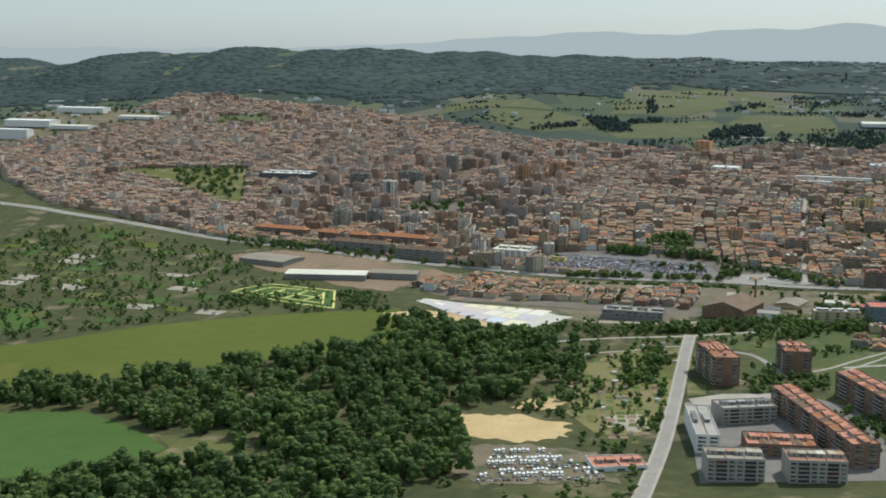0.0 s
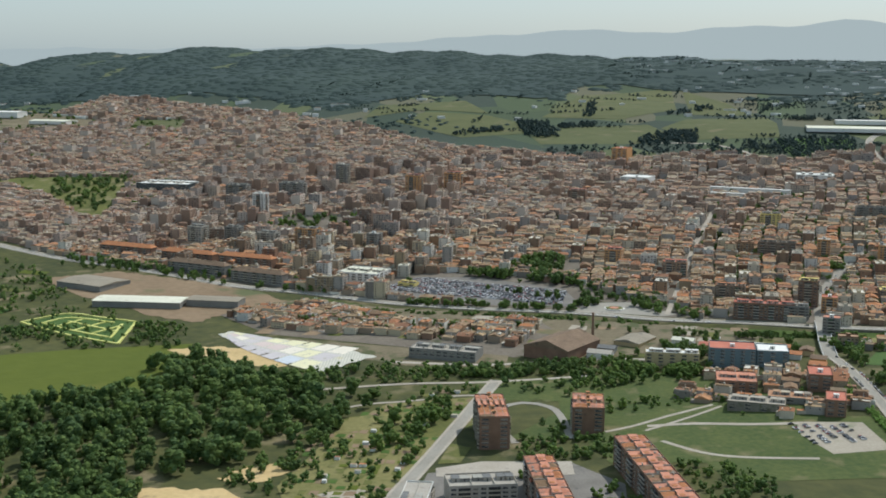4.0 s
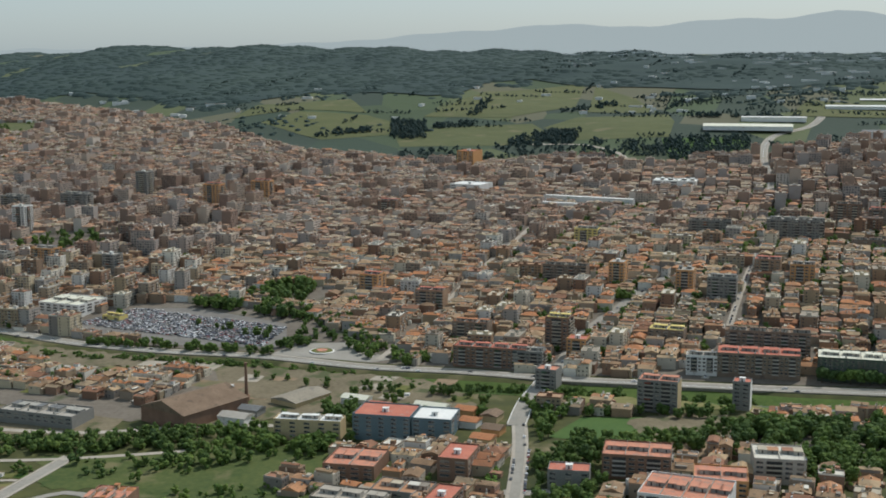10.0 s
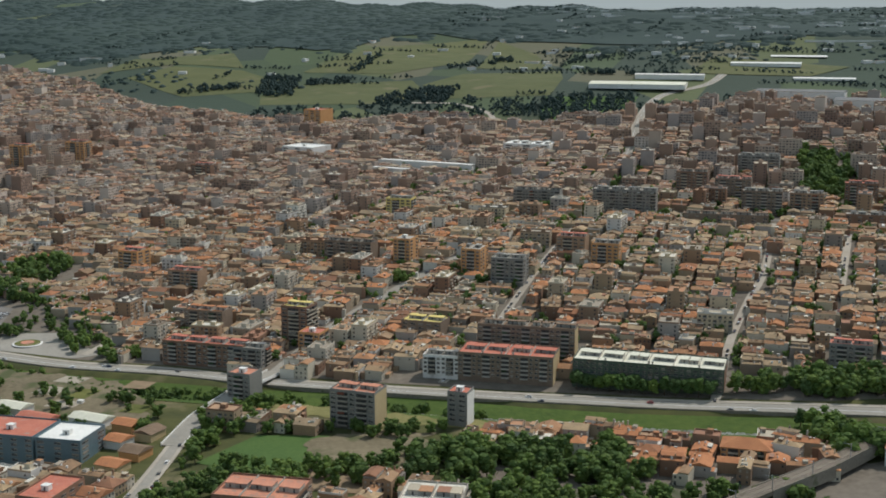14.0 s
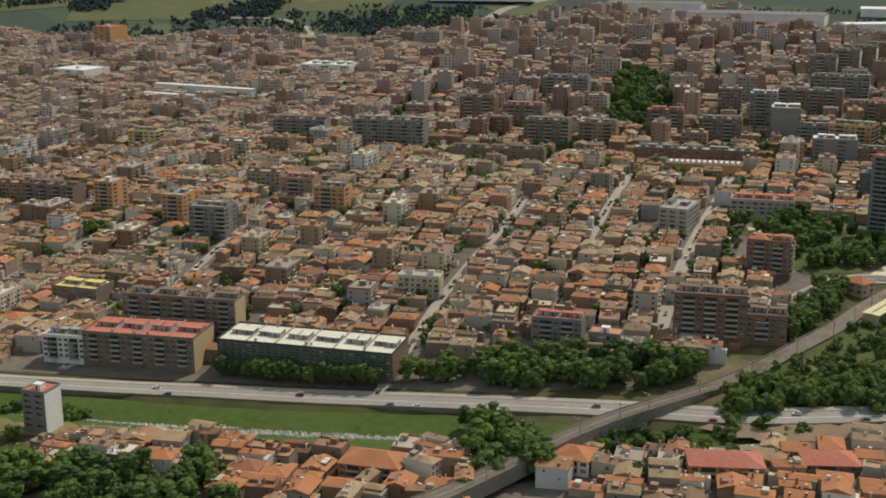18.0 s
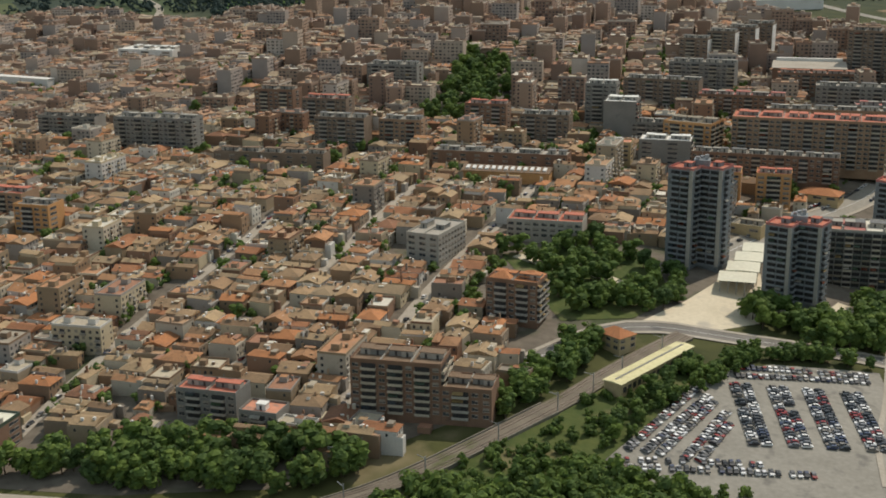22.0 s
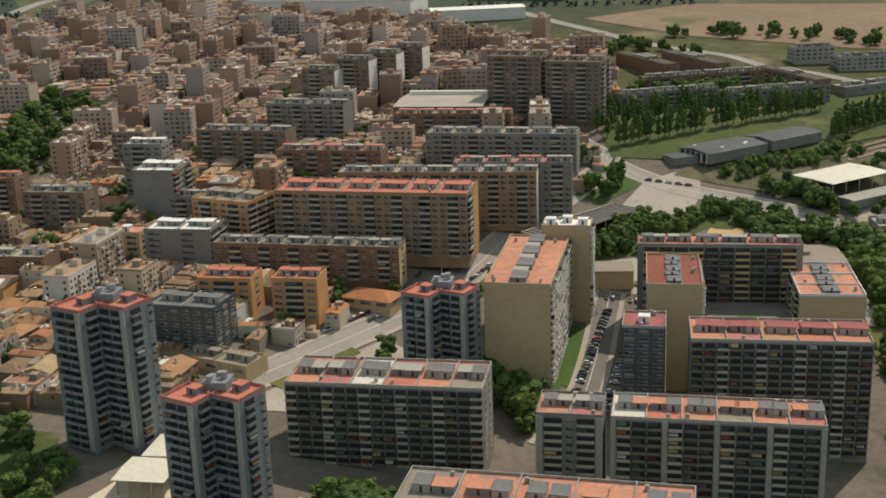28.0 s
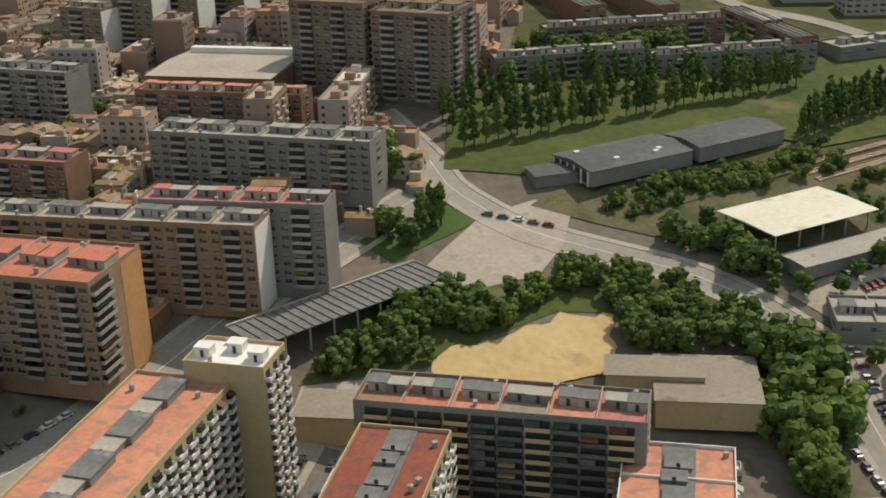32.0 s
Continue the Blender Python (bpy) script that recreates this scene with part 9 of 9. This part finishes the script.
for k in range(330):
    x, y = rng.uniform(-1400, 2300), rng.uniform(2500, 4300)
    if (x < 500 and y > 3150) or boxed(x, y, 30) or inside(x, y, TOWN):
        continue
    a, n = rng.choice([-0.3, 0.15, 1.2, 0.0]) + rng.uniform(-0.2, 0.2), rng.randrange(4, 16)
    for i in range(n):
        px, py = x + math.cos(a) * 9 * i + rng.uniform(-3, 3), y + math.sin(a) * 9 * i + rng.uniform(-3, 3)
        s = rng.uniform(0.4, 0.95)
        hedge.put(rng.choice(HEDGE_CLUMPS), px, py, land(px, py) - 0.6, rng.uniform(0, 6.28), s, s, s)
for k in range(70):
    x, y = rng.uniform(650, 1500), rng.uniform(2260, 2900)
    if inside(x, y, TOWN) or boxed(x, y, 30):
        continue
    for i in range(rng.randrange(10, 26)):
        px, py = x + 8.5 * i + rng.uniform(-3, 3), y - 1.6 * i + rng.uniform(-3, 3)
        s = rng.uniform(0.4, 0.9)
        if not on_road(px, py) and not boxed(px, py, 4):
            hedge.put(rng.choice(HEDGE_CLUMPS), px, py, land(px, py) - 0.6, rng.uniform(0, 6.28), s, s, s)
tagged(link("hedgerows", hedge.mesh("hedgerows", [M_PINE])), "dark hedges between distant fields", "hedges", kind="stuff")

# the forest on the hills
EDGE_X = [-3000, -2000, -1200, -560, -433, -281, -116, 10, 105, 240, 354, 412, 468, 561, 640, 730, 1000, 1500, 2600]
EDGE_Y = [3100, 3130, 3060, 3120, 3140, 3070, 2880, 2930, 3010, 2940, 2840, 2900, 3060, 3080, 3010, 2960, 2780, 2700, 2700]
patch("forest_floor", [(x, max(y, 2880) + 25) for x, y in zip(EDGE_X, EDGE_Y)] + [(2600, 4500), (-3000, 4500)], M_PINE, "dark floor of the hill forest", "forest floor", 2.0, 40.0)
g = Geo()
for k in range(21000):
    x, y = rng.uniform(-2300, 2500), rng.uniform(2680, 4450)
    edge = float(np.interp(x, EDGE_X, EDGE_Y)) + 22 * math.sin(x / 47) + 14 * math.sin(x / 19 + 2)
    band = math.sin(y / 44 + 1.3 * math.sin(x / 290)) + 0.7 * math.sin(x / 150 + y / 300)
    if y < edge or on_road(x, y) or boxed(x, y, 14) or (x > 640 and band < (-0.1 if y < 3050 else -0.5)) or (x <= 640 and y < edge + 130 and band < -1.15):
        continue
    s, z = rng.uniform(11, 20), land(x, y) - 3
    low = [(x + s * math.cos(t + k), y + s * math.sin(t + k), z) for t in (0, 1.05, 2.09, 3.14, 4.19, 5.24)]
    mid_ring = [(x + 0.72 * s * math.cos(t + k), y + 0.72 * s * math.sin(t + k), z + s * 0.3 * rng.uniform(0.8, 1.2)) for t in (0.5, 1.55, 2.6, 3.64, 4.7, 5.75)]
    g.add(low + mid_ring + [(x, y, z + s * rng.uniform(0.34, 0.50))], [(i, (i + 1) % 6, 6 + i) for i in range(6)] + [((i + 1) % 6, 6 + (i + 1) % 6, 6 + i) for i in range(6)] + [(6 + i, 6 + (i + 1) % 6, 12) for i in range(6)], 0)
for k in range(5000):
    x, y = rng.uniform(-1400, 2300), rng.uniform(2500, 3100)
    if inside(x, y, TOWN) or math.sin(y / 52 + 1.5 * math.sin(x / 260)) + 0.8 * math.sin(x / 170 + y / 400) < 0.8 or boxed(x, y, 25) or on_road(x, y):
        continue
    if 2400 < y < 3000 and 150 < x < 800 and rng.random() < 0.8:
        continue
    s, z = rng.uniform(4, 9), land(x, y) - 1.5
    low = [(x + s * math.cos(t + k), y + s * math.sin(t + k), z) for t in (0, 1.26, 2.51, 3.77, 5.03)]
    up = [(x + 0.7 * s * math.cos(t + k), y + 0.7 * s * math.sin(t + k), z + s * 0.5 * rng.uniform(0.8, 1.2)) for t in (0.6, 1.9, 3.1, 4.4, 5.6)]
    g.add(low + up + [(x, y, z + s * rng.uniform(0.65, 0.8))], [(i, (i + 1) % 5, 5 + (i + 1) % 5, 5 + i) for i in range(5)] + [(5 + i, 5 + (i + 1) % 5, 10) for i in range(5)], 0)
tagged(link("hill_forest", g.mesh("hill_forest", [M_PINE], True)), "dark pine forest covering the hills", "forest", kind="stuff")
g = Geo()
for k in range(900):
    x, y = rng.uniform(-1000, 2300), rng.uniform(2650, 4300)
    if x < 640 and y > float(np.interp(x, EDGE_X, EDGE_Y)) + (60 if k % 5 else -400) or 0 < x < 640 and k % 3:
        continue
    s, wide = Geo(), rng.choice([1, 1, 1.5, 3]) if y > 2900 else 1
    s.box(-rng.uniform(3, 9) * wide, -rng.uniform(3, 6), -3, rng.uniform(3, 9) * wide, rng.uniform(3, 6), rng.uniform(3, 6), 0, rng.choice([0, 0, 1]))
    if not boxed(x, y, 20):
        g.put(s, x, y, land(x, y), rng.uniform(-0.5, 0.5))
tagged(link("distant_houses", g.mesh("distant_houses", [M_PALE, M_TILE_F])), "scattered distant houses in the plain", "houses", kind="stuff")

# garden plots and strips of field
PLOTS = [M_BROWN, M_GRASS, M_CROP, M_CROP2, M_GRAVEL, M_SAND]


def plots(name, label, poly, w, d, ang, share, huts, kinds):
    """A patchwork of small plots with huts."""
    g, h = Geo(), Geo()
    xs, ys = [p[0] for p in poly], [p[1] for p in poly]
    cx, cy, R = sum(xs) / len(xs), sum(ys) / len(ys), max(max(xs) - min(xs), max(ys) - min(ys)) * 0.75
    ca, sa = math.cos(ang), math.sin(ang)
    for u in np.arange(-R, R, w):
        for v in np.arange(-R, R, d):
            px, py = cx + ca * u - sa * v, cy + sa * u + ca * v
            if not inside(px, py, poly) or rng.random() > share or on_road(px, py) or boxed(px, py, 8):
                continue
            a, b, lift = w * rng.uniform(0.3, 0.47), d * rng.uniform(0.3, 0.47), rng.uniform(0.35, 0.42)
            c = [(px + ca * p - sa * q, py + sa * p + ca * q) for p, q in ((-a * rng.uniform(0.8, 1.1), -b * rng.uniform(0.7, 1.1)), (a * rng.uniform(0.7, 1.1), -b * rng.uniform(0.8, 1.1)), (a * rng.uniform(0.8, 1.1), b * rng.uniform(0.7, 1.1)), (-a * rng.uniform(0.7, 1.1), b * rng.uniform(0.8, 1.1)))]
            g.quad(*[(p, q, float(level(p, q, False)) + lift) for p, q in c], rng.choice(kinds))
            if rng.random() < huts:
                s = Geo()
                s.box(-rng.uniform(1, 3), -1.5, -1, rng.uniform(1, 3), 1.5, 2.4, 0, rng.choice([0, 1, 2]))
                h.put(s, px + rng.uniform(-a, a), py + rng.uniform(-b, b), land(px, py), ang)
    tagged(link(name, g.mesh(name, PLOTS)), label, "gardens", kind="stuff")
    if huts:
        tagged(link("garden_huts", h.mesh("garden_huts", [M_PALE, M_TILE_F, M_DECK_F])), "small huts among the garden plots", "huts", kind="stuff")


plots("garden_plots", "patchwork of small kitchen gardens", [(105, 960), (90, 1010), (130, 1090), (160, 1160), (235, 1200), (225, 1130), (200, 1040), (170, 930), (140, 870), (125, 880)], 8, 11, -0.1, 0.6, 0.12, [0, 0, 1, 1, 2, 3, 3, 0, 1])
plots("river_plots", "strips of garden land and orchard by the river", [(-900, 1640), (-520, 1850), (-340, 1720), (-270, 1570), (-260, 1440), (-200, 1340), (-310, 1300), (-430, 1240), (-700, 1230), (-900, 1400)], 46, 30, -0.35, 0.4, 0.14, [1, 3, 3, 4, 2, 3])
plots("works_yards", "yards and plots beside the works", [(-40, 1420), (60, 1380), (150, 1350), (250, 1330), (260, 1250), (430, 1290), (520, 1300), (520, 1370), (420, 1390), (300, 1440), (180, 1440)], 26, 22, -0.25, 0.4, 0.3, [0, 4, 1, 1, 1, 0])

# the mountains on the horizon; their haze is painted as a pale glow
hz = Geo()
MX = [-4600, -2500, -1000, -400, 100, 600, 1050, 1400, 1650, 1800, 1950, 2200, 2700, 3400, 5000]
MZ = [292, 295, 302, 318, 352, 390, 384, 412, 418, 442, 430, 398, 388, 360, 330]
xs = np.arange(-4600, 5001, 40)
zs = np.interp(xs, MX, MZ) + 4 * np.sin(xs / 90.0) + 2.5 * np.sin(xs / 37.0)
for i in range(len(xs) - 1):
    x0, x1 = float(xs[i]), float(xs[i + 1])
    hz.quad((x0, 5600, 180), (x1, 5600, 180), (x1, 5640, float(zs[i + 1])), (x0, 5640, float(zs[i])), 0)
haze = mat("haze_glow_mountains", (0.02, 0.02, 0.02), (0.03, 0.03, 0.03), 1.0, 200.0, bump=0.0)
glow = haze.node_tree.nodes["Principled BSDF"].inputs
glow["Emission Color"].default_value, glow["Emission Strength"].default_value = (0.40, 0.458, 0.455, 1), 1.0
tagged(link("mountain_backdrop", hz.mesh("mountain_backdrop", [haze])), "pale blue mountains, their haze painted as a glow", "mountains", kind="structure")


# ---- cars ----
def car_body(l=4.2, w=1.7):
    g = Geo()
    prof = [(-l / 2, 0.3), (-l / 2, 0.75), (-l / 2 + 0.9, 0.9), (l / 2 - 0.5, 0.95), (l / 2, 0.8), (l / 2, 0.3)]
    n = len(prof)
    g.add([(x, -w / 2, z) for x, z in prof] + [(x, w / 2, z) for x, z in prof], [(i, (i + 1) % n, n + (i + 1) % n, n + i) for i in range(n)] + [tuple(range(n))[::-1], tuple(range(n, 2 * n))], 0)
    top = [(-l * 0.10, -w * 0.4), (l * 0.34, -w * 0.4), (l * 0.34, w * 0.4), (-l * 0.10, w * 0.4)]
    g.add([(x, y, 1.42) for x, y in top], [(0, 1, 2, 3)], 0)
    return g


def car_glass(l=4.2, w=1.7):
    g = Geo()
    lo = [(-l * 0.26, -w * 0.46, 0.9), (l * 0.43, -w * 0.46, 0.94), (l * 0.43, w * 0.46, 0.94), (-l * 0.26, w * 0.46, 0.9)]
    hi = [(-l * 0.10, -w * 0.4, 1.41), (l * 0.34, -w * 0.4, 1.41), (l * 0.34, w * 0.4, 1.41), (-l * 0.10, w * 0.4, 1.41)]
    g.add(lo + hi, [(0, 1, 5, 4), (1, 2, 6, 5), (2, 3, 7, 6), (3, 0, 4, 7)], 0)
    return g


def wheel_geo():
    g = Geo()
    k = 8
    g.add([(0.31 * math.cos(t * 6.283 / k), -0.1, 0.31 * math.sin(t * 6.283 / k)) for t in range(k)] + [(0.31 * math.cos(t * 6.283 / k), 0.1, 0.31 * math.sin(t * 6.283 / k)) for t in range(k)],
          [(i, (i + 1) % k, k + (i + 1) % k, k + i) for i in range(k)] + [tuple(range(k)), tuple(range(k, 2 * k))[::-1]], 0)
    return g


BODY, PANES, WHEEL = car_body().mesh("car_body", [M_PAINT]), car_glass().mesh("car_glass", [M_GLASS]), wheel_geo().mesh("wheel", [M_TYRE])
CARS_FAR = Geo()
rng = random.Random(5)


def car(x, y, ang, where, group, wheels=False, lift=0.35):
    root = link("car", BODY, None, at(x, y, float(level(x, y, False)) + lift, ang), "parked car %s" % where)
    tagged(root, category="car", group=group)
    link("car_glass", PANES, root)
    if wheels:
        for sx in (-1.3, 1.3):
            for sy in (-0.78, 0.78):
                link("wheel", WHEEL, root, at(sx, sy, 0.31))


def car_far(x, y, ang):
    b = car_body()
    CARS_FAR.put(b, x, y, float(level(x, y, False)) + 0.3, ang)
    p = car_glass()
    p.m = [1] * len(p.m)
    CARS_FAR.put(p, x, y, float(level(x, y, False)) + 0.3, ang)


def row_of(p0, p1, gap, turn, fill, fn):
    (x0, y0), (x1, y1) = p0, p1
    L = math.hypot(x1 - x0, y1 - y0)
    a = math.atan2(y1 - y0, x1 - x0) + turn
    for i in range(int(L / gap)):
        if rng.random() < fill:
            t = (i + 0.5) * gap / L
            fn(x0 + (x1 - x0) * t + rng.uniform(-0.15, 0.15), y0 + (y1 - y0) * t + rng.uniform(-0.15, 0.15), a + rng.choice([0, math.pi]) + rng.uniform(-0.04, 0.04))


lot = lambda x, y, a: car(x, y, a, "in the station car park", "cars in the station car park")
for x0, x1 in ((1162, 1160), (1177, 1175), (1191.5, 1189), (1207, 1204)):
    for o in (-2.4, 2.4):
        row_of((x0 + o, 1396), (x1 + o, 1344), 2.4, 1.57, 0.95, lot)
row_of((1154, 1403), (1219, 1408), 2.4, 1.57, 0.95, car_far)
row_of((1155, 1411), (1220, 1414), 2.4, 1.57, 0.85, car_far)
row_of((1110, 1340), (1149, 1398), 2.4, 1.2, 0.9, car_far)
for o in (6, 11, 20, 25):
    row_of((1110 + o, 1340 - 0.3 * o), (1146 + 0.35 * o, 1390 - 0.9 * o), 2.4, 1.2, 0.9, car_far)
row_of((1106, 1328), (1176, 1326), 2.5, 1.57, 0.85, car_far)
row_of((1108, 1333), (1160, 1332), 2.5, 1.57, 0.8, car_far)
row_of((1229, 1392), (1217, 1345), 5.0, 0.0, 0.9, car_far)
side = lambda x, y, a: car(x, y, a, "at the kerb between apartment blocks", "cars at the kerb", True)
for p0, p1, gap, turn in (((1331, 1567), (1364, 1650), 2.6, 1.57), ((1343, 1562), (1374, 1640), 2.6, 1.57)):
    row_of(p0, p1, gap, turn, 0.85, side)
row_of((1368, 1676), (1400, 1668), 2.6, 1.57, 0.9, side)
row_of((1289, 1650), (1316, 1688), 5.0, 0.0, 0.85, car_far)
row_of((1222, 1606), (1262, 1645), 5.0, 0.0, 0.7, car_far)
for p0, p1 in (((1487, 1600), (1500, 1540)), ((1503, 1690), (1522, 1600)), ((1410, 1780), (1440, 1772)), ((1180, 1552), (1205, 1582)), ((1255, 1630), (1300, 1682))):
    row_of(p0, p1, 5.4, 0.0, 0.75, side)
gravel = lambda x, y, a: car_far(x, y, a)
for p0, p1 in (((1520, 1712), (1524, 1640)), ((1532, 1740), (1560, 1752)), ((1528, 1748), (1556, 1760)), ((1356, 1661), (1392, 1656)), ((1486, 1640), (1482, 1572)), ((1492, 1640), (1500, 1570)), ((1508, 1640), (1516, 1570)), ((1545, 1650), (1552, 1750)), ((1560, 1650), (1567, 1755)), ((1575, 1650), (1582, 1760))):
    row_of(p0, p1, 2.7, 1.57, 0.8, gravel)
for k in range(5):
    row_of((468 + 9 * k, 1076 - 2 * k), (476 + 9 * k, 1026), 2.8, 1.57, 0.6, gravel)
for p0, p1 in (((544, 1120), (547, 1190)), ((553, 1120), (556, 1200)), ((553, 1205), (552, 1255))):
    row_of(p0, p1, 5.5, 0.0, 0.7, car_far)
for k in range(26):
    i = rng.randrange(8, len(RIVER_ROAD) - 3)
    (x0, y0), (x1, y1) = RIVER_ROAD[i], RIVER_ROAD[i + 1]
    t, o = rng.random(), rng.choice([-3.5, 3.5])
    a = math.atan2(y1 - y0, x1 - x0)
    car(x0 + (x1 - x0) * t - math.sin(a) * o, y0 + (y1 - y0) * t + math.cos(a) * o, a, "on the river road", "cars on the river road")
for k in range(22):
    row_of((118 + 9.4 * k, 1588 - 5.0 * k), (166 + 7.7 * k, 1638 - 4.4 * k), 2.4, 1.57, 0.92, car_far)
    row_of((122.7 + 9.4 * k, 1585.5 - 5.0 * k), (170 + 7.7 * k, 1636 - 4.4 * k), 2.4, 1.57, 0.85, car_far)
VANS = Geo()


def van(x, y, ang):
    g = Geo()
    z = float(level(x, y, False)) + 0.35
    v = [(-2.6, 0.35), (-2.6, 1.1), (-2.0, 1.3), (-1.4, 2.15), (2.6, 2.2), (2.6, 0.35)]
    g.add([(a, -1.0, c) for a, c in v] + [(a, 1.0, c) for a, c in v], [(i, (i + 1) % 6, 6 + (i + 1) % 6, 6 + i) for i in range(6)] + [tuple(range(6))[::-1], tuple(range(6, 12))], [0, 0, 1, 0, 0, 0, 0, 0])
    VANS.put(g, x, y, z, ang)


for k in range(8):
    row_of((24 + 2 * k, 798 + 9 * k), (114 - 5 * k, 798 + 9 * k), 2.9, 1.57, 0.7, van if k % 3 else car_far)
tagged(link("parked_vans", VANS.mesh("parked_vans", [M_WHITE, M_GLASS_F])), "rows of white vans in a yard", "vans", kind="stuff")
for pts in (AVENUE[5:], ROADS[2][1], ROADS[3][1], ROADS[4][1], ROADS[5][1]):
    for p0, p1 in zip(pts[:-1], pts[1:]):
        row_of(p0, p1, 7.0, 0.0, 0.5, car_far)
tagged(link("parked_cars", CARS_FAR.mesh("parked_cars", [M_PAINT_F, M_GLASS_F])), "rows of parked cars and vans farther off", "cars", kind="stuff")

# pale stones on the near side of the river bed
g = Geo()
for k in range(3200):
    x = rng.uniform(640, 908)
    y = np.interp(x, [640, 738, 791, 843, 884, 908], [1324, 1313, 1308, 1300, 1290, 1285]) + rng.uniform(-4.5, 4.5)
    s, z = rng.uniform(0.5, 1.3), land(x, y) + 0.3
    g.add([(x - s, y - s * 0.7, z - 0.2), (x + s, y - s * 0.8, z - 0.2), (x + s * 0.8, y + s, z - 0.2), (x - s * 0.9, y + s * 0.8, z - 0.2), (x, y, z + s * 0.9)], [(0, 1, 4), (1, 2, 4), (2, 3, 4), (3, 0, 4)], 0)
tagged(link("river_stones", g.mesh("river_stones", [M_STONE])), "pale boulders along the near bank", "stones", kind="stuff")

# the plan above is drawn about twice as large as the path allows: bring all of it to the camera's scale
SCALE = Matrix.Scale(0.49, 4)
for ob in list(scene.objects):
    if ob.parent is None and ob.type in {"MESH", "EMPTY"}:
        ob.matrix_basis = SCALE @ ob.matrix_basis
